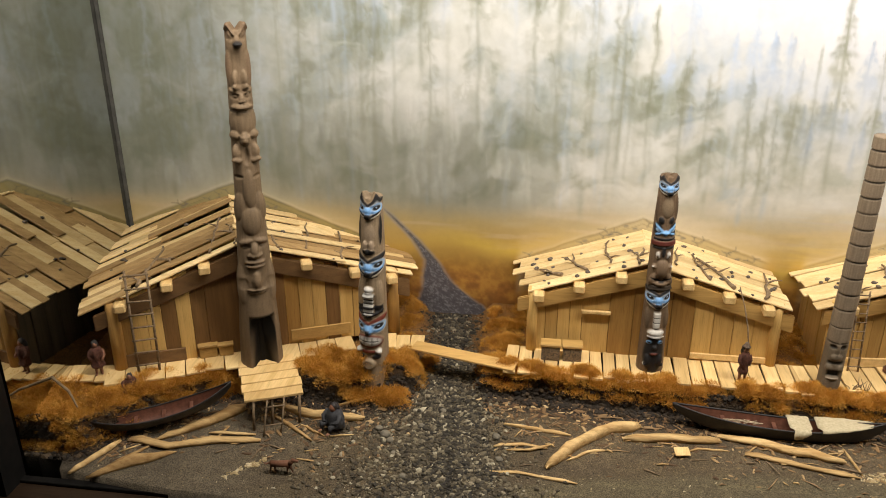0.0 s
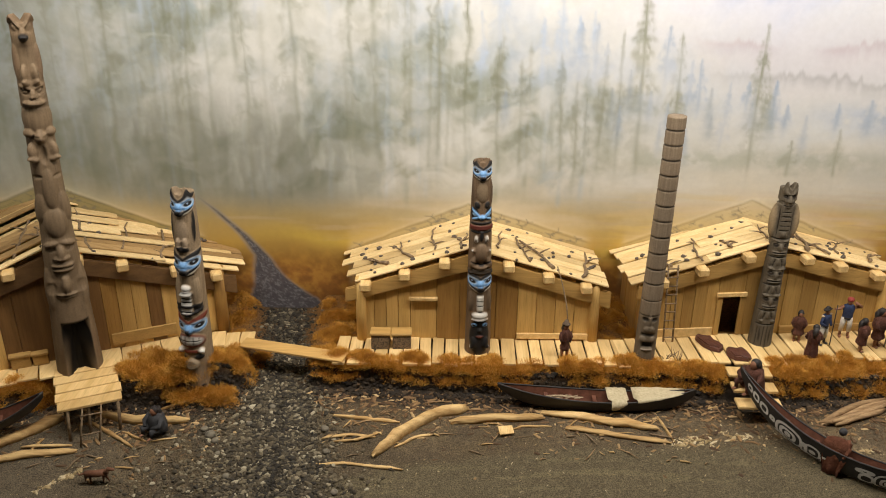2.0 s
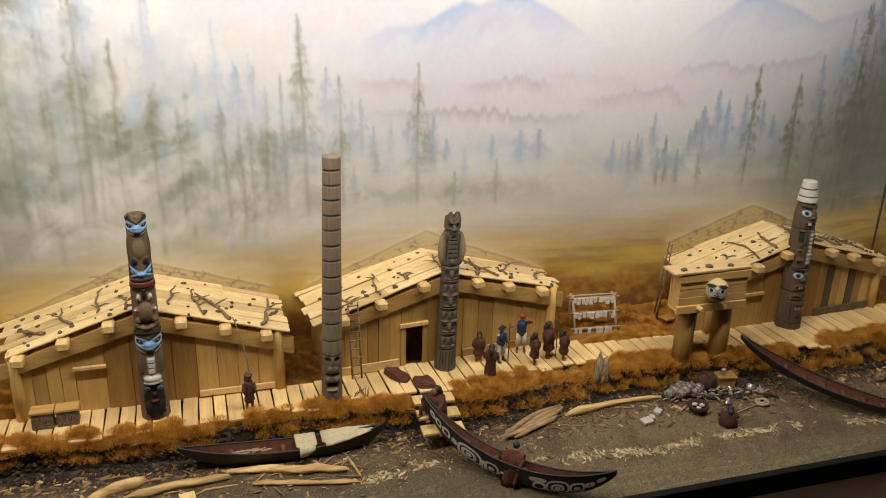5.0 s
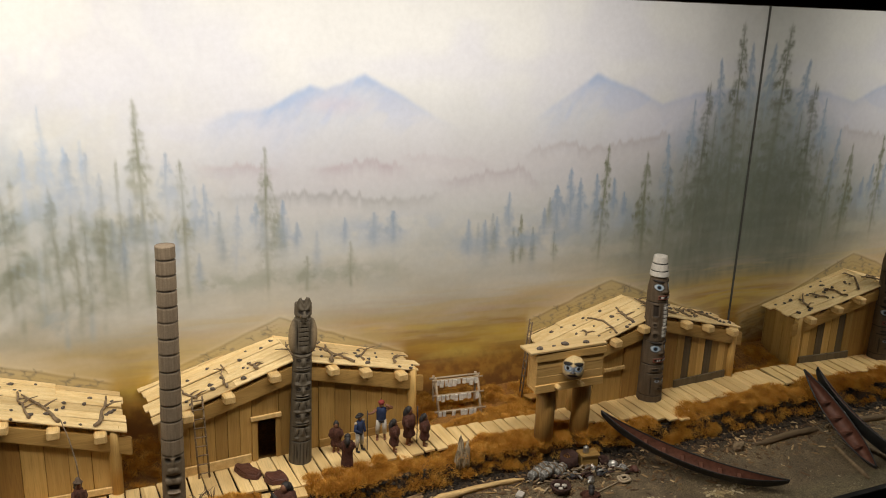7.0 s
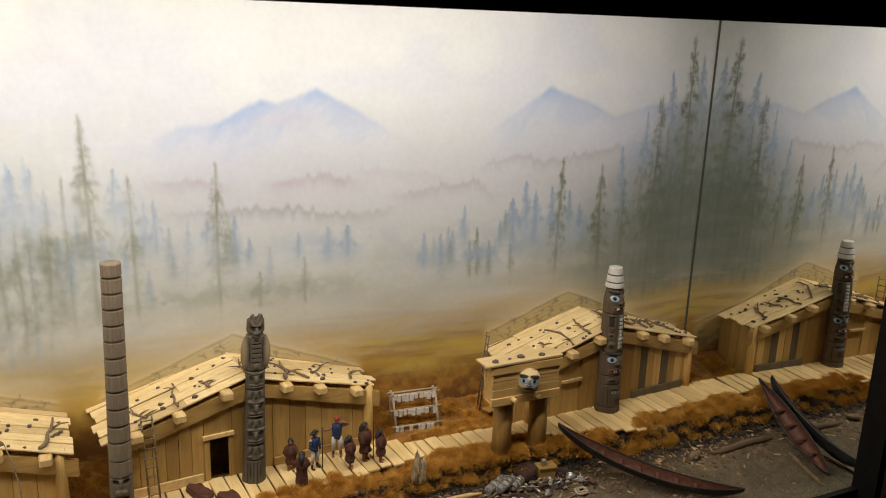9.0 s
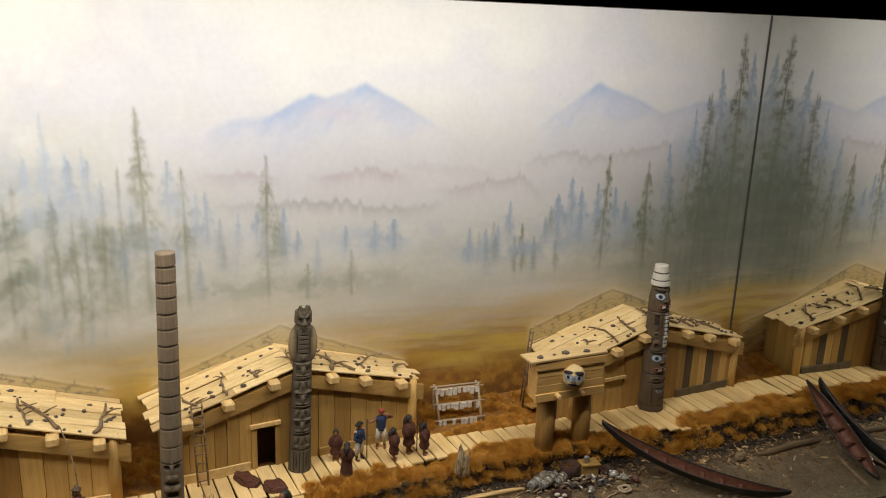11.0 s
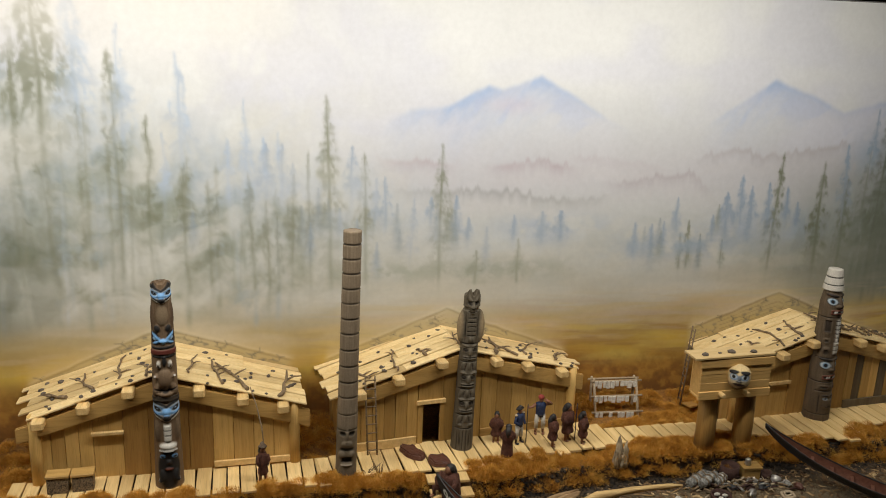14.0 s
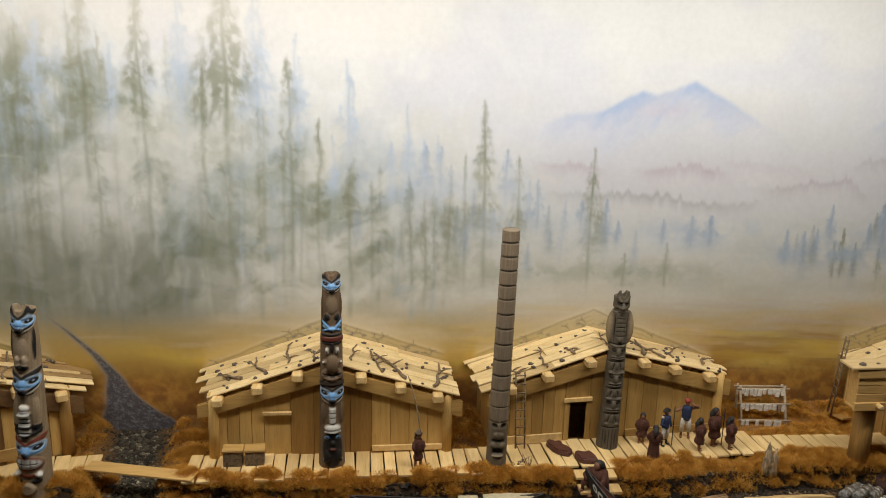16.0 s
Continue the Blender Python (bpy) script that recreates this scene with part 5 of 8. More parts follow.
class Pole:
    """A carved log as one skin of points: height along it, way round it from the front, relief and pigment."""

    def __init__(self, base, top, radii, colour, face=0.0, rows=330, round_=76):
        self.base, self.top, self.face = Vector(base), Vector(top), face
        self.H = (self.top - self.base).length
        self.t, self.a = np.meshgrid(np.linspace(0, 1, rows), np.linspace(-math.pi, math.pi, round_, endpoint=False), indexing="ij")
        self.h = self.t * self.H
        self.r = np.interp(self.t, np.linspace(0, 1, len(radii)), radii)
        self.u = self.a * self.r.mean(1, keepdims=True)
        self.d = np.zeros_like(self.h)
        self.C = np.zeros((*self.h.shape, 3)) + np.array(colour)
        streak = cloud(self.a * 0.06, self.h * 0.12, 0.004, 3, 3)
        self.C *= (0.72 + 0.55 * streak)[..., None]

    def ell(self, u, h, ru, rh, amount=0.0, colour=None, tilt=0.0, edge=0.25, alpha=1.0):
        """A raised (or sunk) and painted oval, on both sides when it is off the middle."""
        for s in ((1, -1) if u else (1,)):
            du, dh = (self.u - s * u), self.h - h
            c, k = math.cos(radians(tilt) * s), math.sin(radians(tilt) * s)
            q = np.sqrt(((du * c + dh * k) / ru) ** 2 + ((dh * c - du * k) / rh) ** 2)
            self.d += amount * np.clip(1 - q * q, 0, 1) ** 0.6
            if colour is not None:
                over(self.C, colour, alpha * (1 - smooth(q, 1 - edge, 1 + edge * 0.4)))
        return self

    def bar(self, h, high, amount=0.0, colour=None, u=0.0, wide=1.0, bow=0.0):
        """A band round the front, wide in half metres of arc; bow lifts its ends."""
        dh = np.abs(self.h - h - bow * (self.u / 0.02) ** 2)
        k = (1 - smooth(dh, high * 0.75, high)) * (1 - smooth(np.abs(self.u - u), wide * 0.85, wide))
        self.d += amount * k
        if colour is not None:
            over(self.C, colour, k)
        return self

    def visage(self, h, s, eye=SKY, brow=BLACKP, lips=RED, nose=None, teeth=False, beak=False):
        """A face of half height s centred at height h."""
        self.ell(0, h, 1.25 * s, 1.1 * s, 0.06 * s)
        self.ell(0.60 * s, h + 0.25 * s, 0.48 * s, 0.30 * s, -0.09 * s, eye, 14)
        self.ell(0.56 * s, h + 0.24 * s, 0.27 * s, 0.17 * s, 0.08 * s, WHITE if eye is not None else None, 14)
        self.ell(0.54 * s, h + 0.24 * s, 0.15 * s, 0.13 * s, 0.05 * s, BLACKP if eye is not None else None)
        self.ell(0.62 * s, h + 0.62 * s, 0.62 * s, 0.15 * s, 0.12 * s, brow, 20)
        self.ell(0, h - 0.02 * s, 0.24 * s, 0.42 * s, 0.22 * s, nose)
        self.ell(0.16 * s, h - 0.22 * s, 0.16 * s, 0.14 * s, 0.12 * s, nose)
        if beak:
            self.ell(0, h - 0.30 * s, 0.30 * s, 0.38 * s, 0.42 * s, nose or BLACKP)
        else:
            self.ell(0, h - 0.62 * s, 0.75 * s, 0.22 * s, 0.13 * s, lips)
            self.ell(0, h - 0.62 * s, 0.62 * s, 0.08 * s, -0.10 * s, WHITE if teeth else None)
        return self

    def owl(self, h, s, w, eye=(0.17, 0.35, 0.62), brow=BLACKP, beak=True):
        """A painted bird face: slanting blue eye fields with dark slits, black brows and a black beak."""
        self.ell(0, h, 1.3 * w, 1.0 * s, 0.0006)
        self.ell(0.66 * w, h + 0.66 * s, 0.84 * w, 0.26 * s, 0.0016, brow, 22)
        self.ell(0.60 * w, h + 0.00 * s, 0.74 * w, 0.56 * s, 0.0004, (0.56, 0.58, 0.58), 18)
        self.ell(0.60 * w, h + 0.03 * s, 0.68 * w, 0.47 * s, 0.0010, eye, 18)
        self.ell(0, h - 0.24 * s, 0.26 * w, 0.50 * s, 0.0028, eye)
        self.ell(0.68 * w, h + 0.12 * s, 0.46 * w, 0.27 * s, -0.0012, (0.42, 0.52, 0.62), 20)
        self.ell(0.66 * w, h + 0.12 * s, 0.36 * w, 0.22 * s, 0.0004, BLACKP, 20)
        self.ell(0.62 * w, h + 0.16 * s, 0.08 * w, 0.08 * s, 0.0004, (0.30, 0.40, 0.55))
        if beak:
            self.ell(0.52 * w, h - 0.52 * s, 0.62 * w, 0.12 * s, 0.0016, BLACKP, 32)
            self.ell(0.56 * w, h - 0.70 * s, 0.60 * w, 0.09 * s, 0.0016, (0.55, 0.50, 0.40), 32)
            self.ell(0, h - 0.72 * s, 0.28 * w, 0.36 * s, 0.0045, BLACKP)
        return self

    def limbs(self, h, s, colour=None):
        """Folded arms and drawn-up knees below a face."""
        self.ell(0.80 * s, h + 0.1 * s, 0.28 * s, 0.75 * s, 0.20 * s, colour, -10)
        self.ell(0.42 * s, h - 0.05 * s, 0.20 * s, 0.30 * s, 0.20 * s, colour)
        self.ell(0.58 * s, h - 0.75 * s, 0.34 * s, 0.32 * s, 0.26 * s, colour)
        self.ell(0, h - 0.2 * s, 0.16 * s, 0.9 * s, -0.10 * s)
        return self

    def hollow(self, u, h, ru, rh, depth, colour):
        q = np.maximum(np.abs(self.u - u) / ru, np.abs(self.h - h) / rh)
        k = 1 - smooth(q, 0.9, 1.02)
        self.d -= depth * k
        over(self.C, colour, 1 - smooth(q, 1.03, 1.12))
        return self

    def rings(self, heights, groove=0.0012, colour=None):
        for h in heights:
            self.bar(h, 0.0012, -groove, colour, 0, 9)
        return self

    def ears(self, h, u, high, wide):
        """Raises two points at the very top."""
        k = np.exp(-(((np.abs(self.u) - u) / wide) ** 2)) * smooth(self.t, 0.97, 1.0)
        self.h = self.h + high * k
        return self

    def build(self, name, label):
        r = self.r + self.d
        f = radians(self.face)
        x, y = r * np.sin(self.a + f), -r * np.cos(self.a + f)
        axis = (self.top - self.base) / self.H
        local = np.stack([x + axis.x * self.h, y + axis.y * self.h, axis.z * self.h], -1)
        rows, n = self.h.shape
        cap = local[-1:].mean(1, keepdims=True) + (local[-1:] - local[-1:].mean(1, keepdims=True)) * np.array((0.55, 0.55, 1.0))
        cap[..., 2] = local[-1:, :, 2]
        end = np.repeat(cap.mean(1, keepdims=True), n, 1)
        me = grid_mesh(name, np.concatenate([local, cap, end]), n, rows + 2, True, True)
        top = np.repeat(self.C[-1:].mean(1, keepdims=True), n, 1)
        paint(me, np.concatenate([self.C, top, top]).reshape(-1, 3))
        ob = link_mesh(name, me, PIGMENT)
        ob.location = self.base
        return tagged(ob, label, "totem pole", "carved poles in front of the houses")


p = Pole((-0.398, 1.202, 0.915), (-0.394, 1.214, 1.452), (0.0345, 0.0325, 0.029, 0.0255, 0.0225, 0.0205, 0.0195, 0.018, 0.0165, 0.0145), (0.17, 0.12, 0.072), 27)
p.visage(0.524, 0.017, None, None, None, beak=True).ell(0.013, 0.535, 0.006, 0.010, 0.001, BROWN)
p.ell(0.017, 0.485, 0.006, 0.026, 0.0022, BROWN).ell(0.0065, 0.470, 0.0042, 0.013, 0.0045).ell(0.0065, 0.458, 0.005, 0.005, 0.004)
p.visage(0.442, 0.017, None, None, None).ell(0, 0.430, 0.018, 0.0045, 0.004).bar(0.423, 0.0012, -0.002)
p.ell(0, 0.408, 0.03, 0.018, 0.0022).ell(0.016, 0.388, 0.009, 0.007, 0.004).ell(0, 0.383, 0.008, 0.010, 0.0045).visage(0.381, 0.008, None, None, None)
p.ell(0.015, 0.362, 0.0055, 0.013, 0.005).ell(0.014, 0.350, 0.007, 0.005, 0.005).ell(0, 0.356, 0.005, 0.014, -0.003)
p.ell(0.016, 0.324, 0.010, 0.003, -0.0015).ell(0, 0.306, 0.010, 0.030, 0.003).ell(0.022, 0.276, 0.012, 0.024, 0.0025, None, 18).ell(0, 0.254, 0.018, 0.022, 0.0035)
p.ell(0, 0.2, 0.04, 0.034, 0.001).ell(0.013, 0.222, 0.012, 0.0045, 0.0028, None, -14).ell(0.013, 0.214, 0.008, 0.0038, -0.002).ell(0.013, 0.214, 0.004, 0.0026, 0.0016)
p.ell(0, 0.207, 0.006, 0.014, 0.005).ell(0.006, 0.200, 0.005, 0.004, 0.003).ell(0, 0.189, 0.016, 0.0042, 0.0035).ell(0, 0.182, 0.015, 0.0036, 0.003).bar(0.1855, 0.0009, -0.0025, None, 0, 0.015)
p.ell(0.030, 0.150, 0.012, 0.035, 0.003).ell(0, 0.158, 0.007, 0.016, 0.005).ell(0, 0.141, 0.017, 0.0045, 0.0035).bar(0.1405, 0.0009, -0.0025, None, 0, 0.016).ell(0.022, 0.152, 0.008, 0.010, -0.0015)
p.d *= 1.55
# the hole is coloured near-black; its inner shade is put into the pigment
p.hollow(0.003, 0.046, 0.0205, 0.047, 0.024, (0.003, 0.0025, 0.002)).ears(0.54, 0.011, 0.012, 0.0045)
p.build("totem_pole", "tall unpainted brown carved pole with doorway hole")

p = Pole((-0.207, 1.196, 0.885), (-0.203, 1.212, 1.212), (0.0245, 0.0235, 0.0225, 0.0205, 0.0195, 0.0180, 0.0160), (0.27, 0.20, 0.125), -9)
p.owl(0.312, 0.0160, 0.0195)
p.ell(0.019, 0.279, 0.0035, 0.026, 0.002, BLACKP).ell(0, 0.272, 0.011, 0.018, 0.0018, (0.28, 0.21, 0.14)).ell(0.005, 0.254, 0.0045, 0.009, 0.0035, (0.34, 0.26, 0.18)).ell(0, 0.2445, 0.011, 0.0052, 0.003, BLACKP)
p.owl(0.222, 0.0190, 0.0235)
p.bar(0.2025, 0.0009, -0.0015, BLACKP, 0, 0.015, 0.002)
p.ell(0.017, 0.172, 0.008, 0.026, 0.003).ell(0, 0.1825, 0.008, 0.0062, 0.004, WHITE).ell(0, 0.174, 0.010, 0.0048, 0.0035, BLACKP).bar(0.158, 0.0205, 0.003, (0.50, 0.49, 0.45), 0, 0.0085)
p.bar(0.1665, 0.0011, -0.001, BLACKP, 0, 0.0085).bar(0.1605, 0.0011, -0.001, BLACKP, 0, 0.0085).bar(0.1535, 0.0026, 0.001, BLACKP, 0, 0.0125).bar(0.145, 0.0011, -0.001, BLACKP, 0, 0.0085).bar(0.150, 0.0085, 0.0006, BLACKP, 0.017, 0.008).bar(0.150, 0.0085, 0.0006, BLACKP, -0.017, 0.008)
p.owl(0.120, 0.0185, 0.0250, brow=RED, beak=False).ell(0, 0.112, 0.0042, 0.006, 0.004, BLACKP).ell(0.0105, 0.1425, 0.018, 0.003, 0.002, BLACKP, 24)
p.ell(0, 0.096, 0.026, 0.0125, 0.0028, RED).ell(0, 0.0965, 0.0215, 0.0085, 0.0008, (0.42, 0.40, 0.36)).bar(0.0965, 0.0075, -0.0006, (0.20, 0.18, 0.16), 0.006, 0.0007).bar(0.0965, 0.0075, -0.0006, (0.20, 0.18, 0.16), -0.006, 0.0007).bar(0.0965, 0.0065, -0.0006, (0.20, 0.18, 0.16), 0.0125, 0.0007).bar(0.0965, 0.0065, -0.0006, (0.20, 0.18, 0.16), -0.0125, 0.0007).bar(0.0965, 0.0006, -0.001, BLACKP, 0, 0.016)
p.ell(0.016, 0.079, 0.0052, 0.0052, 0.006, WHITE).bar(0.0775, 0.0030, 0.0012, RED, 0, 0.012).ell(0.013, 0.069, 0.008, 0.005, 0.002, BLACKP).ell(0, 0.056, 0.011, 0.010, 0.006, (0.24, 0.185, 0.12)).ell(0, 0.0565, 0.0065, 0.006, -0.002)
p.d *= 1.35
p.ears(0.32, 0.0115, 0.010, 0.0042)
p.build("totem_pole", "carved pole with blue eyes and red lips")

p = Pole((0.2345, 1.268, 0.915), (0.235, 1.276, 1.243), (0.0215, 0.0205, 0.019, 0.0182, 0.0175, 0.0155, 0.0132), BROWN, 5)
p.owl(0.314, 0.0130, 0.0160)
p.ell(0, 0.282, 0.009, 0.016, 0.0022, (0.20, 0.145, 0.09)).ell(0.016, 0.280, 0.0035, 0.022, 0.0022, (0.10, 0.065, 0.04)).ell(0.008, 0.262, 0.005, 0.006, 0.002, BLACKP)
p.ell(0.013, 0.2475, 0.0085, 0.0115, 0.0006, BLACKP).ell(0.0085, 0.2480, 0.0130, 0.0026, 0.0012, SKY, 42).ell(0.0085, 0.2410, 0.0095, 0.0022, 0.0012, SKY, -18).ell(0, 0.2425, 0.0045, 0.0050, 0.002, SKY).ell(0.0125, 0.2465, 0.0042, 0.0022, 0.0004, (0.28, 0.42, 0.60), 30).bar(0.2325, 0.0022, 0.001, BLACKP, 0, 0.02)
p.bar(0.2255, 0.0042, 0.0016, (0.11, 0.028, 0.02), 0, 0.024).bar(0.2185, 0.0022, 0.0008, BLACKP, 0, 0.02).ell(0.0080, 0.2065, 0.0034, 0.0066, 0.0032, (0.46, 0.43, 0.38)).ell(0.0080, 0.2045, 0.0009, 0.0050, -0.001, BROWN).ell(0, 0.212, 0.0035, 0.009, 0.002, BLACKP)
p.ell(0, 0.184, 0.011, 0.015, 0.005).ell(0.0125, 0.188, 0.0042, 0.0042, 0.003).ell(0.0125, 0.188, 0.0018, 0.0018, 0.001, WHITE).ell(0.013, 0.166, 0.0060, 0.012, 0.004, None, 25).ell(0, 0.160, 0.012, 0.0046, 0.004).ell(0.006, 0.166, 0.010, 0.0016, -0.0016, BLACKP, 22).bar(0.1525, 0.0042, 0.002, (0.055, 0.042, 0.03), 0, 0.022)
p.owl(0.1345, 0.0170, 0.0210)
p.ell(0.0165, 0.099, 0.0058, 0.018, 0.003, (0.13, 0.09, 0.055)).bar(0.098, 0.0155, 0.004, (0.50, 0.48, 0.43), 0, 0.0052).bar(0.1025, 0.0007, -0.001, BLACKP, 0, 0.006).bar(0.0945, 0.0007, -0.001, BLACKP, 0, 0.006).ell(0, 0.0765, 0.0135, 0.0068, 0.0058, (0.52, 0.50, 0.45)).bar(0.0705, 0.0014, 0.004, (0.50, 0.48, 0.43), 0, 0.0132)
p.ell(0, 0.038, 0.0185, 0.036, 0.0028, (0.020, 0.018, 0.017)).ell(0.0082, 0.0602, 0.0048, 0.0030, 0.001, SKY, -12).ell(0.0082, 0.0602, 0.0026, 0.0018, 0.0006, BLACKP).ell(0, 0.052, 0.0032, 0.0042, 0.003, BLACKP).ell(0, 0.0405, 0.0055, 0.0026, 0.002, (0.10, 0.03, 0.02)).ell(0.0125, 0.0205, 0.0032, 0.0032, 0.003, WHITE).ell(0.009, 0.028, 0.005, 0.012, 0.003, BLACKP)
p.d *= 1.35
p.ears(0.335, 0.010, 0.006, 0.0035)
p.build("totem_pole", "carved pole with blue painted faces and white hat")

p = Pole((0.5045, 1.248, 0.885), (0.513, 1.250, 1.321), (0.0170, 0.0164, 0.0152, 0.0144, 0.0138), (0.215, 0.165, 0.112), -6)
p.rings((0.417, 0.394, 0.372, 0.348, 0.325, 0.300, 0.276, 0.250, 0.223, 0.197, 0.172, 0.143, 0.117), 0.0011, (0.05, 0.038, 0.026))
over(p.C, (0.125, 0.098, 0.066), 0.75 * (1 - smooth(p.h, 0.10, 0.13)))
p.ell(0.0075, 0.111, 0.0062, 0.0042, -0.0028, (0.03, 0.024, 0.018)).ell(0, 0.108, 0.0036, 0.012, 0.003).ell(0, 0.094, 0.009, 0.006, 0.0035).bar(0.084, 0.0026, -0.002, (0.035, 0.028, 0.02), 0, 0.012).ell(0.0085, 0.075, 0.0062, 0.006, 0.003).bar(0.066, 0.0052, -0.0035, (0.025, 0.02, 0.015), 0, 0.0095).bar(0.0575, 0.0020, 0.002, (0.36, 0.30, 0.23), 0, 0.010).ell(0.009, 0.042, 0.006, 0.014, 0.002)
p.build("totem_pole", "tall plain ringed pole with small carved base")

p = Pole((0.712, 1.303, 0.918), (0.728, 1.333, 1.184), (0.0190, 0.0180, 0.0172, 0.0164, 0.0156, 0.0150, 0.0138), (0.105, 0.086, 0.060), -5)
# cut lines take near-black pigment besides depth, to stand for their shade
INCISED = (0.030, 0.024, 0.018)
p.ell(0.0062, 0.257, 0.0050, 0.0032, -0.0012, INCISED, 12).ell(0.0062, 0.257, 0.0020, 0.0018, 0.0010).ell(0.0070, 0.2625, 0.0070, 0.0020, 0.0016, None, 14).ell(0, 0.249, 0.0062, 0.0100, 0.0042).bar(0.2425, 0.0009, -0.0014, INCISED, 0, 0.009)
p.ell(0.0205, 0.2150, 0.0060, 0.0290, 0.0062, (0.27, 0.20, 0.115)).bar(0.2465, 0.0035, -0.0014, None, 0, 9).ell(0.0118, 0.2150, 0.0011, 0.0250, -0.0016, INCISED)
for hh in (0.232, 0.2245, 0.217, 0.2095, 0.202):
    p.bar(hh, 0.0008, -0.0011, INCISED, 0, 0.0085, -0.004)
p.ell(0, 0.196, 0.0050, 0.0060, 0.0024).bar(0.1880, 0.0009, -0.0015, INCISED, 0, 0.02)
for hh, k in ((0.1775, 1.0), (0.1300, 1.1), (0.0850, 1.1)):
    p.ell(0.0082, hh, 0.0062 * k, 0.0058, 0.0012).ell(0.0080, hh, 0.0046 * k, 0.0036, -0.0014, INCISED, 10).ell(0.0078, hh, 0.0022 * k, 0.0022, 0.0012).ell(0.0088, hh + 0.0072, 0.0076, 0.0018, 0.0016, None, 10)
    p.ell(0, hh - 0.004, 0.0034, 0.0072, 0.0026).bar(hh - 0.0135, 0.0032, 0.0012, None, 0, 0.0130).bar(hh - 0.0135, 0.0010, -0.0018, INCISED, 0, 0.0110).bar(hh - 0.0205, 0.0008, -0.0014, INCISED, 0, 0.02)
    p.ell(0.0118, hh - 0.030, 0.0032, 0.0090, 0.0020, None, 14).ell(0.0065, hh - 0.030, 0.0010, 0.0080, -0.0014, INCISED, 14).ell(0, hh - 0.028, 0.0028, 0.0065, 0.0016).ell(0.0105, hh - 0.0385, 0.0044, 0.0026, 0.0018)
p.bar(0.0405, 0.0010, -0.0015, INCISED, 0, 0.02)
for u in (0.0030, 0.0085, 0.0140):
    p.ell(u, 0.020, 0.0010, 0.0190, -0.0013, INCISED)
p.d *= 1.45
p.ears(0.27, 0.0085, 0.012, 0.0042)
p.build("totem_pole", "grey brown carved pole with eared figure")

p = Pole((1.418, 1.302, 0.918), (1.418, 1.312, 1.212), (0.0248, 0.0236, 0.0226, 0.0220, 0.0214, 0.0210, 0.0204, 0.0198, 0.0142, 0.0132), (0.108, 0.078, 0.050), 12)
over(p.C, (0.56, 0.53, 0.47), smooth(p.h, 0.2545, 0.2558))
p.d += smooth(p.h, 0.2545, 0.2560) * (0.0188 - 0.155 * np.clip(p.h - 0.2555, 0, 1) - p.r)
p.rings((0.2660, 0.2800), 0.0014, (0.05, 0.045, 0.04))
for hh, k in ((0.236, 1.0), (0.113, 1.05)):
    p.ell(0.0142, hh, 0.0108 * k, 0.0080 * k, 0.0008, BLACKP, 6).ell(0.0142, hh, 0.0094 * k, 0.0062 * k, -0.0003, (0.48, 0.55, 0.60), 6).ell(0.0142, hh, 0.0052 * k, 0.0050 * k, 0.0004, (0.16, 0.27, 0.40)).ell(0.0142, hh, 0.0036 * k, 0.0036 * k, 0.0003, BLACKP)
    p.ell(0.0138, hh + 0.0112, 0.0128 * k, 0.0026, 0.0026, (0.030, 0.024, 0.020), 6).ell(0, hh - 0.003, 0.0048, 0.0120, 0.0050).ell(0.0045, hh - 0.009, 0.0046, 0.0040, 0.0028)
for hh, wide in ((0.2165, 0.0170), (0.0895, 0.0190)):
    p.bar(hh, 0.0046, 0.0022, (0.17, 0.05, 0.032), 0, wide, -0.001).bar(hh, 0.0026, -0.0014, INCISED, 0, wide * 0.86, -0.001)
    for u in (-0.0092, -0.0052, 0.0052, 0.0092):
        p.bar(hh + 0.0003, 0.0024, 0.0012, WHITE, u, 0.0017, -0.001)
p.bar(0.079, 0.0009, -0.0014, INCISED).bar(0.205, 0.0008, -0.0014, INCISED).bar(0.127, 0.0008, -0.0014, INCISED)
p.bar(0.178, 0.026, 0.0030, (0.55, 0.53, 0.48), 0.0010, 0.0046).bar(0.146, 0.013, 0.0026, (0.46, 0.43, 0.37), 0.0010, 0.0058)
for hh in (0.199, 0.191, 0.183, 0.175, 0.167, 0.159, 0.151, 0.143, 0.136):
    p.bar(hh, 0.0008, -0.0014, (0.06, 0.05, 0.04), 0.001, 0.0062)
p.ell(0.0180, 0.186, 0.0088, 0.0185, 0.0030, (0.12, 0.088, 0.058)).hollow(0.0180, 0.189, 0.0052, 0.0110, 0.0030, (0.040, 0.030, 0.022)).hollow(-0.0180, 0.189, 0.0052, 0.0110, 0.0030, (0.040, 0.030, 0.022))
p.ell(0.0178, 0.160, 0.0062, 0.0062, 0.0020, (0.12, 0.088, 0.058)).ell(0.0178, 0.160, 0.0036, 0.0036, -0.0024, (0.04, 0.03, 0.02))
p.ell(0.0165, 0.1415, 0.0085, 0.0080, 0.0022, (0.12, 0.088, 0.058)).ell(0.0165, 0.1385, 0.0048, 0.0052, -0.0028, (0.04, 0.03, 0.02))
p.ell(0.0120, 0.069, 0.0115, 0.0052, 0.0018).ell(0.0120, 0.069, 0.0075, 0.0026, -0.0016, INCISED).bar(0.0615, 0.0009, -0.0016, INCISED, 0, 0.03).ell(0, 0.040, 0.0170, 0.0185, 0.0018)
p.ell(0.0075, 0.0465, 0.0052, 0.0030, -0.0010, (0.25, 0.28, 0.31)).ell(0.0075, 0.0465, 0.0022, 0.0020, 0.0006, BLACKP).ell(0.0078, 0.0525, 0.0070, 0.0016, 0.0016, INCISED).ell(0, 0.0405, 0.0030, 0.0060, 0.0028)
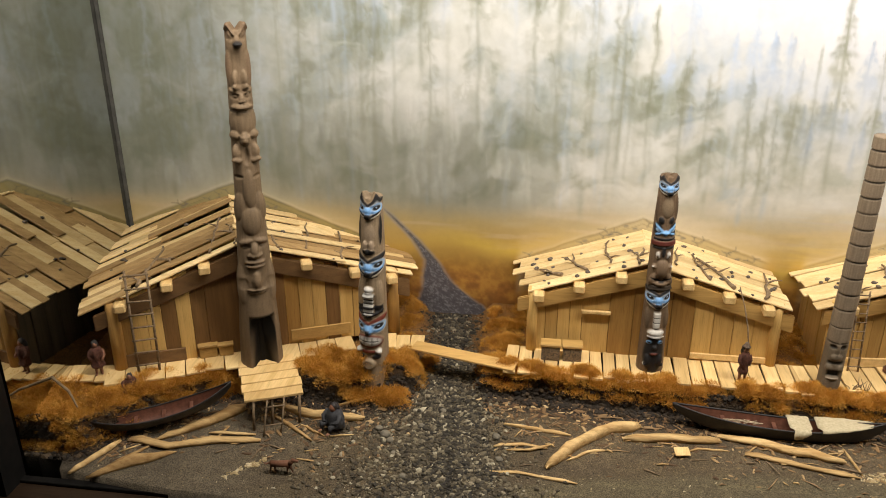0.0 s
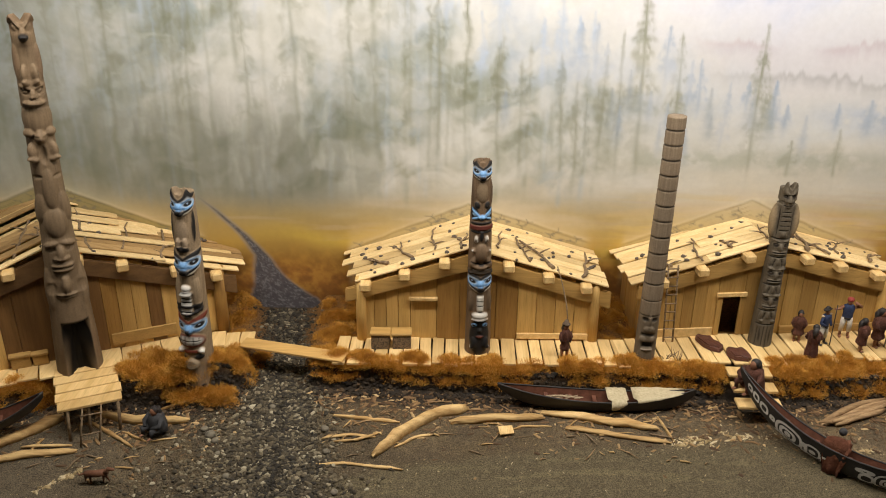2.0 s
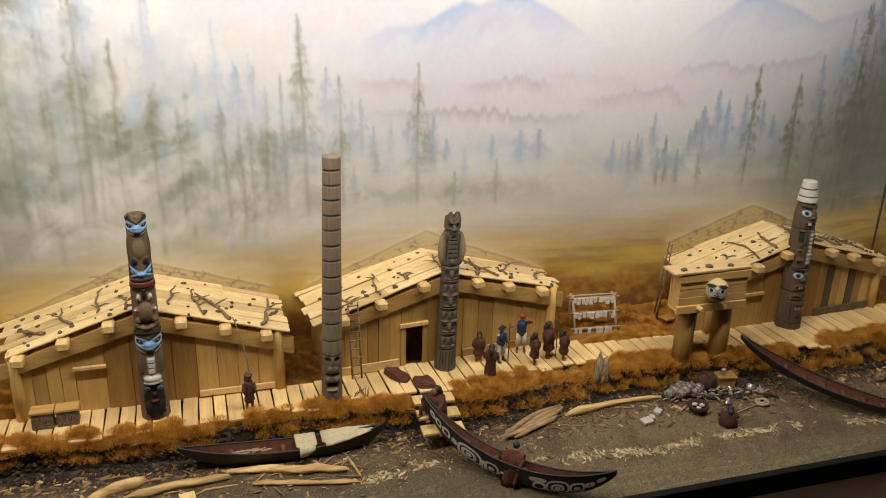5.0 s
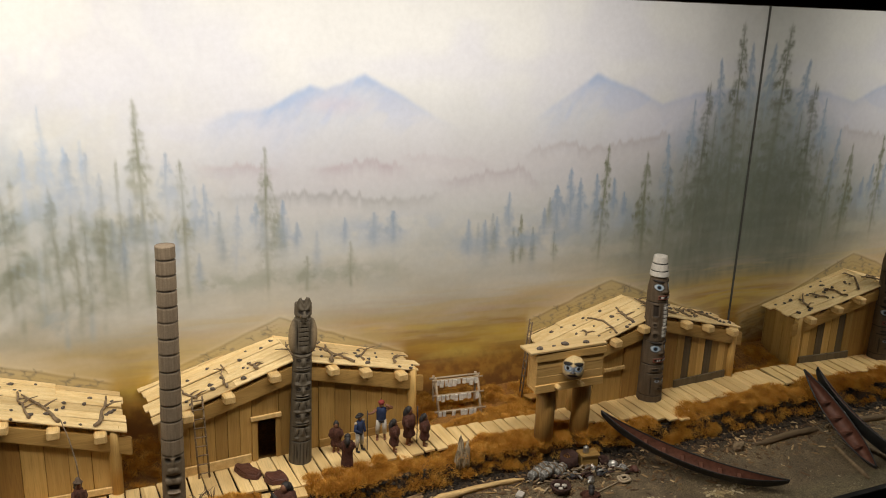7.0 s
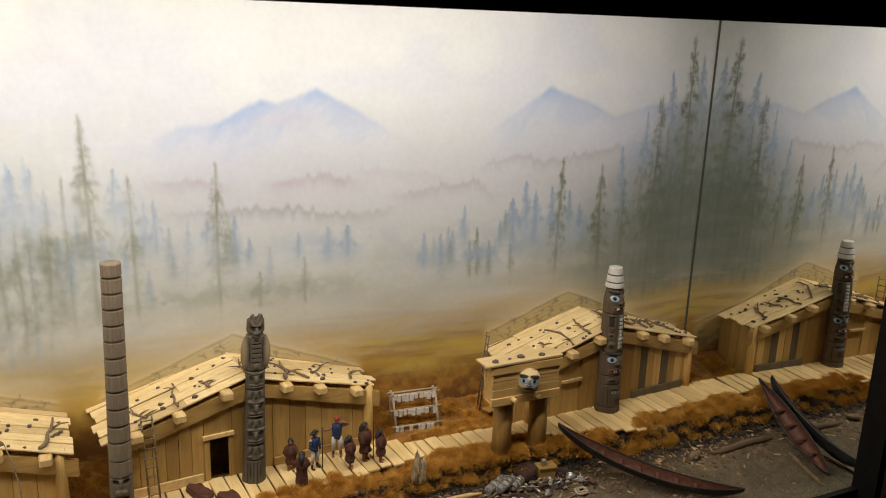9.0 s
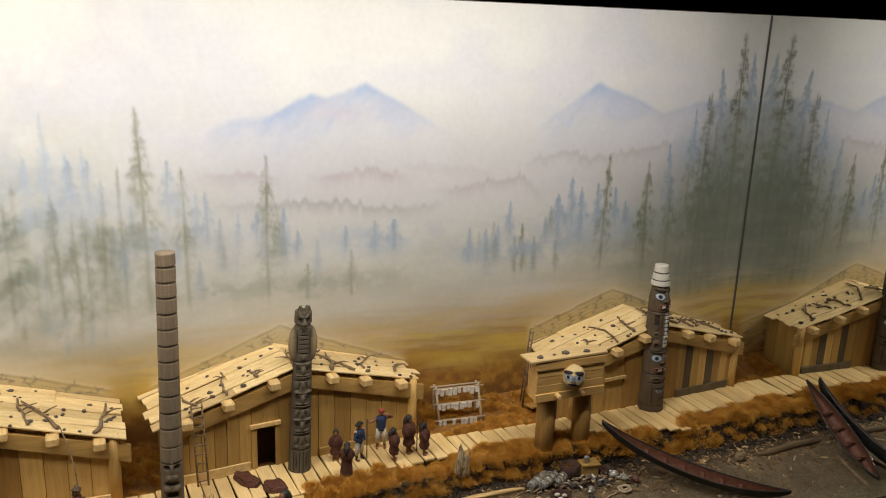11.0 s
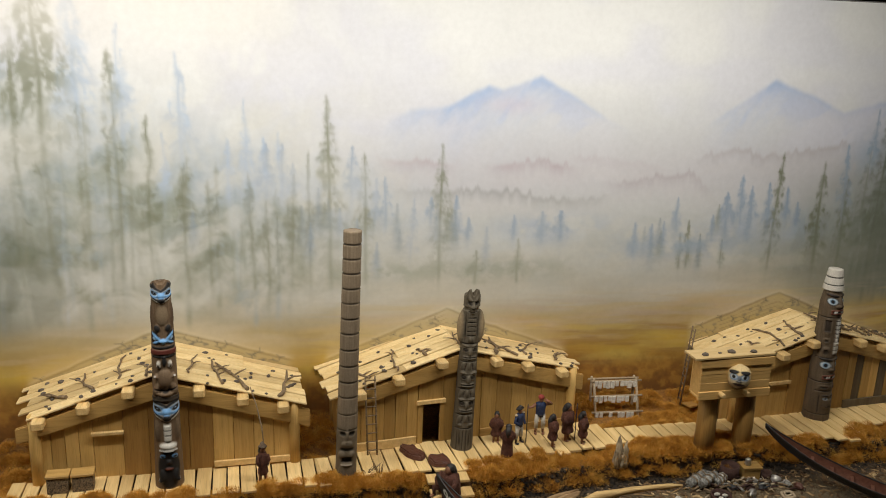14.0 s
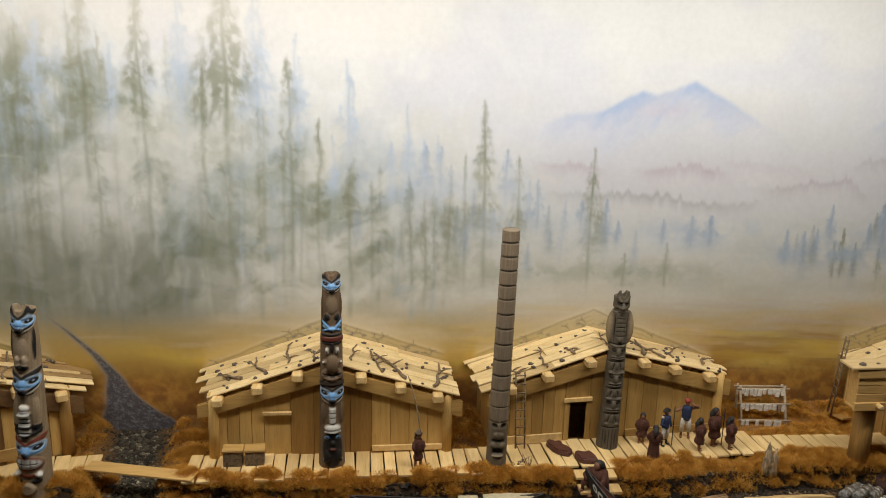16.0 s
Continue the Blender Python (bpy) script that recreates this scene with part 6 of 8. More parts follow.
p.bar(0.0305, 0.0024, 0.0012, None, 0, 0.009).bar(0.0305, 0.0009, -0.0014, INCISED, 0, 0.0075).ell(0.0195, 0.036, 0.0012, 0.0200, -0.0018, INCISED).bar(0.0150, 0.0008, -0.0014, INCISED)
p.build("totem_pole", "brown carved pole with white ringed hat")

# ---------------------------------------------------------------- boardwalk


def deck_board(parent, c, half, turn, mat=None):
    bm = bmesh.new()
    box(bm, (c[0], c[1], c[2] - 0.002), half, turn, 0.0007)
    return part("deck_plank", clip(bm, False, True, True), mat or WOOD_DECK, parent)


walk_way = thing("boardwalk", (0.2, 1.24, DECK), "pale plank boardwalk along the houses", "boardwalk", kind="structure")
rng = random.Random(7)


def run_of_planks(x0, x1, front, back, step=0.0232, skew=0.0):
    x = x0
    while x < x1:
        wdt = step * rng.uniform(0.85, 1.15)
        a, b = float(front(x)) + rng.uniform(-0.006, 0.004), float(back(x))
        deck_board(walk_way, (x + wdt / 2, (a + b) / 2, DECK + rng.uniform(-0.0012, 0.0010)), (wdt / 2 - 0.0012, (b - a) / 2, 0.0022), skew + rng.uniform(-1.7, 1.7))
        x += wdt


run_of_planks(0.0, 0.46, lambda x: 1.222, lambda x: 1.304)
run_of_planks(0.465, 0.98, lambda x: np.interp(x, (0.46, 0.62, 0.66, 0.72, 0.98), (1.232, 1.232, 1.224, 1.236, 1.262)), lambda x: np.interp(x, (0.46, 0.52, 0.94, 0.98), (1.30, 1.315, 1.35, 1.322)), skew=3)
END_EDGE = lambda x: np.interp(x, (0.98, 1.20, 1.30, 1.36, 1.40, 1.43, 1.46, 1.735), (1.266, 1.256, 1.236, 1.226, 1.200, 1.212, 1.252, 1.257))
run_of_planks(0.985, 1.735, END_EDGE, lambda x: np.interp(x, (0.98, 1.2, 1.25, 1.72), (1.322, 1.314, 1.325, 1.34)), skew=2)
m1 = Matrix.Translation((-0.44, 1.2235, 0)) @ Matrix.Rotation(radians(24.2), 4, "Z")
for k in range(5):
    deck_board(walk_way, (-0.722 + 0.0215 * k, 1.106 + 0.004 * k, DECK + rng.uniform(-0.0008, 0.0008)), (0.0102, 0.024, 0.002), 9 + 2 * k)
for k in range(1, 14):
    c = m1 @ Vector((-0.235 + 0.031 * k + 0.002, -0.022 + rng.uniform(-0.003, 0.003), DECK + rng.uniform(-0.0008, 0.0008)))
    deck_board(walk_way, c, (0.0148, 0.030 if k > 1 else 0.03, 0.002), 24.2 + rng.uniform(-2, 2))
for k in range(4):
    deck_board(walk_way, (-0.225 + 0.024 * k, 1.288 + 0.004 * rng.random(), DECK), (0.0115, 0.024, 0.002), 14 - 3 * k)

landing = thing("landing_platform", (-0.37, 1.15, DECK), "pale plank landing on thin stilts", "platform")
for k in range(5):
    s = (k + 0.5) / 5
    c = Vector((-0.393, 1.205, DECK)).lerp(Vector((-0.342, 1.098, DECK)), s)
    bm = bmesh.new()
    box(bm, c + Vector((0, 0, -0.001 - 0.001 * k)), (0.045 + 0.002 * (k % 2), 0.0112, 0.0022), 24 + rng.uniform(-1, 1), 0.0007)
    part("plank", bm, WOOD_PALE, landing)
for x, y in ((-0.375, 1.085), (-0.31, 1.112), (-0.35, 1.1), (-0.405, 1.14)):
    bm = bmesh.new()
    tube(bm, [(x, y, 0.858), (x + 0.002, y + 0.004, DECK - 0.004)], [0.0028, 0.0024], 6)
    part("stilt", bm, STICK, landing)

steps = thing("landing_steps", (0.665, 1.18, 0.90), "pale plank steps down to the beach", "steps")
for k, (y, z) in enumerate(((1.208, 0.917), (1.178, 0.908), (1.15, 0.897))):
    bm = bmesh.new()
    box(bm, (0.664, y, z), (0.034, 0.013, 0.0025), -2, 0.0008)
    part("tread", bm, WOOD_PALE, steps)

bridge = bmesh.new()
box(bridge, (-0.068, 1.252, 0.9225), (0.091, 0.0145, 0.0018), -14.5, 0.0006)
tagged(part("bridge_plank", bridge, WOOD_LONG), "single pale plank bridging the stream", "bridge")

# ---------------------------------------------------------------- canoes


def canoe(a, b, wide, high, inside, outside, label, lift=(0.012, 0.012), thwarts=4, marks=0, lean=0.0, sag=0.0, bow=0.0):
    """A dugout from tip a to tip b (keel line on the ground at the middle)."""
    a, b = Vector(a), Vector(b)
    ob = thing("canoe", (a + b) / 2, label, "canoe", "canoes on the beach")
    way = Vector((b.x - a.x, b.y - a.y, 0)).normalized()
    side = Vector((-way.y, way.x, 0))
    up = Vector((0, 0, 1))
    if lean:
        turn = Matrix.Rotation(radians(lean), 3, way)
        side, up = turn @ side, turn @ up
    n, k = 41, 13

    def skin(inset):
        pts = []
        for i in range(n):
            s = i / (n - 1)
            e = 2 * s - 1
            w = wide / 2 * max(1 - abs(e) ** 2.4, 0.0) + 0.0012
            c = a.lerp(b, s) - up * (sag * (1 - e * e)) + Vector((-way.y, way.x, 0)) * (bow * (1 - e * e))
            sheer = high + lift[0] * max(-e, 0) ** 3 + lift[1] * max(e, 0) ** 3
            keel = 0.9 * high * abs(e) ** 6
            for j in range(k):
                g = 2 * j / (k - 1) - 1
                ww, floor = max(w - inset, 0.0003), keel + inset * 1.3
                z = floor + (sheer - floor) * abs(g) ** 2.2
                pts.append(c - ob.location + side * (ww * math.copysign(abs(g) ** 0.75, g)) + up * (z - high))
        return np.array(pts)

    out, inn = skin(0.0), skin(0.0022)
    me = grid_mesh("hull", out, k, n)
    hull = link_mesh("hull", me, outside, ob)
    me = grid_mesh("lining", inn, k, n)
    link_mesh("lining", me, inside, ob)
    for g in (0, k - 1):
        bm = bmesh.new()
        tube(bm, [Vector((out[i * k + g] + inn[i * k + g]) / 2) + ob.location + up * 0.0004 for i in range(n)], [0.0015] * n, 6)
        part("gunwale", bm, outside, ob)
    for q in range(thwarts):
        i = int(n * (0.2 + 0.6 * (q + 0.5) / thwarts))
        p0, p1 = Vector(inn[i * k + 1]) + ob.location, Vector(inn[i * k + k - 2]) + ob.location
        bm = bmesh.new()
        box(bm, (p0 + p1) / 2 - up * 0.001, ((p1 - p0).length / 2, 0.003, 0.001), math.degrees(math.atan2((p1 - p0).y, (p1 - p0).x)), 0.0004)
        part("thwart", bm, inside, ob)
    if marks:
        def on_hull(s, g):
            """A place on the outer skin: s along it, g from keel (0) to gunwale (1), on the near side."""
            i, j = s * (n - 1), (marks * g + 1) / 2 * (k - 1)
            i0, j0 = min(int(i), n - 2), min(int(j), k - 2)
            fi, fj = i - i0, j - j0
            q = [Vector(out[(i0 + a) * k + j0 + b]) for a, b in ((0, 0), (1, 0), (0, 1), (1, 1))]
            return q[0] * (1 - fi) * (1 - fj) + q[1] * fi * (1 - fj) + q[2] * (1 - fi) * fj + q[3] * fi * fj + ob.location + side * (0.0007 * marks)

        for name, cs, cg, rs_, rg, hole in (("crest_oval", 0.075, 0.80, 0.016, 0.12, 0.45), ("crest_oval", 0.115, 0.78, 0.020, 0.14, 0.5), ("crest_oval", 0.165, 0.74, 0.026, 0.15, 0.55), ("crest_stroke", 0.215, 0.70, 0.016, 0.10, 0.2),
                                            ("crest_oval", 0.305, 0.62, 0.072, 0.30, 0.80), ("crest_eye", 0.300, 0.62, 0.044, 0.19, 0.62), ("crest_eye", 0.300, 0.62, 0.016, 0.09, 0.1), ("crest_oval", 0.262, 0.26, 0.030, 0.17, 0.5), ("crest_stroke", 0.385, 0.52, 0.018, 0.26, 0.35), ("crest_oval", 0.425, 0.60, 0.040, 0.24, 0.74), ("crest_stroke", 0.425, 0.60, 0.016, 0.08, 0.1), ("crest_stroke", 0.480, 0.50, 0.016, 0.20, 0.5),
                                            ("crest_stroke", 0.655, 0.82, 0.042, 0.07, 0.2), ("crest_oval", 0.665, 0.56, 0.034, 0.20, 0.62), ("crest_oval", 0.750, 0.58, 0.056, 0.30, 0.82), ("crest_eye", 0.750, 0.58, 0.032, 0.18, 0.60), ("crest_eye", 0.750, 0.58, 0.013, 0.08, 0.1), ("crest_oval", 0.838, 0.60, 0.036, 0.22, 0.68), ("crest_stroke", 0.838, 0.58, 0.014, 0.08, 0.1), ("crest_stroke", 0.893, 0.66, 0.022, 0.12, 0.25), ("crest_stroke", 0.940, 0.76, 0.020, 0.10, 0.15)):
            bm = bmesh.new()
            rim = []
            for q in range(22):
                a_ = 2 * math.pi * q / 22
                pw = lambda v: math.copysign(abs(v) ** 0.7, v)
                rim.append([bm.verts.new(on_hull(min(max(cs + f * rs_ * pw(math.cos(a_)), 0.01), 0.99), min(max(cg + f * rg * pw(math.sin(a_)), 0.05), 0.98))) for f in (1.0, hole)])
            for q in range(22):
                r0_, r1_ = rim[q], rim[(q + 1) % 22]
                bm.faces.new((r0_[0], r1_[0], r1_[1], r0_[1]))
            part(name, bm, CREST, hull, "white painted crest shape")
    return ob, way, side, up


CREST = mottled("white_crest_paint", [(0.3, (0.50, 0.49, 0.45)), (0.7, (0.66, 0.64, 0.59))], 200, 0.6)
RED_IN = mottled("red_stained_wood", [(0.3, (0.085, 0.029, 0.015)), (0.7, (0.17, 0.066, 0.038))], 120, 0.6)
HULL = mottled("black_canoe_paint", [(0.3, (0.010, 0.009, 0.009)), (0.7, (0.026, 0.022, 0.02))], 90, 0.5)
canoe((-0.610, 1.028, 0.891), (-0.417, 1.113, 0.922), 0.035, 0.020, RED_IN, HULL, "old dark red dugout canoe on the beach", (0.002, 0.006), 3, lean=6.0, sag=0.015)
canoe((0.264, 1.177, 0.909), (0.571, 1.172, 0.897), 0.036, 0.026, RED_IN, HULL, "dark canoe partly covered by pale mats", (0.002, 0.010), 5, sag=0.012)
canoe((0.636, 1.172, 0.945), (0.876, 0.974, 0.898), 0.027, 0.030, RED_IN, HULL, "black canoe with white painted crest designs", (0.004, 0.004), 4, -1, lean=-9.0, sag=0.030, bow=-0.022)
canoe((1.243, 1.213, 0.956), (1.502, 1.008, 0.880), 0.032, 0.019, RED_IN, HULL, "dark red canoe drawn up the bank", (0.006, 0.004), 6, lean=10.0, sag=0.020, bow=-0.012)
canoe((1.722, 1.204, 0.972), (1.694, 0.990, 0.878), 0.034, 0.020, RED_IN, HULL, "narrow dark red canoe beside the mirror", (0.006, 0.004), 4, lean=30.0, sag=0.012)

# ---------------------------------------------------------------- grass


def tufts(name, spots, label, length=0.0074, per=340, seed=1):
    """Teased dry fibres in soft cushions: each spot is (x, y, z, spread)."""
    rs = np.random.RandomState(seed)
    s = np.repeat(np.asarray(spots, float), per, 0)
    n = len(s)
    ang, rad = rs.rand(n) * 2 * math.pi, np.sqrt(rs.rand(n))
    dome = np.sqrt(np.maximum(1 - rad * rad, 0))
    out = np.stack([np.cos(ang) * rad, np.sin(ang) * rad, 0.40 + 0.8 * dome], 1) + rs.normal(0, 0.48, (n, 3))
    out /= np.linalg.norm(out, axis=1, keepdims=True)
    root = np.stack([s[:, 0] + 0.9 * rad * s[:, 3] * np.cos(ang), s[:, 1] + 0.9 * rad * s[:, 3] * np.sin(ang), s[:, 2] - 0.005 + dome * s[:, 3] * 0.80 * np.sqrt(rs.rand(n))], 1)
    ln = length * (0.30 + 0.75 * rs.rand(n))[:, None]
    across = np.cross(out, rs.normal(0, 1, (n, 3)))
    across /= np.linalg.norm(across, axis=1, keepdims=True) + 1e-9
    w = 0.00025 * (0.7 + 0.8 * rs.rand(n))[:, None]
    v = np.stack([root - across * w, root + across * w, root + out * ln], 1)
    v[..., 0] = np.clip(v[..., 0], XL + 0.001, XR - 0.001)
    v[..., 1] = np.minimum(v[..., 1], YB - 0.001)
    faces = np.arange(n)[:, None] * 3 + np.array([0, 1, 2])
    ob = link_mesh(name, poly_mesh(name, v.reshape(-1, 3), faces), GRASS)
    return tagged(ob, label, "grass", kind="stuff")


def grass_spots(area, count, seed, spread=0.0115, raised=0.0):
    rs = np.random.RandomState(seed)
    spots = []
    while len(spots) < count:
        x, y = area(rs)
        if 0.628 < x < 0.704 and y < 1.24:
            continue
        clump = float(cloud(np.array(x), np.array(y), 0.032, 48, 2))
        if clump < 0.18 + 0.20 * rs.rand():
            continue
        tuft = float(cloud(np.array(x), np.array(y), 0.013, 49, 2))
        if tuft < 0.20 + 0.16 * rs.rand():
            continue
        z = float(ground_height(np.array(x), np.array(y))) + 0.022 * (clump - 0.5) + 0.017 * (tuft - 0.5)
        spots.append((x, y, z + raised * (0.3 + 0.7 * (z > 0.895)), spread * (0.7 + 0.6 * rs.rand())))
    return spots


def strip(x0, x1, d0, d1, ymax=None):
    def area(rs):
        x = x0 + (x1 - x0) * rs.rand()
        lo = float(bank_line(x)) + d0
        hi = min(lo + d1, float(ymax(x)) if ymax else 9)
        return x, lo + max(hi - lo, 0.004) * rs.rand()
    return area


def field(x0, x1, y0, y1):
    return lambda rs: (x0 + (x1 - x0) * rs.rand(), y0 + (y1 - y0) * rs.rand())


edge1 = lambda x: np.interp(x, (-0.73, -0.62, -0.42), (1.10, 1.12, 1.185))
tufts("bank_grass", grass_spots(strip(XL, -0.425, -0.006, 0.14, edge1), 430, 1, 0.013, 0.008), "ochre dry grass on the bank beside the old canoe")
tufts("bank_grass", grass_spots(strip(-0.33, -0.125, 0.002, 0.075), 290, 2, 0.013, 0.010) + grass_spots(field(-0.262, -0.150, 1.160, 1.178), 70, 12, 0.015, 0.020), "ochre dry grass round the painted pole")
tufts("bank_grass", grass_spots(strip(-0.03, 0.625, 0.000, 0.024), 560, 3, 0.0125, 0.012), "ochre dry grass edging the boardwalk")
tufts("bank_grass", grass_spots(strip(0.70, 1.31, -0.003, 0.048, lambda x: END_EDGE(x) + 0.004), 600, 4, 0.0125, 0.010), "ochre dry grass edging the boardwalk")
tufts("bank_grass", grass_spots(strip(1.33, XR, -0.004, 0.056, lambda x: END_EDGE(x) + 0.006), 430, 5, 0.0125, 0.010), "ochre dry grass edging the boardwalk")
tufts("meadow_grass", grass_spots(field(0.945, 1.10, 1.325, 1.352), 70, 16) + grass_spots(field(0.945, 0.985, 1.34, 1.43), 60, 17) + grass_spots(field(0.985, 1.10, 1.395, 1.43), 100, 18) + grass_spots(field(1.095, 1.22, 1.325, 1.43), 190, 6), "rusty dry grass behind the boardwalk")
tufts("meadow_grass", grass_spots(field(0.44, 0.52, 1.30, 1.43), 110, 7), "rusty dry grass between the houses")
tufts("meadow_grass", grass_spots(field(-0.24, -0.165, 1.31, 1.43), 100, 8), "rusty dry grass by the stream")
tufts("meadow_grass", grass_spots(field(-0.04, 0.03, 1.25, 1.43), 130, 9), "rusty dry grass by the stream")
tufts("meadow_grass", grass_spots(field(1.655, XR, 1.335, 1.43), 70, 10), "rusty dry grass beside the mirror")

# ---------------------------------------------------------------- ladders
ladder((-0.564, 1.136, DECK), (-0.564, 1.141, 1.098), 0.032, 8, "rough dark twig ladder leaning on a house", side=(0.91, 0.41, 0), thick=1.35)
ladder((0.556, 1.296, DECK), (0.551, 1.302, 1.060), 0.016, 9, "narrow dark ladder leaning on a house", side=(1, 0.09, 0))
ladder((1.173, 1.386, 0.925), (1.182, 1.379, 1.083), 0.018, 10, "narrow dark ladder leaning on a side wall", side=(0.25, 0.97, 0))
ladder((-0.343, 1.078, 0.860), (-0.340, 1.098, 0.914), 0.026, 2, "short dark ladder at the landing", side=(0.91, 0.41, 0))

# ---------------------------------------------------------------- raised grave box on posts
box_house = thing("grave_box", (1.16, 1.225, 0.905), "raised plank grave box on two posts", "grave box")
for x in (1.136, 1.210):
    bm = bmesh.new()
    tube(bm, [(x, 1.232, 0.895), (x + 0.001, 1.232, 0.96), (x, 1.234, 1.0240)], [0.0172, 0.0168, 0.0162], 18)
    part("post", bm, WOOD_MID, box_house, "thick round brown post")
for k, (z0, z1) in enumerate(((1.0340, 1.0500), (1.0505, 1.0650), (1.0655, 1.0790))):
    bm = bmesh.new()
    box(bm, (1.167, 1.2108 + 0.0004 * (k % 2), (z0 + z1) / 2), (0.067, 0.0022, (z1 - z0) / 2), 0, 0.0006)
    part("front_board", bm, WOOD_LONG, box_house)
for name, z, hz, hx, y in (("lower_rail", 1.0275, 0.0075, 0.069, 1.209), ("upper_rail", 1.0855, 0.0070, 0.0705, 1.209)):
    bm = bmesh.new()
    box(bm, (1.167, y, z), (hx, 0.0026, hz), 0, 0.0008)
    part(name, bm, WOOD_LONG, box_house)
for x in (1.1045, 1.2320):
    bm = bmesh.new()
    box(bm, (x, 1.2262, 1.058), (0.0020, 0.0145, 0.0355), 0, 0.0006)
    part("side_board", bm, WOOD_LONG, box_house)
for name, y, z, hy, hz in (("back_board", 1.2400, 1.057, 0.0020, 0.034), ("floor_board", 1.2255, 1.0225, 0.0125, 0.0020)):
    bm = bmesh.new()
    box(bm, (1.167, y, z), (0.0660, hy, hz), 0, 0.0006)
    part(name, bm, WOOD_LONG, box_house)
bm = bmesh.new()
box(bm, (1.161, 1.2255, 1.0965), (0.077, 0.0195, 0.0022), 1, 0.0008)
part("lid", bm, WOOD_ROOF, box_house, "pale overhanging lid board")
for x in (1.1395, 1.1865):
    bm = bmesh.new()
    tube(bm, [(x, 1.215, 1.0300), (x, 1.198, 1.0300), (x, 1.194, 1.0300)], [0.0046, 0.0046, 0.0032], 10)
    part("peg", bm, WOOD_PALE, box_house, "short pale peg")
bm = bmesh.new()
box(bm, (1.148, 1.236, 0.999), (0.0095, 0.006, 0.030), 0, 0.001)
part("hanging_board", bm, WOOD_PALE, box_house, "pale upright board")
for k, (x, s) in enumerate(((1.108, 0.0052), (1.160, 0.006), (1.2, 0.005), (1.138, 0.0028))):
    bm = bmesh.new()
    blob(bm, (x, 1.217 + 0.004 * (k % 2), 1.0977 + s * 0.45), (s * 1.25, s, s * 0.65), 60 + k, 0.35, 2)
    tagged(part("lid_stone", bm, STONE), "grey stone on the grave box lid", "stone", "stones on the grave box")

mask = Pole((1.168, 1.202, 1.0425), (1.168, 1.202, 1.0835), (0.008, 0.0155, 0.0178, 0.0186, 0.0190, 0.0188, 0.0180, 0.0145, 0.004), (0.60, 0.455, 0.235), -33, 120, 96)
# lower face coloured brown, carrying the shade on the underside of the head
over(mask.C, (0.23, 0.15, 0.075), 0.92 * (1 - smooth(mask.h, 0.009, 0.015)))
over(mask.C, (0.33, 0.34, 0.33), 0.85 * np.exp(-(((mask.h - 0.0215) / 0.0055) ** 2)) * (1 - smooth(np.abs(mask.u), 0.0135, 0.018)))
mask.ell(0.0102, 0.0246, 0.0092, 0.0060, -0.0008, (0.15, 0.25, 0.40), -4).ell(0.0102, 0.0248, 0.0070, 0.0042, 0.0004, (0.46, 0.50, 0.52), -4).ell(0.0098, 0.0248, 0.0034, 0.0036, 0.0003, BLACKP)
mask.ell(0.0112, 0.0322, 0.0112, 0.0030, 0.0014, BLACKP, -10).ell(0, 0.0225, 0.0028, 0.0070, 0.0030, (0.15, 0.17, 0.20)).ell(0.0020, 0.0180, 0.0028, 0.0020, 0.0020, (0.12, 0.11, 0.10)).ell(0, 0.0120, 0.0105, 0.0027, 0.0012, (0.03, 0.016, 0.014))
tagged(mask.build("carved_mask", ""), "round cream carved head with blue eyes", "mask")

# ---------------------------------------------------------------- fish drying rack
rack = thing("drying_rack", (1.04, 1.39, 0.925), "pale pole rack hung with drying fish", "drying rack")
PALE_ROD = mottled("peeled_rod", [(0.3, (0.36, 0.27, 0.17)), (0.7, (0.52, 0.42, 0.29))], 260)
FISH = mottled("dried_fish", [(0.3, (0.50, 0.47, 0.42)), (0.7, (0.82, 0.79, 0.72))], 220, 0.7)
ux = Vector((0.99, -0.10, 0)).normalized()
r0 = Vector((0.992, 1.0, 0.0))
lean_y = lambda z: 1.378 + 0.32 * (z - 0.91)
for d in (0.004, 0.088):
    for back in (0.0, 0.016):
        bm = bmesh.new()
        tube(bm, [r0 + ux * d + Vector((0, lean_y(0.90) - 1 + back * 2, 0.90)), r0 + ux * d + Vector((0, lean_y(0.982) - 1 + back * 0.6, 0.982))], [0.0026, 0.0024], 7)
        part("upright", bm, PALE_ROD, rack)
for k, z in enumerate((0.977, 0.950, 0.921)):
    for back in (0.0, 0.012) if k == 0 else (0.0,):
        bm = bmesh.new()
        tube(bm, [r0 - ux * 0.004 + Vector((0, lean_y(z) - 1 + back - 0.002, z)), r0 + ux * 0.097 + Vector((0, lean_y(z) - 1 + back - 0.002, z + 0.001))], [0.0022, 0.0020], 7)
        bar = part("rod", bm, PALE_ROD, rack)
        bar = bar if back == 0.0 else front_bar
        front_bar = bar
    rr = random.Random(40 + k)
    for q in range(10):
        if rr.random() < 0.08:
            continue
        x = 0.007 + 0.0085 * q + rr.uniform(-0.0012, 0.0012)
        ln = rr.uniform(0.010, 0.0155)
        bm = bmesh.new()
        c = r0 + ux * x + Vector((0, lean_y(z) - 1.0036, z - ln / 2 + 0.001))
        box(bm, c, (rr.uniform(0.0032, 0.0041), 0.0012, ln / 2), -6 + rr.uniform(-15, 15), 0.0008, Matrix.Rotation(radians(rr.uniform(-8, 8)), 4, "Y"))
        part("dried_fish", bm, FISH, bar, "pale strip of drying fish")

# ---------------------------------------------------------------- little figures, each one plain piece

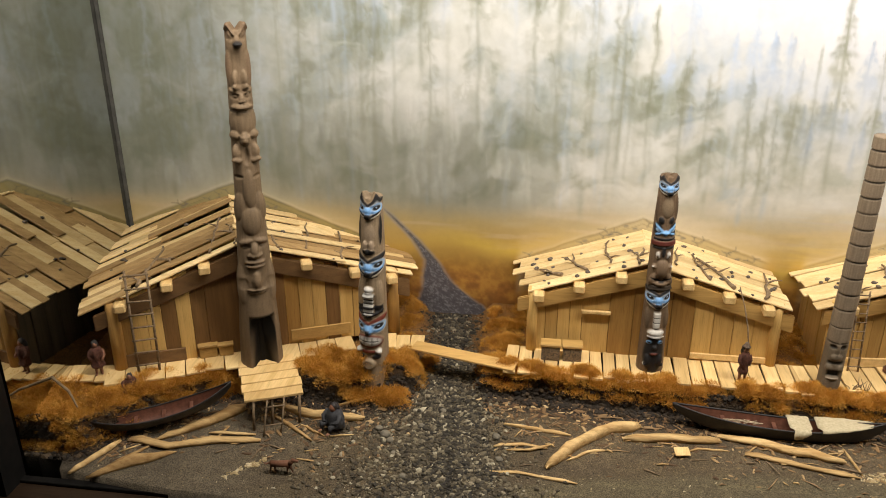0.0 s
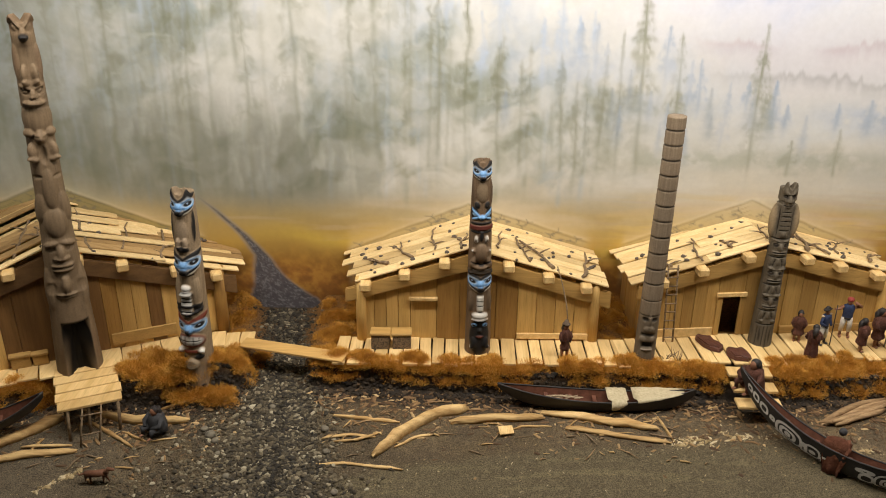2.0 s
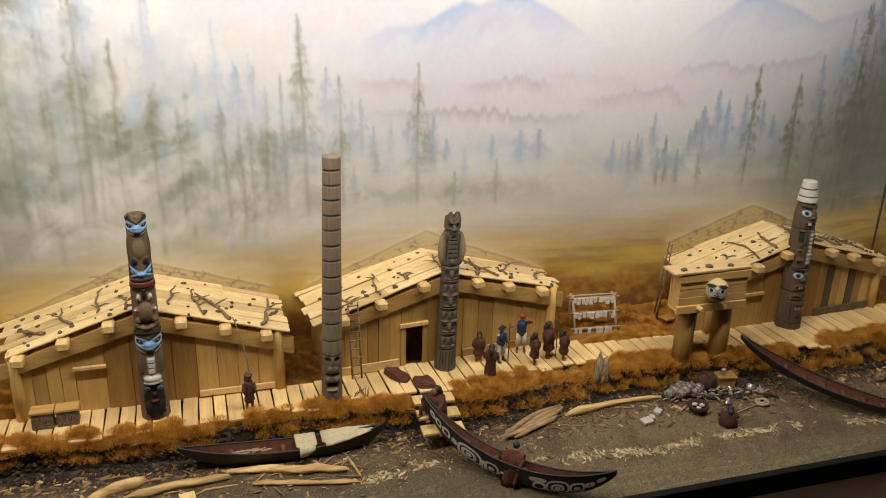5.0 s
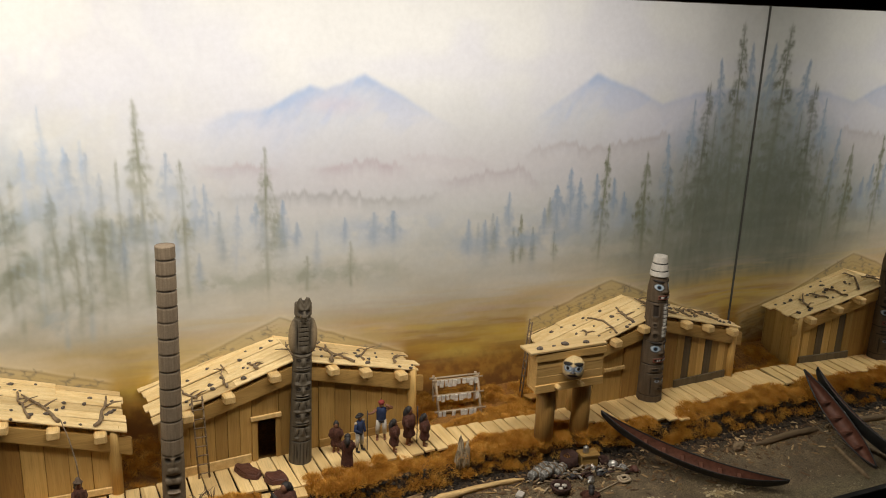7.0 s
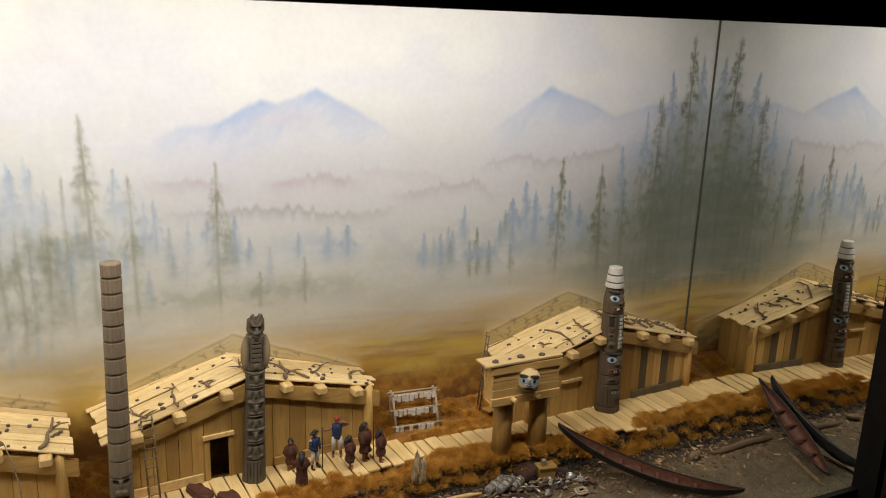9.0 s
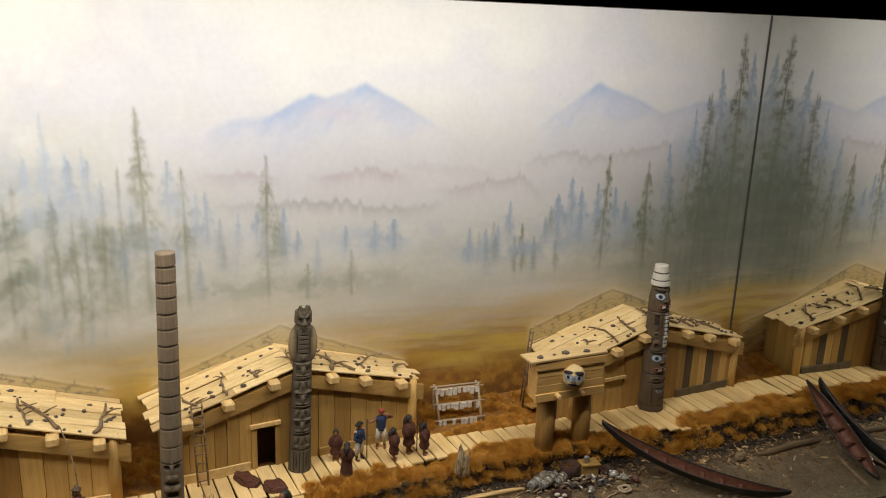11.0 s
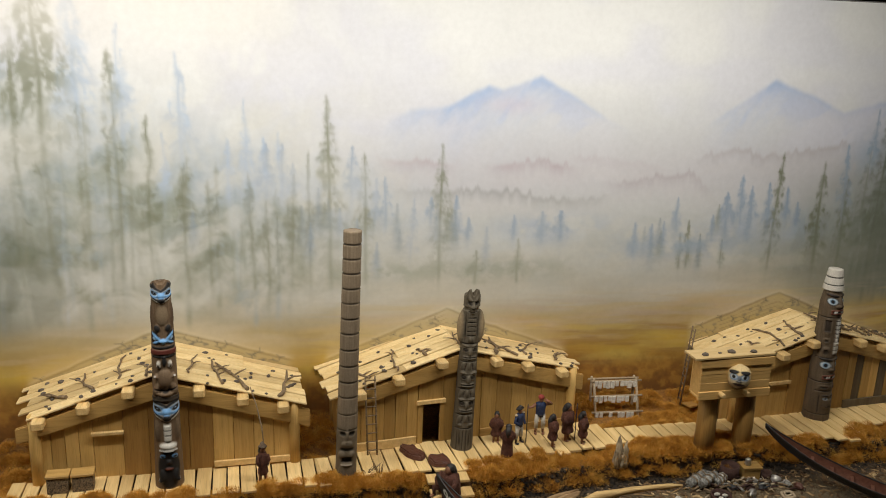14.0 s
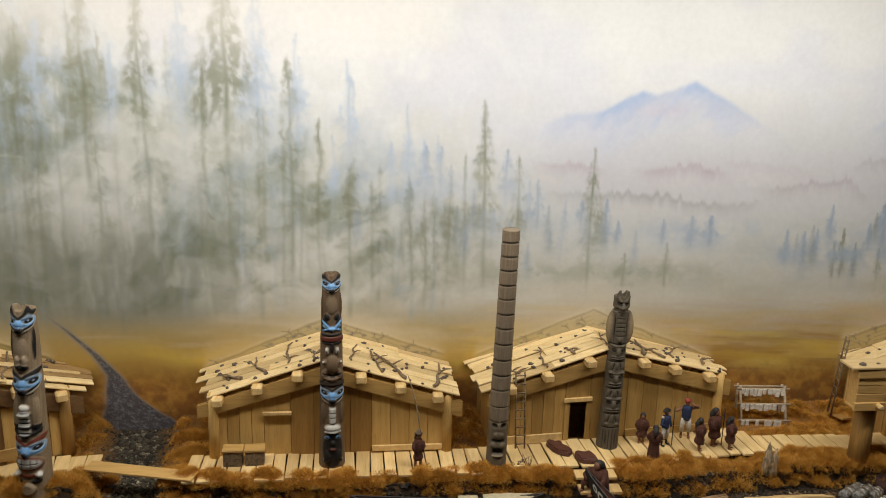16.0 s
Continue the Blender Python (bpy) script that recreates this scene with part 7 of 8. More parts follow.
SKIN = mottled("figure_skin", [(0.3, (0.20, 0.085, 0.045)), (0.7, (0.27, 0.12, 0.065))], 300, 0.6)
HAIR = mottled("figure_hair", [(0.3, (0.012, 0.010, 0.010)), (0.7, (0.03, 0.024, 0.022))], 400, 0.6)
HIDE = mottled("figure_hide_cloak", [(0.3, (0.050, 0.016, 0.010)), (0.7, (0.14, 0.050, 0.028))], 320, 0.85, 0.9, 0.002)
NAVY = mottled("figure_blue_cloth", [(0.3, (0.012, 0.02, 0.06)), (0.7, (0.03, 0.05, 0.12))], 300, 0.8)
CREAM = mottled("figure_white_cloth", [(0.3, (0.42, 0.39, 0.34)), (0.7, (0.58, 0.54, 0.47))], 300, 0.8)
SCARF = mottled("figure_red_cloth", [(0.3, (0.22, 0.03, 0.025)), (0.7, (0.36, 0.06, 0.045))], 300, 0.8)
BASKET_WEAVE = mottled("figure_woven_hat", [(0.3, (0.05, 0.032, 0.02)), (0.7, (0.16, 0.11, 0.07))], 300, 0.8)
SLATE = mottled("figure_dark_cloth", [(0.3, (0.022, 0.023, 0.026)), (0.7, (0.055, 0.056, 0.06))], 300, 0.8)


def lathe(bm, c, profile, mat, sides=16, squash=0.8, turn=0.0, folds=0.0):
    """A closed round body from (radius, height) pairs, flattened front to back."""
    rings = []
    ct, st = math.cos(radians(turn)), math.sin(radians(turn))
    for n, (r, z) in enumerate(profile):
        ring = []
        for k in range(sides):
            a = 2 * math.pi * k / sides
            rr = r * (1 + folds * math.sin(5 * a + n * 0.6))
            x, y = rr * math.cos(a), rr * math.sin(a) * squash
            ring.append(bm.verts.new((c[0] + x * ct - y * st, c[1] + x * st + y * ct, c[2] + z)))
        rings.append(ring)
    faces = [bm.faces.new(rings[0][::-1]), bm.faces.new(rings[-1])]
    for r, s in zip(rings, rings[1:]):
        faces += [bm.faces.new((r[k], r[(k + 1) % sides], s[(k + 1) % sides], s[k])) for k in range(sides)]
    for f in faces:
        f.material_index, f.smooth = mat, True


def rod(bm, pts, radii, mat, sides=8):
    before = len(bm.faces)
    tube(bm, pts, radii, sides)
    bm.faces.ensure_lookup_table()
    for f in bm.faces[before:]:
        f.material_index = mat


def ball(bm, c, radii, mat, turn=0.0):
    made = bmesh.ops.create_uvsphere(bm, u_segments=14, v_segments=9, radius=1.0, matrix=Matrix.Translation(c) @ Matrix.Rotation(radians(turn), 4, "Z") @ Matrix.Diagonal((*radii, 1)))
    for f in {f for v in made["verts"] for f in v.link_faces}:
        f.material_index, f.smooth = mat, True


def finish_figure(bm, name, label, mats, category="figurine", group="small figures in the village"):
    for v in bm.verts:
        v.co += Vector((1, 1, 1.2)) * (0.0007 * noise.noise(v.co * 330) + 0.0004 * noise.noise(v.co * 800))
    ob = part(name, bm, mats)
    return tagged(ob, label, category, group)


def cloaked(x, y, z, high, turn, label, legs=True, staff=False, hat=False, arm=0, robe=None, slim=1.0):
    """A standing figure in a hide cloak: hair, cloak, arms, legs."""
    bm = bmesh.new()
    u = high / 0.062
    c, s = math.cos(radians(turn)), math.sin(radians(turn))

    def p(a, b, h):
        return Vector((x + (a * c - b * s) * u, y + (a * s + b * c) * u, z + h * u))

    if legs:
        for d in (-1, 1):
            rod(bm, [p(0.0042 * d, 0, 0.001), p(0.0040 * d, 0.0, 0.010), p(0.0038 * d, 0, 0.021)], [0.0020 * u, 0.0025 * u, 0.0032 * u], 1)
            ball(bm, p(0.0044 * d, -0.0022, 0.0012), (0.0020 * u, 0.0042 * u, 0.0013 * u), 1, turn)
    low = 0.013 if legs else 0.0
    lathe(bm, (x, y, z), [(slim * r * u, h * u) for r, h in ((0.0080, low), (0.0106, low + 0.002), (0.0104, low + 0.006), (0.0086, 0.024), (0.0092, 0.030), (0.0112, 0.034), (0.0112, 0.040), (0.0108, 0.044), (0.0080, 0.0485), (0.0032, 0.051))], 0, 24, 0.82, turn, 0.13)
    for d in (-1, 1):
        reach = -0.010 if d == arm else -0.005
        rod(bm, [p(0.0092 * d * slim, 0, 0.045), p(0.0118 * d * slim, -0.002, 0.036), p(0.0082 * d * slim, reach, 0.030)], [0.0030 * u, 0.0028 * u, 0.0022 * u], 0 if d != arm else 1)
    ball(bm, p(0, -0.0004, 0.0555), (0.0043 * u, 0.0046 * u, 0.0056 * u), 1, turn)
    ball(bm, p(0, 0.0014, 0.0570), (0.0056 * u, 0.0054 * u, 0.0062 * u), 2, turn)
    rod(bm, [p(0, 0.0030, 0.058), p(0, 0.0056, 0.050), p(0, 0.0060, 0.040)], [0.0046 * u, 0.0054 * u, 0.0036 * u], 2)
    if staff:
        rod(bm, [p(0.010, -0.009, 0.0), p(0.0095, -0.009, 0.062)], [0.0008 * u, 0.0007 * u], 2, 6)
    if hat:
        lathe(bm, p(0, 0, 0.0595), [(0.0066 * u, 0), (0.0062 * u, 0.0010 * u), (0.0040 * u, 0.0022 * u), (0.0030 * u, 0.0062 * u), (0.0022 * u, 0.0068 * u)], 3, 16, 1.0)
    return finish_figure(bm, "figurine", label, [robe or HIDE, SKIN, HAIR, BASKET_WEAVE])


cloaked(-0.640, 1.118, DECK, 0.060, 30, "small cloaked figure with bare arms on the boardwalk", True, False, False, 1)
cloaked(0.375, 1.243, DECK, 0.064, 10, "small dark robed figure with brimmed hat", True, False, True, 0, None, 0.72)
cloaked(0.775, 1.306, DECK, 0.056, -20, "small brown cloaked figure with long dark hair", True)
cloaked(0.779, 1.253, DECK, 0.060, 160, "small brown robed figure seen with dark hair", False)
cloaked(0.868, 1.274, DECK, 0.060, 70, "small slim brown cloaked figure", True)
cloaked(0.901, 1.290, DECK, 0.070, 40, "small brown cloaked figure with a thin staff", True, True)
cloaked(0.924, 1.275, DECK, 0.060, 60, "small red-brown cloaked figure with dark hair", True)


def sailor(x, y, z, high, turn, label, salute, coat):
    """A standing figure in blue jacket and white trousers."""
    bm = bmesh.new()
    u = high / 0.075
    c, s = math.cos(radians(turn)), math.sin(radians(turn))

    def p(a, b, h):
        return Vector((x + (a * c - b * s) * u, y + (a * s + b * c) * u, z + h * u))

    for d in (-1, 1):
        rod(bm, [p(0.0068 * d, 0, 0.002), p(0.0062 * d, 0, 0.013)], [0.0022 * u, 0.0026 * u], 1 if salute else 2)
        rod(bm, [p(0.0064 * d, 0, 0.011), p(0.0060 * d, -0.001, 0.024), p(0.0040 * d, 0, 0.038)], [0.0036 * u, 0.0042 * u, 0.0052 * u], 3)
        ball(bm, p(0.0070 * d, -0.003, 0.0016), (0.0024 * u, 0.0052 * u, 0.0017 * u), 1 if salute else 2, turn)
    lathe(bm, (x, y, z), [(0.0078 * u, 0.034 * u), (0.0084 * u, 0.038 * u), (0.0086 * u, 0.048 * u), (0.0098 * u, 0.056 * u), (0.0085 * u, 0.0605 * u), (0.0034 * u, 0.063 * u)], 0, 18, 0.7, turn)
    lathe(bm, (x, y, z), [(0.0086 * u, 0.0365 * u), (0.0089 * u, 0.0375 * u), (0.0086 * u, 0.0390 * u)], 2, 18, 0.7, turn)
    if salute:
        rod(bm, [p(0.0095, 0, 0.058), p(0.0185, -0.002, 0.0605), p(0.0065, -0.006, 0.069)], [0.0030 * u, 0.0027 * u, 0.0020 * u], 1)
        rod(bm, [p(-0.0095, 0, 0.058), p(-0.0150, -0.003, 0.053), p(-0.0235, -0.007, 0.0535)], [0.0030 * u, 0.0026 * u, 0.0020 * u], 1)
    else:
        for d in (-1, 1):
            rod(bm, [p(0.0095 * d, 0, 0.058), p(0.0125 * d, 0, 0.046), p(0.0060 * d, -0.009, 0.042)], [0.0030 * u, 0.0027 * u, 0.0020 * u], 0)
            ball(bm, p(0.0100 * d, 0, 0.0605), (0.0034 * u, 0.0030 * u, 0.0014 * u), 4, turn)
        rod(bm, [p(0.010, -0.011, 0.0), p(0.0105, -0.010, 0.082)], [0.0010 * u, 0.0008 * u], 2, 6)
    ball(bm, p(0, -0.0004, 0.0675), (0.0042 * u, 0.0045 * u, 0.0054 * u), 1, turn)
    if salute:
        ball(bm, p(0, 0.0004, 0.0712), (0.0058 * u, 0.0060 * u, 0.0046 * u), 4, turn)
        ball(bm, p(0.004, 0.0052, 0.0695), (0.0026 * u, 0.0024 * u, 0.0026 * u), 4, turn)
    else:
        ball(bm, p(0, 0, 0.0722), (0.0110 * u, 0.0052 * u, 0.0028 * u), 2, turn)
        ball(bm, p(0, 0, 0.0740), (0.0060 * u, 0.0042 * u, 0.0042 * u), 2, turn)
    return finish_figure(bm, "figurine", label, [coat, SKIN, HAIR, CREAM, SCARF if salute else PALE_ROD])


sailor(0.861, 1.322, DECK, 0.074, -12, "small sailor figure in blue shirt and red headscarf", True, NAVY)
sailor(0.813, 1.296, DECK, 0.068, 30, "small officer figure in dark blue coat and hat", False, NAVY)


def crouched(x, y, z, size, turn, label, cloth, head=0):
    """A seated or kneeling figure wrapped in a cloak."""
    bm = bmesh.new()
    u = size
    c, s = math.cos(radians(turn)), math.sin(radians(turn))

    def p(a, b, h):
        return Vector((x + (a * c - b * s) * u, y + (a * s + b * c) * u, z + h * u))

    lathe(bm, (x, y, z), [(0.30 * u, 0.0), (0.42 * u, 0.06 * u), (0.40 * u, 0.3 * u), (0.34 * u, 0.52 * u), (0.30 * u, 0.68 * u), (0.12 * u, 0.76 * u)], 0, 18, 0.85, turn, 0.08)
    for d in (-1, 1):
        rod(bm, [p(0.30 * d, -0.05, 0.62), p(0.40 * d, -0.22, 0.42), p(0.16 * d, -0.42, 0.34)], [0.11 * u, 0.10 * u, 0.07 * u], 0)
        rod(bm, [p(0.20 * d, -0.15, 0.20), p(0.24 * d, -0.50, 0.26), p(0.22 * d, -0.52, 0.02)], [0.14 * u, 0.11 * u, 0.07 * u], 0)
        ball(bm, p(0.22 * d, -0.60, 0.03), (0.06 * u, 0.12 * u, 0.035 * u), 1, turn)
    ball(bm, p(0, -0.08, 0.86), (0.13 * u, 0.14 * u, 0.17 * u), 1, turn)
    ball(bm, p(0, -0.02, 0.90), (0.155 * u, 0.16 * u, 0.17 * u), 2, turn)
    rod(bm, [p(0, 0.06, 0.92), p(0, 0.15, 0.72), p(0, 0.13, 0.55)], [0.13 * u, 0.13 * u, 0.08 * u], 2)
    return finish_figure(bm, "figurine", label, [cloth, SKIN, HAIR])


crouched(-0.250, 1.106, 0.868, 0.040, -30, "small dark cloaked figure sitting on driftwood", SLATE)
crouched(0.660, 1.176, 0.911, 0.047, -60, "small brown figure crouching at the canoe prow", HIDE)
crouched(1.152, 1.094, 0.860, 0.036, 150, "small red-brown cloaked figure kneeling on the beach", HIDE)
crouched(-0.578, 1.100, 0.906, 0.030, 20, "small brown figure sitting in the bank grass", HIDE)


def draped(x, y):
    """A figure slumped under a crumpled hide that hangs over the side of the painted canoe."""
    bm = bmesh.new()
    along, out = Vector((0.77, -0.64, 0)), Vector((-0.64, -0.77, 0))
    fall = ((-0.010, 0.8930), (-0.004, 0.9050), (0.004, 0.9090), (0.012, 0.9055), (0.0175, 0.8960), (0.0200, 0.8850), (0.0215, 0.8760), (0.0240, 0.8680), (0.0255, 0.8590))
    rows = []
    for n, (o, z) in enumerate(fall):
        k = n / (len(fall) - 1)
        row = []
        for q in range(19):
            g = 2 * q / 18 - 1
            half = 0.0125 + 0.0050 * math.sin(3.1 * k + 0.4)
            fold = 0.0012 * math.sin(5 * g + 2.5 * k) + 0.0024 * noise.noise(Vector((g * 3, k * 4, 0.3)))
            ragged = 0.0060 * noise.noise(Vector((g * 1.7, 7.0, 0))) * k * k
            p = Vector((x, y, z + ragged)) + along * (half * g * (1 + 0.12 * noise.noise(Vector((k * 6, g, 1))))) + out * (o + fold * (0.4 + k)) - Vector((0, 0, 0.006 * g * g * (1 - k)))
            row.append(bm.verts.new(p))
        rows.append(row)
    for a, b in zip(rows, rows[1:]):
        for q in range(18):
            bm.faces.new((a[q], b[q], b[q + 1], a[q + 1])).smooth = True
    solid = bmesh.ops.solidify(bm, geom=bm.faces[:], thickness=0.0016)
    ball(bm, Vector((x, y, 0.9135)) - out * 0.006, (0.0056, 0.0056, 0.0062), 2)
    rod(bm, [Vector((x, y, 0.906)) + along * 0.010, Vector((x, y, 0.899)) + along * 0.016 + out * 0.010, Vector((x, y, 0.888)) + along * 0.013 + out * 0.021], [0.0034, 0.0030, 0.0022], 0)
    return finish_figure(bm, "figurine", "small figure under a rust-brown hide on the canoe", [mottled("rust_hide", [(0.3, (0.12, 0.038, 0.018)), (0.7, (0.26, 0.095, 0.048))], 160, 0.85, 0.9, 0.002), SKIN, SLATE])


draped(0.7475, 1.0535)

bm = bmesh.new()
dx, dy, dz = -0.302, 1.000, 0.857
rod(bm, [(dx - 0.016, dy, dz + 0.013), (dx, dy, dz + 0.0135), (dx + 0.012, dy + 0.001, dz + 0.0150)], [0.0046, 0.0050, 0.0048], 0, 10)
rod(bm, [(dx + 0.012, dy, dz + 0.015), (dx + 0.018, dy, dz + 0.021)], [0.0040, 0.0030], 0)
rod(bm, [(dx + 0.016, dy, dz + 0.0215), (dx + 0.026, dy, dz + 0.0205)], [0.0033, 0.0016], 0)
rod(bm, [(dx - 0.016, dy, dz + 0.014), (dx - 0.023, dy, dz + 0.011), (dx - 0.027, dy, dz + 0.013)], [0.0020, 0.0014, 0.0008], 0, 6)
for lx, fx in ((-0.014, -0.018), (-0.011, -0.009), (0.010, 0.008), (0.012, 0.017)):
    rod(bm, [(dx + lx, dy, dz + 0.012), (dx + (lx + fx) / 2, dy, dz + 0.006), (dx + fx, dy, dz)], [0.0028, 0.0016, 0.0012], 0, 6)
finish_figure(bm, "animal_figurine", "small rust-brown four-legged model figure on the beach", [mottled("rust_brown_paint", [(0.3, (0.12, 0.045, 0.022)), (0.7, (0.20, 0.085, 0.042))], 200, 0.7)])

# ---------------------------------------------------------------- boxes, slabs and goods
CARVED = mottled("carved_dark_box", [(0.40, (0.05, 0.036, 0.024)), (0.5, (0.26, 0.18, 0.10)), (0.62, (0.045, 0.033, 0.022))], 330, 0.6, 0.8, 0.002, 2.0)
for k, x in enumerate((0.0745, 0.1095)):
    chest = thing("carved_chest", (x, 1.272, DECK), "dark carved chest with pale wooden lid", "chest", "carved chests by the door")
    bm = bmesh.new()
    box(bm, (x, 1.272, DECK + 0.0125), (0.0150, 0.0105, 0.0125), 2 * k, 0.0008)
    part("body", bm, CARVED, chest)
    bm = bmesh.new()
    box(bm, (x, 1.272, DECK + 0.0272), (0.0168, 0.0118, 0.0022), 2 * k, 0.0008)
    part("lid", bm, WOOD_BEAM, chest, "pale flat lid")
for k, (x, y, hx, hz) in enumerate(((-0.489, 1.199, 0.0145, 0.010), (-0.463, 1.210, 0.0115, 0.009))):
    crate = thing("wooden_chest", (x, y, DECK), "plain brown wooden chest on the boardwalk", "chest", "plain chests by the house")
    bm = bmesh.new()
    box(bm, (x, y, DECK + hz), (hx, 0.010, hz), 24, 0.0008)
    part("body", bm, WOOD_BEAM, crate)
    bm = bmesh.new()
    box(bm, (x, y - 0.001, DECK + 2 * hz + 0.0022), (hx + 0.0016, 0.0115, 0.0022), 24, 0.0008)
    part("lid", bm, WOOD_BEAM, crate)
MEAT = mottled("dark_red_slab", [(0.3, (0.065, 0.022, 0.014)), (0.7, (0.13, 0.05, 0.032))], 140, 0.5, 0.6, 0.002)
for pts, label in ((((0.606, 1.314), (0.628, 1.306), (0.643, 1.270), (0.634, 1.260), (0.615, 1.268), (0.602, 1.300)), "dark red-brown slab lying on the boardwalk"), (((0.646, 1.272), (0.672, 1.270), (0.680, 1.240), (0.672, 1.232), (0.649, 1.236), (0.641, 1.252)), "smaller dark red-brown slab on the boardwalk")):
    bm = bmesh.new()
    lo = [bm.verts.new((a, b, DECK + 0.0005)) for a, b in pts]
    cx, cy = sum(a for a, b in pts) / 6, sum(b for a, b in pts) / 6
    hi = [bm.verts.new((cx + (a - cx) * 0.9, cy + (b - cy) * 0.9, DECK + 0.0085 + 0.001 * (k % 3))) for k, (a, b) in enumerate(pts)]
    bm.faces.new(lo), bm.faces.new(hi)
    for k in range(6):
        bm.faces.new((lo[k], lo[(k + 1) % 6], hi[(k + 1) % 6], hi[k]))
    bmesh.ops.recalc_face_normals(bm, faces=bm.faces)
    bmesh.ops.bevel(bm, geom=bm.edges[:], offset=0.0018, segments=2, affect="EDGES")
    bmesh.ops.subdivide_edges(bm, edges=bm.edges[:], cuts=2, use_grid_fill=True)
    for v in bm.verts:
        if v.co.z > DECK + 0.002:
            v.co += Vector((0.5, 0.5, 1)) * (0.0022 * noise.noise(v.co * 110) + 0.0010 * noise.noise(v.co * 330))
    tagged(part("hide_slab", bm, MEAT), label, "slab", "dark slabs by the doorway")

bm = bmesh.new()
for k, (a, b, h, r) in enumerate(((0.0, 0.0, 0.052, 0.0075), (0.011, -0.003, 0.038, 0.0066), (-0.007, -0.004, 0.028, 0.0056), (0.005, -0.006, 0.024, 0.005))):
    tube(bm, [(0.971 + a, 1.226 + b, 0.905 + h * q) for q in (-0.17, 0.1, 0.3, 0.5, 0.65, 0.8, 0.9, 1.0)], [r * q for q in (1.0, 0.96, 0.9, 0.82, 0.7, 0.5, 0.34, 0.1)], 10)
for v in bm.verts:
    v.co += Vector((1, 1, 0.6)) * (0.0042 * noise.noise(v.co * 160) + 0.0022 * noise.noise(v.co * 420))
tagged(part("weathered_stump", bm, mottled("grey_weathered_wood", [(0.3, (0.16, 0.115, 0.065)), (0.7, (0.56, 0.45, 0.29))], 420, 0.9, 0.4, 0.0008, 4.0, (1, 1, 0.15))), "pointed grey weathered stump in the grass", "stump")

PEWTER = mottled("grey_bundle_cloth", [(0.35, (0.06, 0.058, 0.05)), (0.55, (0.30, 0.295, 0.27)), (0.7, (0.66, 0.65, 0.61))], 210, 0.5, 0.9, 0.002)
for k, (a, b, r) in enumerate((((1.085, 1.180), (1.128, 1.203), 0.0085), ((1.100, 1.168), (1.140, 1.190), 0.0080), ((1.132, 1.176), (1.158, 1.190), 0.0085))):
    z = float(ground_height(np.array(a[0]), np.array(a[1]))) + r * 0.9 + (0.006 if k == 1 else 0)
    bundle = thing("goods_bundle", (a[0], a[1], z - r), "rolled grey bundle tied with cord", "bundle", "trade goods on the beach")
    pa, pb = Vector((*a, z)), Vector((*b, z + 0.003))
    bm = bmesh.new()
    tube(bm, [pa.lerp(pb, s) for s in (0, 0.04, 0.25, 0.5, 0.75, 0.96, 1)], [r * v for v in (0.78, 0.92, 1.0, 0.97, 1.0, 0.92, 0.78)], 12)
    for v in bm.verts:
        v.co += Vector((1, 1, 1)) * (0.0016 * noise.noise(v.co * 190))
    roll = part("roll", bm, PEWTER, bundle)
    for s in (0.25, 0.55, 0.8):
        bm = bmesh.new()
        tube(bm, [pa.lerp(pb, s - 0.03), pa.lerp(pb, s + 0.03)], [r * 1.07, r * 1.07], 12)
        part("cord", bm, STICK, roll)


def basin(x, y, r, mat, fill, label, name="bowl", high=0.8):
    z = float(ground_height(np.array(x), np.array(y)))
    ob = thing(name, (x, y, z), label, name, "trade goods on the beach")
    bm = bmesh.new()
    prof = [(0.55, 0.0), (0.85, 0.25), (1.0, 0.62), (0.97, high), (0.88, high), (0.84, 0.6), (0.7, 0.3), (0.02, 0.22)]
    lathe(bm, (x, y, z), [(r * a, r * b) for a, b in prof], 0, 20, 1.0)
    part("shell", bm, mat, ob)
    if fill:
        bm = bmesh.new()
        for q in range(5):
            blob(bm, (x + r * 0.4 * math.cos(q * 2.1), y + r * 0.4 * math.sin(q * 2.1), z + r * (high - 0.2)), (r * 0.3, r * 0.24, r * 0.18), q, 0.3, 1)
        part("contents", bm, fill, ob)
    return ob


BASKET = mottled("dark_basket", [(0.3, (0.035, 0.016, 0.012)), (0.7, (0.09, 0.04, 0.028))], 320, 0.8, 0.8, 0.002)
basin(1.120, 1.137, 0.018, BASKET, CREAM, "dark basket holding white pieces", "basket")
basin(1.171, 1.196, 0.0165, BASKET, None, "tall dark brown basket", "basket", 1.6)
basin(1.236, 1.184, 0.010, BASKET, None, "small dark round clay pot", "pot", 1.4)
TIN = mottled("dull_tin", [(0.3, (0.35, 0.34, 0.32)), (0.7, (0.6, 0.58, 0.54))], 200, 0.35, 0.2, 0.001, metal=0.8)
basin(1.203, 1.172, 0.008, TIN, None, "small tin pot with bright rim", "pot", 1.2)
basin(1.250, 1.175, 0.010, TIN, None, "shallow dull tin bowl", "bowl", 0.7)
YELLOW = wood("yellow_crate_wood", (0.50, 0.33, 0.10), (0.36, 0.21, 0.06), "x")
gz = float(ground_height(np.array(1.205), np.array(1.19)))
crate = thing("crate", (1.207, 1.192, gz), "yellow wooden crate with lid", "crate", "trade goods on the beach")
bm = bmesh.new()
box(bm, (1.207, 1.192, gz + 0.011), (0.0165, 0.011, 0.011), -8, 0.001)
part("body", bm, YELLOW, crate)
bm = bmesh.new()
box(bm, (1.208, 1.1915, gz + 0.0238), (0.0180, 0.0125, 0.0018), -8, 0.0007)
part("lid", bm, YELLOW, crate)
basin_on = bmesh.new()
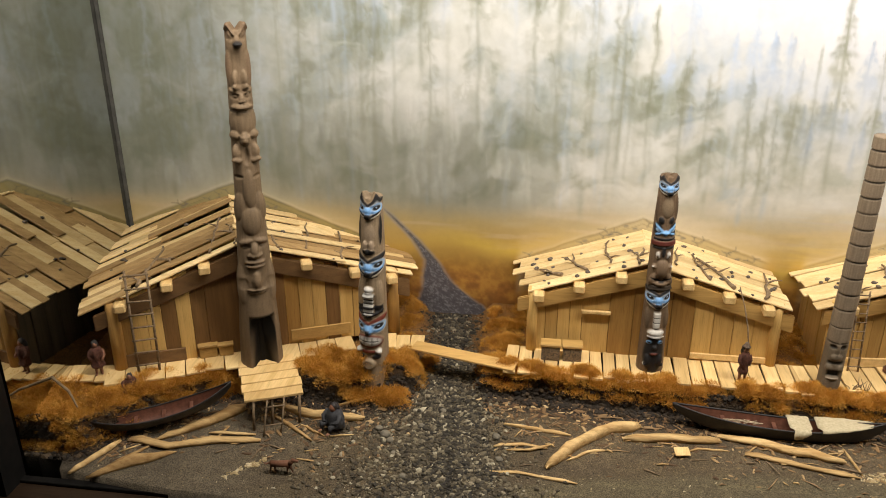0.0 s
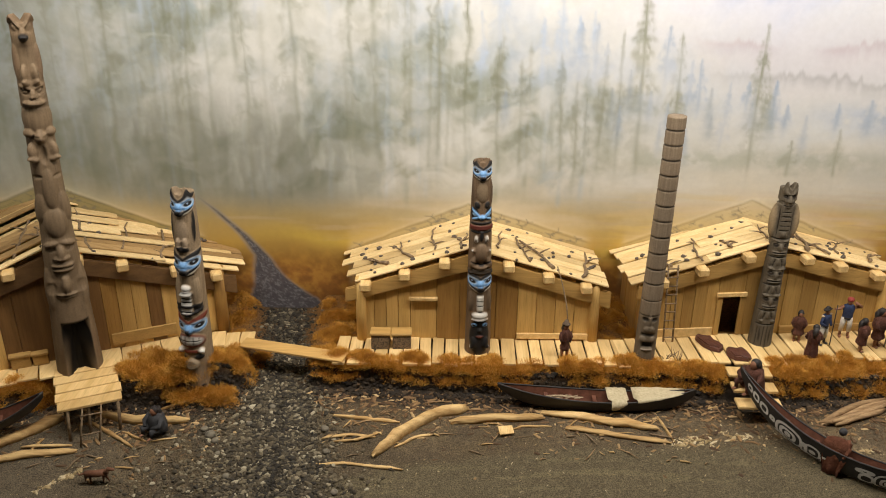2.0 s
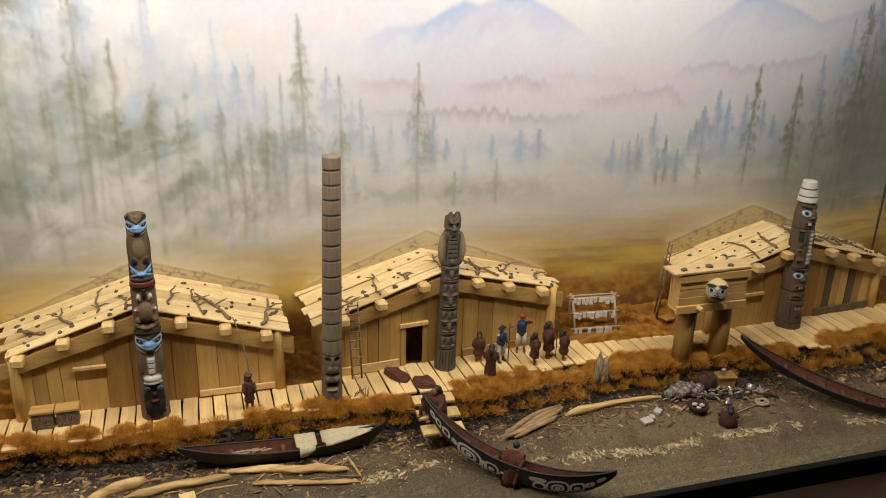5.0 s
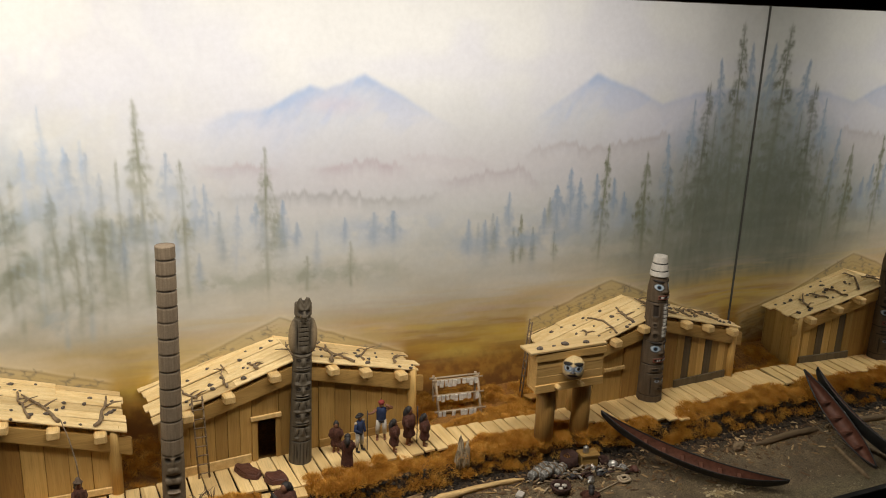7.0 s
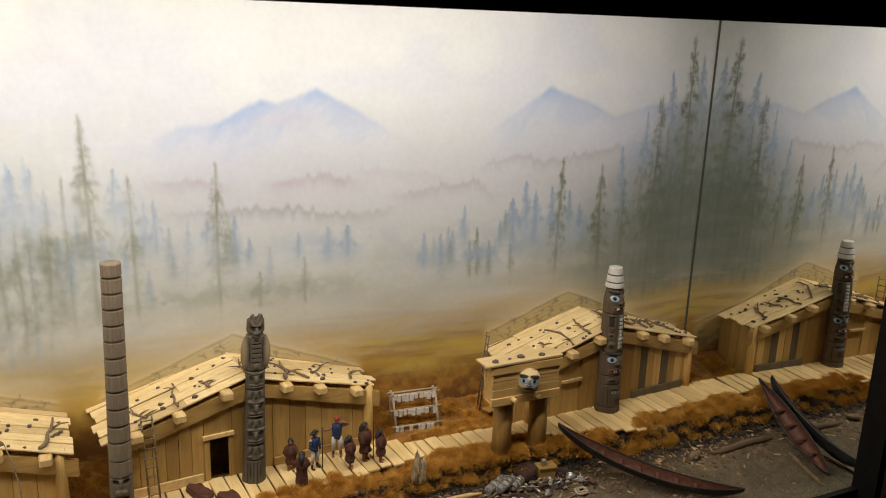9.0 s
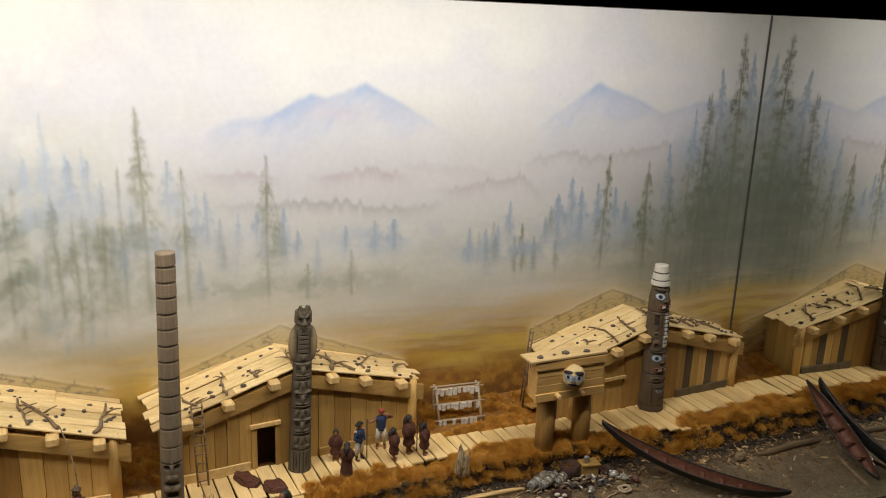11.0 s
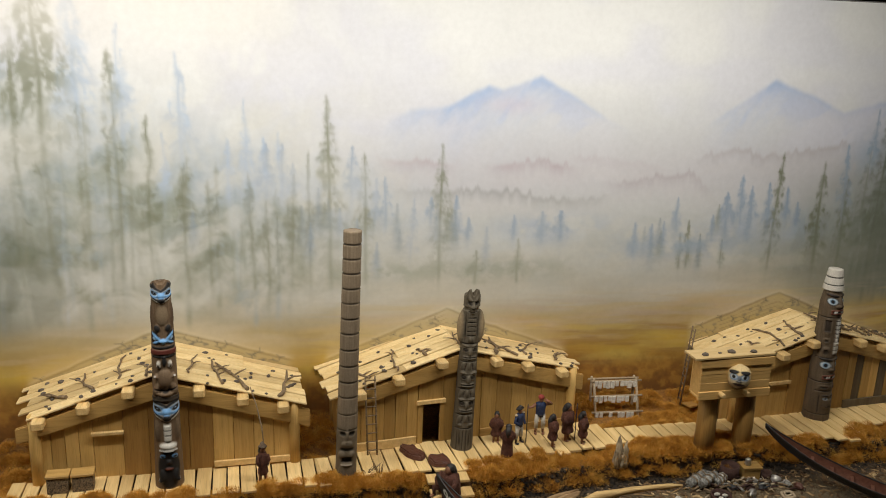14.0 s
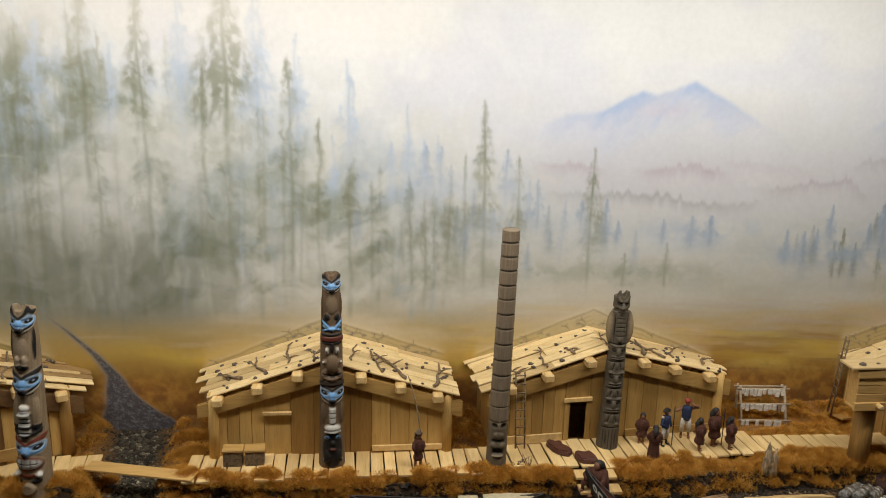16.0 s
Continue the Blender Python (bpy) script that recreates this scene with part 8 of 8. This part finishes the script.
lathe(basin_on, (1.203, 1.192, gz + 0.0258), [(0.005, 0), (0.006, 0.003), (0.0045, 0.008), (0.0052, 0.010), (0.003, 0.012)], 0, 14, 1.0)
tagged(part("tin_mug", basin_on, TIN), "small tin mug on a crate", "mug")
bm = bmesh.new()
ring = [(1.246 + 0.0105 * math.cos(a), 1.132 + 0.0105 * math.sin(a), 0.8695 + 0.0012 * math.sin(3 * a)) for a in np.linspace(0, 2 * math.pi, 30)]
tube(bm, ring, [0.0024] * 30, 7)
tube(bm, [(p[0] * 0.6 + 1.246 * 0.4, p[1] * 0.6 + 1.132 * 0.4, p[2] + 0.002) for p in ring], [0.0018] * 30, 7)
tagged(part("coiled_rope", bm, PALE_ROD), "pale coil of rope on the beach", "rope")
bm = bmesh.new()
tube(bm, [(1.165, 1.110, 0.868), (1.236, 1.130, 0.868)], [0.0010, 0.0010], 6)
tagged(part("paddle_shaft", bm, PALE_ROD), "thin pale shaft lying on the beach", "shaft")
for k, (x, y, s) in enumerate(((1.016, 1.128, 0.010), (1.048, 1.148, 0.008), (1.030, 1.135, 0.006))):
    z = float(ground_height(np.array(x), np.array(y)))
    bm = bmesh.new()
    box(bm, (x, y, z + 0.0035), (s, s * 0.75, 0.0030), 12 + 30 * k, 0.001, Matrix.Rotation(radians(8), 4, "X"))
    tagged(part("pale_package", bm, CREAM), "small pale square package on the beach", "package", "packages on the beach")
for k, (x, y) in enumerate(((1.190, 1.158), (1.214, 1.160), (1.262, 1.160), (1.280, 1.150), (1.158, 1.165), (1.186, 1.146))):
    z = float(ground_height(np.array(x), np.array(y)))
    bm = bmesh.new()
    blob(bm, (x, y, z + 0.004), (0.009, 0.006, 0.006), 80 + k, 0.5, 2, 40 * k)
    tagged(part("goods_sack", bm, (BASKET, SLATE, PEWTER, MEAT, SLATE, TIN)[k]), "small lumpy sack among the goods", "sack", "trade goods on the beach")

# the loose heap of tools, cord and scraps between the bundles
rs = np.random.RandomState(31)
bm = bmesh.new()
for k in range(150):
    x, y = 1.175 + 0.055 * rs.normal(), 1.172 + 0.014 * rs.normal()
    z = float(ground_height(np.array(x), np.array(y))) + 0.002 + 0.010 * rs.rand() * math.exp(-(((x - 1.18) / 0.05) ** 2))
    a, h = rs.rand() * 6.28, 0.004 + 0.012 * rs.rand() ** 2
    d = Vector((math.cos(a) * h, 0.6 * math.sin(a) * h, 0.35 * h * rs.normal()))
    c = Vector((x, min(y, 1.205), z + 0.002))
    r = 0.0006 + 0.0014 * rs.rand()
    rod(bm, [c - d, c + Vector((0, 0, r)), c + d], [r, r * 1.1, r * 0.7], int(rs.choice(5, p=(0.4, 0.2, 0.15, 0.15, 0.1))), 5)
tagged(part("goods_heap", bm, [STICK, BASKET, TIN, PALE_ROD, SLATE]), "tangled heap of dark tools and scraps", "goods", kind="stuff")

# a bent twig leaning from the robed figure to the eave, and dead twigs by the ringed pole
bm = bmesh.new()
tube(bm, [(0.378, 1.240, 0.975), (0.375, 1.254, 1.008), (0.368, 1.266, 1.040), (0.359, 1.275, 1.068)], [0.0009, 0.0011, 0.0010, 0.0008], 6)
tagged(part("bent_twig", bm, STICK), "thin bent twig leaning against the eave", "twig")
for k, (x, y) in enumerate(((0.538, 1.240), (0.552, 1.246), (0.560, 1.236))):
    bm = bmesh.new()
    rr = random.Random(70 + k)
    base = Vector((x, y, 0.916))
    for q in range(4):
        tip = base + Vector((rr.uniform(-0.014, 0.018), rr.uniform(-0.006, 0.006), rr.uniform(0.010, 0.026)))
        tube(bm, [base, (base + tip) / 2 + Vector((rr.uniform(-0.003, 0.003), 0, 0.002)), tip], [0.0008, 0.0006, 0.0003], 5)
    tagged(part("dead_twig", bm, STICK), "small dead twig growing beside the ringed pole", "twig", "twigs by the pole")

bm = bmesh.new()
box(bm, (1.192, 1.374, 0.9255), (0.014, 0.011, 0.0022), 24, 0.0007, Matrix.Rotation(radians(9), 4, "Y"))
tagged(part("loose_board", bm, WOOD_MID), "short brown board lying in the dry grass", "board")

# ---------------------------------------------------------------- driftwood


def drift(points, radii, label="bleached driftwood log on the beach", sides=9, name="driftwood_log", rise=0.6, seed=0):
    bm = bmesh.new()
    rr = random.Random(seed + len(points) * 7)
    pts, rad = [], []
    for n in range(len(points) - 1):
        for s in np.linspace(0, 1, 5)[: (5 if n == len(points) - 2 else 4)]:
            x, y = points[n][0] + (points[n + 1][0] - points[n][0]) * s, points[n][1] + (points[n + 1][1] - points[n][1]) * s
            r = (radii[n] + (radii[n + 1] - radii[n]) * s) * rr.uniform(0.86, 1.0)
            pts.append((x + rr.uniform(-1, 1) * r * 0.15, y + rr.uniform(-1, 1) * r * 0.2, 0.0))
            rad.append(r)
    ends = [float(ground_height(np.array(p[0]), np.array(p[1]))) for p in (pts[0], pts[-1])]
    for n, p in enumerate(pts):
        s = n / (len(pts) - 1)
        g = max(float(ground_height(np.array(p[0]), np.array(p[1]))), ends[0] * (1 - s) + ends[1] * s)
        pts[n] = (p[0], p[1], g + rad[n] * rise)
    rad[0], rad[-1] = rad[0] * 0.55, rad[-1] * 0.45
    tube(bm, pts, rad, sides)
    bm.verts.index_update()
    axis = [Vector(q) for q in pts]
    flute = [rr.uniform(-0.30, 0.16) for k in range(sides)]
    for v in bm.verts:
        ring, k = divmod(v.index if v.index >= 0 else 0, sides)
        v.co = axis[ring] + (v.co - axis[ring]) * (1 + flute[k] + 0.14 * noise.noise(Vector((ring * 0.45, k * 1.7, seed))))
        if ring in (0, len(axis) - 1):
            v.co += (axis[ring] - axis[ring + (1 if ring == 0 else -1)]).normalized() * (rad[ring] * rr.uniform(-0.8, 1.6))
    for v in bm.verts:
        v.co += Vector((0.3, 0.6, 1)) * (max(rad) * 0.30 * noise.noise(Vector((v.co.x * 75, v.co.y * 260, v.co.z * 320))))
    tagged(part(name, clip(bm, False, False, True), DRIFT_GREY if points[0][0] > 1.5 else DRIFT_BROWN if 0.76 < points[0][0] < 0.8 else DRIFT), label, "driftwood", "driftwood on the beach")


for k, (pts, rad) in enumerate((
    (((-0.612, 0.962), (-0.590, 0.998), (-0.570, 1.032)), (0.005, 0.0058, 0.0055)),
    (((-0.582, 0.954), (-0.53, 0.992), (-0.476, 1.022)), (0.0032, 0.0088, 0.003)),
    (((-0.560, 0.985), (-0.520, 1.030)), (0.003, 0.003)),
    (((-0.515, 1.045), (-0.455, 1.085), (-0.405, 1.128)), (0.0045, 0.0095, 0.0098)),
    (((-0.555, 1.040), (-0.49, 1.028), (-0.43, 1.052), (-0.358, 1.060)), (0.0068, 0.0058, 0.0062, 0.005)),
    (((-0.440, 1.068), (-0.370, 1.074)), (0.0036, 0.0038)),
    (((-0.425, 1.062), (-0.415, 1.086)), (0.0024, 0.002)),
    (((-0.356, 1.142), (-0.29, 1.128), (-0.212, 1.130)), (0.0075, 0.0085, 0.0080)),
    (((-0.362, 1.125), (-0.322, 1.10), (-0.278, 1.072)), (0.0030, 0.0036, 0.0026)),
    (((-0.262, 1.152), (-0.197, 1.168)), (0.0030, 0.0022)),
    (((-0.305, 1.105), (-0.262, 1.084)), (0.0026, 0.0024)),
    (((0.080, 1.062), (0.118, 1.108), (0.165, 1.150), (0.215, 1.165)), (0.0088, 0.0098, 0.0095, 0.0085)),
    (((0.192, 1.132), (0.26, 1.142), (0.335, 1.146)), (0.0072, 0.0080, 0.0072)),
    (((0.262, 1.112), (0.300, 1.128), (0.345, 1.128)), (0.0022, 0.0026, 0.002)),
    (((0.010, 1.146), (0.06, 1.140), (0.112, 1.134)), (0.0026, 0.0034, 0.0030)),
    (((-0.004, 1.098), (0.040, 1.104), (0.078, 1.100)), (0.0024, 0.0032, 0.0024)),
    (((0.016, 1.090), (0.052, 1.092), (0.085, 1.108)), (0.0024, 0.0034, 0.0026)),
    (((-0.004, 1.048), (0.05, 1.044), (0.122, 1.034)), (0.0024, 0.0030, 0.0032)),
    (((0.108, 1.078), (0.138, 1.098), (0.165, 1.108)), (0.0024, 0.0032, 0.0022)),
    (((0.334, 1.160), (0.42, 1.140), (0.505, 1.122)), (0.0052, 0.0078, 0.0072)),
    (((0.368, 1.122), (0.44, 1.108), (0.520, 1.094)), (0.0050, 0.0046, 0.0036)),
    (((0.512, 1.152), (0.526, 1.098)), (0.0026, 0.0026)),
    (((0.892, 1.172), (0.98, 1.184), (1.074, 1.186)), (0.0098, 0.0068, 0.0052)),
    (((1.560, 1.146), (1.64, 1.150), (1.719, 1.154)), (0.0062, 0.0080, 0.0085)),
    (((1.690, 1.000), (1.700, 1.05), (1.712, 1.10)), (0.0048, 0.0045, 0.004)),
)):
    thin = max(rad) < 0.0045
    drift(pts, rad, "thin bleached driftwood stick on the beach" if thin else "bleached driftwood log on the beach", 7 if thin else 10, "driftwood_stick" if thin else "driftwood_log", 0.6, k)

# the split slab: long splinters of one broken log lying side by side
split_log = thing("split_log", (0.770, 1.139, float(ground_height(np.array(0.770), np.array(1.139)))), "split and splintered brown driftwood slab", "driftwood", "driftwood on the beach")
rr = random.Random(77)
for k in range(6):
    bm = bmesh.new()
    o, l0, l1 = -0.010 + 0.0042 * k, rr.uniform(-0.012, 0.014), rr.uniform(0.118, 0.150) - 0.006 * abs(k - 3)
    line, rad = [], []
    for q in range(7):
        t = l0 + (l1 - l0) * q / 6
        wide = 0.6 + 0.5 * math.sin(math.pi * min(t / 0.13, 1) * 0.9)
        x, y = 0.770 + 0.915 * t - 0.40 * o * wide, 1.139 + 0.400 * t + 0.92 * o * wide
        line.append((x, y, float(ground_height(np.array(x), np.array(y))) + 0.0050 + 0.0028 * math.sin(k * 1.3) + 0.0015 * math.sin(q + k)))
        rad.append((0.0042 + 0.0014 * rr.random()) * (0.45 if q in (0, 6) else 1.0))
    tube(bm, line, rad, 5)
    for v in bm.verts:
        v.co += Vector((0.2, 0.5, 1)) * (0.0022 * noise.noise(Vector((v.co.x * 70, v.co.y * 240, v.co.z * 300))))
    part("splinter", bm, DRIFT_BROWN, split_log)
bm = bmesh.new()
blob(bm, (1.518, 1.150, 0.873), (0.017, 0.010, 0.007), 7, 0.5, 2, 25)
tagged(part("driftwood_chunk", bm, DRIFT_GREY), "flat pale chunk of driftwood", "driftwood")
bm = bmesh.new()
tube(bm, [(-0.722, 1.096, 0.936), (-0.690, 1.075, 0.931), (-0.655, 1.055, 0.926), (-0.628, 1.030, 0.916)], [0.0026, 0.0024, 0.0022, 0.0012], 7)
tagged(part("dead_branch", bm, DRIFT_GREY), "long dark dead branch lying on the bank grass", "branch")
bm = bmesh.new()
box(bm, (0.275, 1.112, 0.8705), (0.011, 0.008, 0.0012), 10, 0.0005, Matrix.Rotation(radians(14), 4, "X"))
tagged(part("bark_sheet", bm, WOOD_PALE), "small pale sheet of bark among driftwood", "bark")

# thin splinters and twigs lying about the driftwood
for seed, (x0, x1, y0, y1), count in ((51, (-0.56, -0.22, 1.02, 1.14), 50), (52, (-0.01, 0.62, 1.05, 1.18), 90), (53, (0.74, 1.10, 1.13, 1.19), 30)):
    rs = np.random.RandomState(seed)
    bm = bmesh.new()
    for k in range(count):
        x, y = x0 + (x1 - x0) * rs.rand(), y0 + (y1 - y0) * rs.rand() ** 0.8
        if y > bank_line(x) - 0.012:
            continue
        a, h = rs.normal(0.1, 0.55), 0.004 + 0.016 * rs.rand() ** 2
        z = float(ground_height(np.array(x), np.array(y))) + 0.0014
        d = Vector((math.cos(a) * h, math.sin(a) * h, 0.0006 * rs.normal()))
        c, r = Vector((x, y, z)), 0.0005 + 0.0009 * rs.rand()
        rod(bm, [c - d, c + Vector((0.0008 * rs.normal(), 0.0008 * rs.normal(), 0.0006)), c + d], [r, r * 1.15, r * 0.5], int(rs.choice(3, p=(0.45, 0.30, 0.25))), 5)
    tagged(part("driftwood_splinters", bm, [DRIFT, DRIFT_BROWN, STICK]), "thin splinters and twigs strewn over the beach", "driftwood", kind="stuff")

# mats over the long canoe
MAT = mottled("pale_woven_mat", [(0.3, (0.40, 0.34, 0.21)), (0.7, (0.58, 0.51, 0.34))], 260, 0.85, 0.4, 0.001)
for x0, x1, reach, hang in ((0.436, 0.468, 1.0, 1.0), (0.476, 0.556, 0.98, 0.30)):
    n = 9
    pts = []
    for i in range(n):
        s = i / (n - 1)
        for j in range(11):
            g = 2 * j / 10 - 1
            x = x0 + (x1 - x0) * s + 0.008 * (g < -0.5) * (0.5 - s)
            hw = 0.0185 * (1 - abs(2 * (x - 0.264) / 0.307 - 1) ** 2.4) + 0.0025
            y = 1.1745 + (1 - reach) * 0.016 + reach * math.copysign(min(abs(g) * 1.25, 1), g) * hw
            drop = max(abs(g) - 0.8, 0) * 0.058 * hang * (1.0 if g < 0 else 0.4) * (0.75 + 0.5 * math.sin(3 * s + 1))
            pts.append((x, y - (0.0022 if g < -0.8 else 0) * 1.2, 0.8950 + (0.0015 + 0.007 * s) * (x1 > 0.5) - 0.003 * (1 - g * g) - drop + 0.0006 * math.sin(20 * s + 5 * g)))
    ob = link_mesh("woven_mat", grid_mesh("woven_mat", pts, 11, n), MAT)
    m = ob.modifiers.new("thickness", "SOLIDIFY")
    m.thickness = 0.0007
    tagged(ob, "pale mat draped over the long canoe", "mat", "mats on the canoe")

bm = bmesh.new()
rr = random.Random(91)
for k in range(26):
    c = Vector((rr.uniform(0.335, 0.392), rr.uniform(1.168, 1.180), 0.886 + 0.004 * rr.random()))
    d = Vector((rr.uniform(0.004, 0.014), rr.uniform(-0.004, 0.004), rr.uniform(-0.001, 0.001)))
    tube(bm, [c - d, c + d], [0.0008, 0.0006], 5)
tagged(part("straw_bundle", bm, PALE_ROD), "loose pale straw lying in the long canoe", "straw")

# ---------------------------------------------------------------- gravel, chips and shells


def scatter(name, spots, sizes, mat, label, seed, flat=0.6, category="gravel"):
    """Many small angular stones as one mesh: spots (n, 2), sizes (n,)."""
    rs = np.random.RandomState(seed)
    t = (1 + 5**0.5) / 2
    ico = np.array([(-1, t, 0), (1, t, 0), (-1, -t, 0), (1, -t, 0), (0, -1, t), (0, 1, t), (0, -1, -t), (0, 1, -t), (t, 0, -1), (t, 0, 1), (-t, 0, -1), (-t, 0, 1)]) / 1.9
    tri = np.array([(0, 11, 5), (0, 5, 1), (0, 1, 7), (0, 7, 10), (0, 10, 11), (1, 5, 9), (5, 11, 4), (11, 10, 2), (10, 7, 6), (7, 1, 8), (3, 9, 4), (3, 4, 2), (3, 2, 6), (3, 6, 8), (3, 8, 9), (4, 9, 5), (2, 4, 11), (6, 2, 10), (8, 6, 7), (9, 8, 1)])
    n = len(spots)
    a = rs.rand(n) * 2 * math.pi
    shape = ico[None] * (0.75 + 0.5 * rs.rand(n, 12, 1)) * np.stack([1 + (0.5 if flat > 0.5 else 1.3) * rs.rand(n), (0.65 if flat > 0.5 else 0.4) + 0.3 * rs.rand(n), np.full(n, flat) * (0.8 + 0.5 * rs.rand(n))], 1)[:, None]
    x = shape[..., 0] * np.cos(a)[:, None] - shape[..., 1] * np.sin(a)[:, None]
    y = shape[..., 0] * np.sin(a)[:, None] + shape[..., 1] * np.cos(a)[:, None]
    z = ground_height(spots[:, 0], spots[:, 1]) + sizes * flat * 0.35
    v = np.stack([x * sizes[:, None] + spots[:, :1], y * sizes[:, None] + spots[:, 1:2], shape[..., 2] * sizes[:, None] + z[:, None]], -1)
    v[..., 0] = np.clip(v[..., 0], XL + 0.001, XR - 0.001)
    faces = (np.arange(n)[:, None, None] * 12 + tri[None]).reshape(-1, 3)
    ob = link_mesh(name, poly_mesh(name, v.reshape(-1, 3), faces), mat)
    return tagged(ob, label, category, kind="stuff")


def island(name, stops, rough=0.8):
    """Every loose piece takes one colour of the ramp."""
    m, nodes, links, shader = material(name, rough)
    g = nodes.new("ShaderNodeNewGeometry")
    c = ramp(nodes, links, g.outputs["Random Per Island"], stops)
    n = noise_node(nodes, links, 900, 3)
    links.new(mixed(nodes, links, c, ramp(nodes, links, n, [(0.3, (0.75,) * 3), (0.7, (1.2,) * 3)]), 1.0, "MULTIPLY"), shader.inputs["Base Color"])
    bump(nodes, links, shader, n, 0.3, 0.0005)
    return m


GRAVEL = island("stream_gravel", [(0.0, (0.012, 0.010, 0.007)), (0.45, (0.036, 0.030, 0.020)), (0.82, (0.085, 0.070, 0.044)), (1.0, (0.26, 0.22, 0.145))])
SHINGLE = island("beach_shingle", [(0.0, (0.028, 0.022, 0.013)), (0.5, (0.085, 0.067, 0.040)), (0.86, (0.17, 0.14, 0.085)), (1.0, (0.42, 0.38, 0.27))])
CHIPS = island("wood_chips", [(0.0, (0.065, 0.035, 0.016)), (0.5, (0.16, 0.092, 0.040)), (0.85, (0.30, 0.185, 0.080)), (1.0, (0.56, 0.40, 0.20))])
SHELLS = island("shell_bits", [(0.0, (0.26, 0.185, 0.085)), (0.5, (0.42, 0.325, 0.165)), (1.0, (0.60, 0.51, 0.33))])

rs = np.random.RandomState(5)
y = 0.948 + 0.48 * rs.rand(7000) ** 1.15
mid, half = creek(y)
scatter("stream_gravel", np.stack([mid + half * np.clip(rs.normal(0, 0.42, 7000), -1.1, 1.1), y], 1), 0.0012 + 0.0034 * rs.rand(7000) ** 3, GRAVEL, "dark wet gravel in the stream bed", 1)
y = 0.948 + 0.36 * rs.rand(12000)
mid, half = creek(y)
side = np.where(rs.rand(12000) < 0.64, -1, 1)
x = mid + side * half * (0.10 + np.abs(rs.normal(0, 1.0, 12000)) * np.where(side < 0, 1.0, 0.62))
keep = (y < bank_line(x) - 0.004) | (np.abs(x - mid) < half * 0.95)
scatter("beach_shingle", np.stack([x, y], 1)[keep], (0.0009 + 0.0036 * rs.rand(12000) ** 4)[keep], SHINGLE, "grey and pale shingle along the stream", 2)
x = XL + (XR - XL) * rs.rand(9000)
y = bank_line(x) - 0.006 - np.abs(rs.normal(0, 0.052, 9000))
keep = (y > front_line(x) + 0.03) & (np.abs(x - creek(y)[0]) > creek(y)[1] * 0.9)
scatter("wood_chips", np.stack([x, y], 1)[keep], (0.0009 + 0.0046 * rs.rand(9000) ** 3.0)[keep], CHIPS, "scattered wood chips and bark on the beach", 3, 0.3, "wood chips")
x = XL + (XR - XL) * rs.rand(7000)
y = bank_line(x) + 0.010 - 0.034 * rs.rand(7000) ** 1.3
keep = (np.abs(x - creek(y)[0]) > creek(y)[1] * 0.95) & (np.abs(x - 0.665) > 0.036)
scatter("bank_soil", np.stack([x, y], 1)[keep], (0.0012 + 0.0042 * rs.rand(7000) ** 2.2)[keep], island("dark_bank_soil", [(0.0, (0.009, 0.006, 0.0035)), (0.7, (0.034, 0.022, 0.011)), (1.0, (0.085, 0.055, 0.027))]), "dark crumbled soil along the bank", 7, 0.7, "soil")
px, py = (0.525, 0.575, 0.613, 0.671, 0.75, 0.831, 0.925, 1.019, 1.151, 1.256, 1.364, 1.50), (1.095, 1.104, 1.112, 1.124, 1.10, 1.082, 1.068, 1.064, 1.070, 1.064, 1.055, 1.05)
x = np.concatenate([0.52 + 0.98 * rs.rand(1700), -0.41 + 0.075 * rs.rand(160)])
y = np.concatenate([np.interp(x[:1700], px, py) + 0.006 * rs.normal(0, 1, 1700), np.interp(x[1700:], (-0.41, -0.375, -0.335), (0.952, 0.995, 1.025)) + 0.004 * rs.normal(0, 1, 160)])
dense = cloud(x, y, 0.05, 44, 2) > 0.42
scatter("shell_line", np.stack([x, y], 1)[dense], (0.0009 + 0.0036 * rs.rand(len(x)) ** 2.5)[dense], SHELLS, "pale shell and straw tide line", 4, 0.35, "shells")
x, y = XL + 0.1 + 2.3 * rs.rand(900), 0.955 + 0.22 * rs.rand(900)
keep = (y < bank_line(x) - 0.01) & (y > front_line(x) + 0.004)
scatter("shell_specks", np.stack([x, y], 1)[keep], (0.0006 + 0.0012 * rs.rand(900) ** 2)[keep], SHELLS, "pale specks scattered over the sand", 6, 0.4, "shells")
for k, (x, y, s) in enumerate(((-0.170, 1.100, 0.0075), (-0.182, 1.112, 0.0055), (-0.160, 1.088, 0.0055), (-0.150, 1.062, 0.004), (0.000, 1.118, 0.0062), (0.008, 1.072, 0.0055), (-0.118, 1.132, 0.0045), (-0.128, 1.02, 0.005), (0.03, 0.99, 0.0055), (-0.09, 1.17, 0.005))):
    bm = bmesh.new()
    blob(bm, (x, y, float(ground_height(np.array(x), np.array(y))) + s * 0.4), (s * 1.15, s, s * 0.75), 90 + k, 0.25, 2, 33 * k)
    for f in bm.faces:
        f.smooth = True
    tagged(part("cobble", bm, mottled("grey_cobble", [(0.3, (0.10, 0.09, 0.07)), (0.7, (0.25, 0.22, 0.16))], 150) if k == 0 else bpy.data.materials["grey_cobble"]), "smooth grey cobble beside the stream", "cobble", "cobbles by the stream")
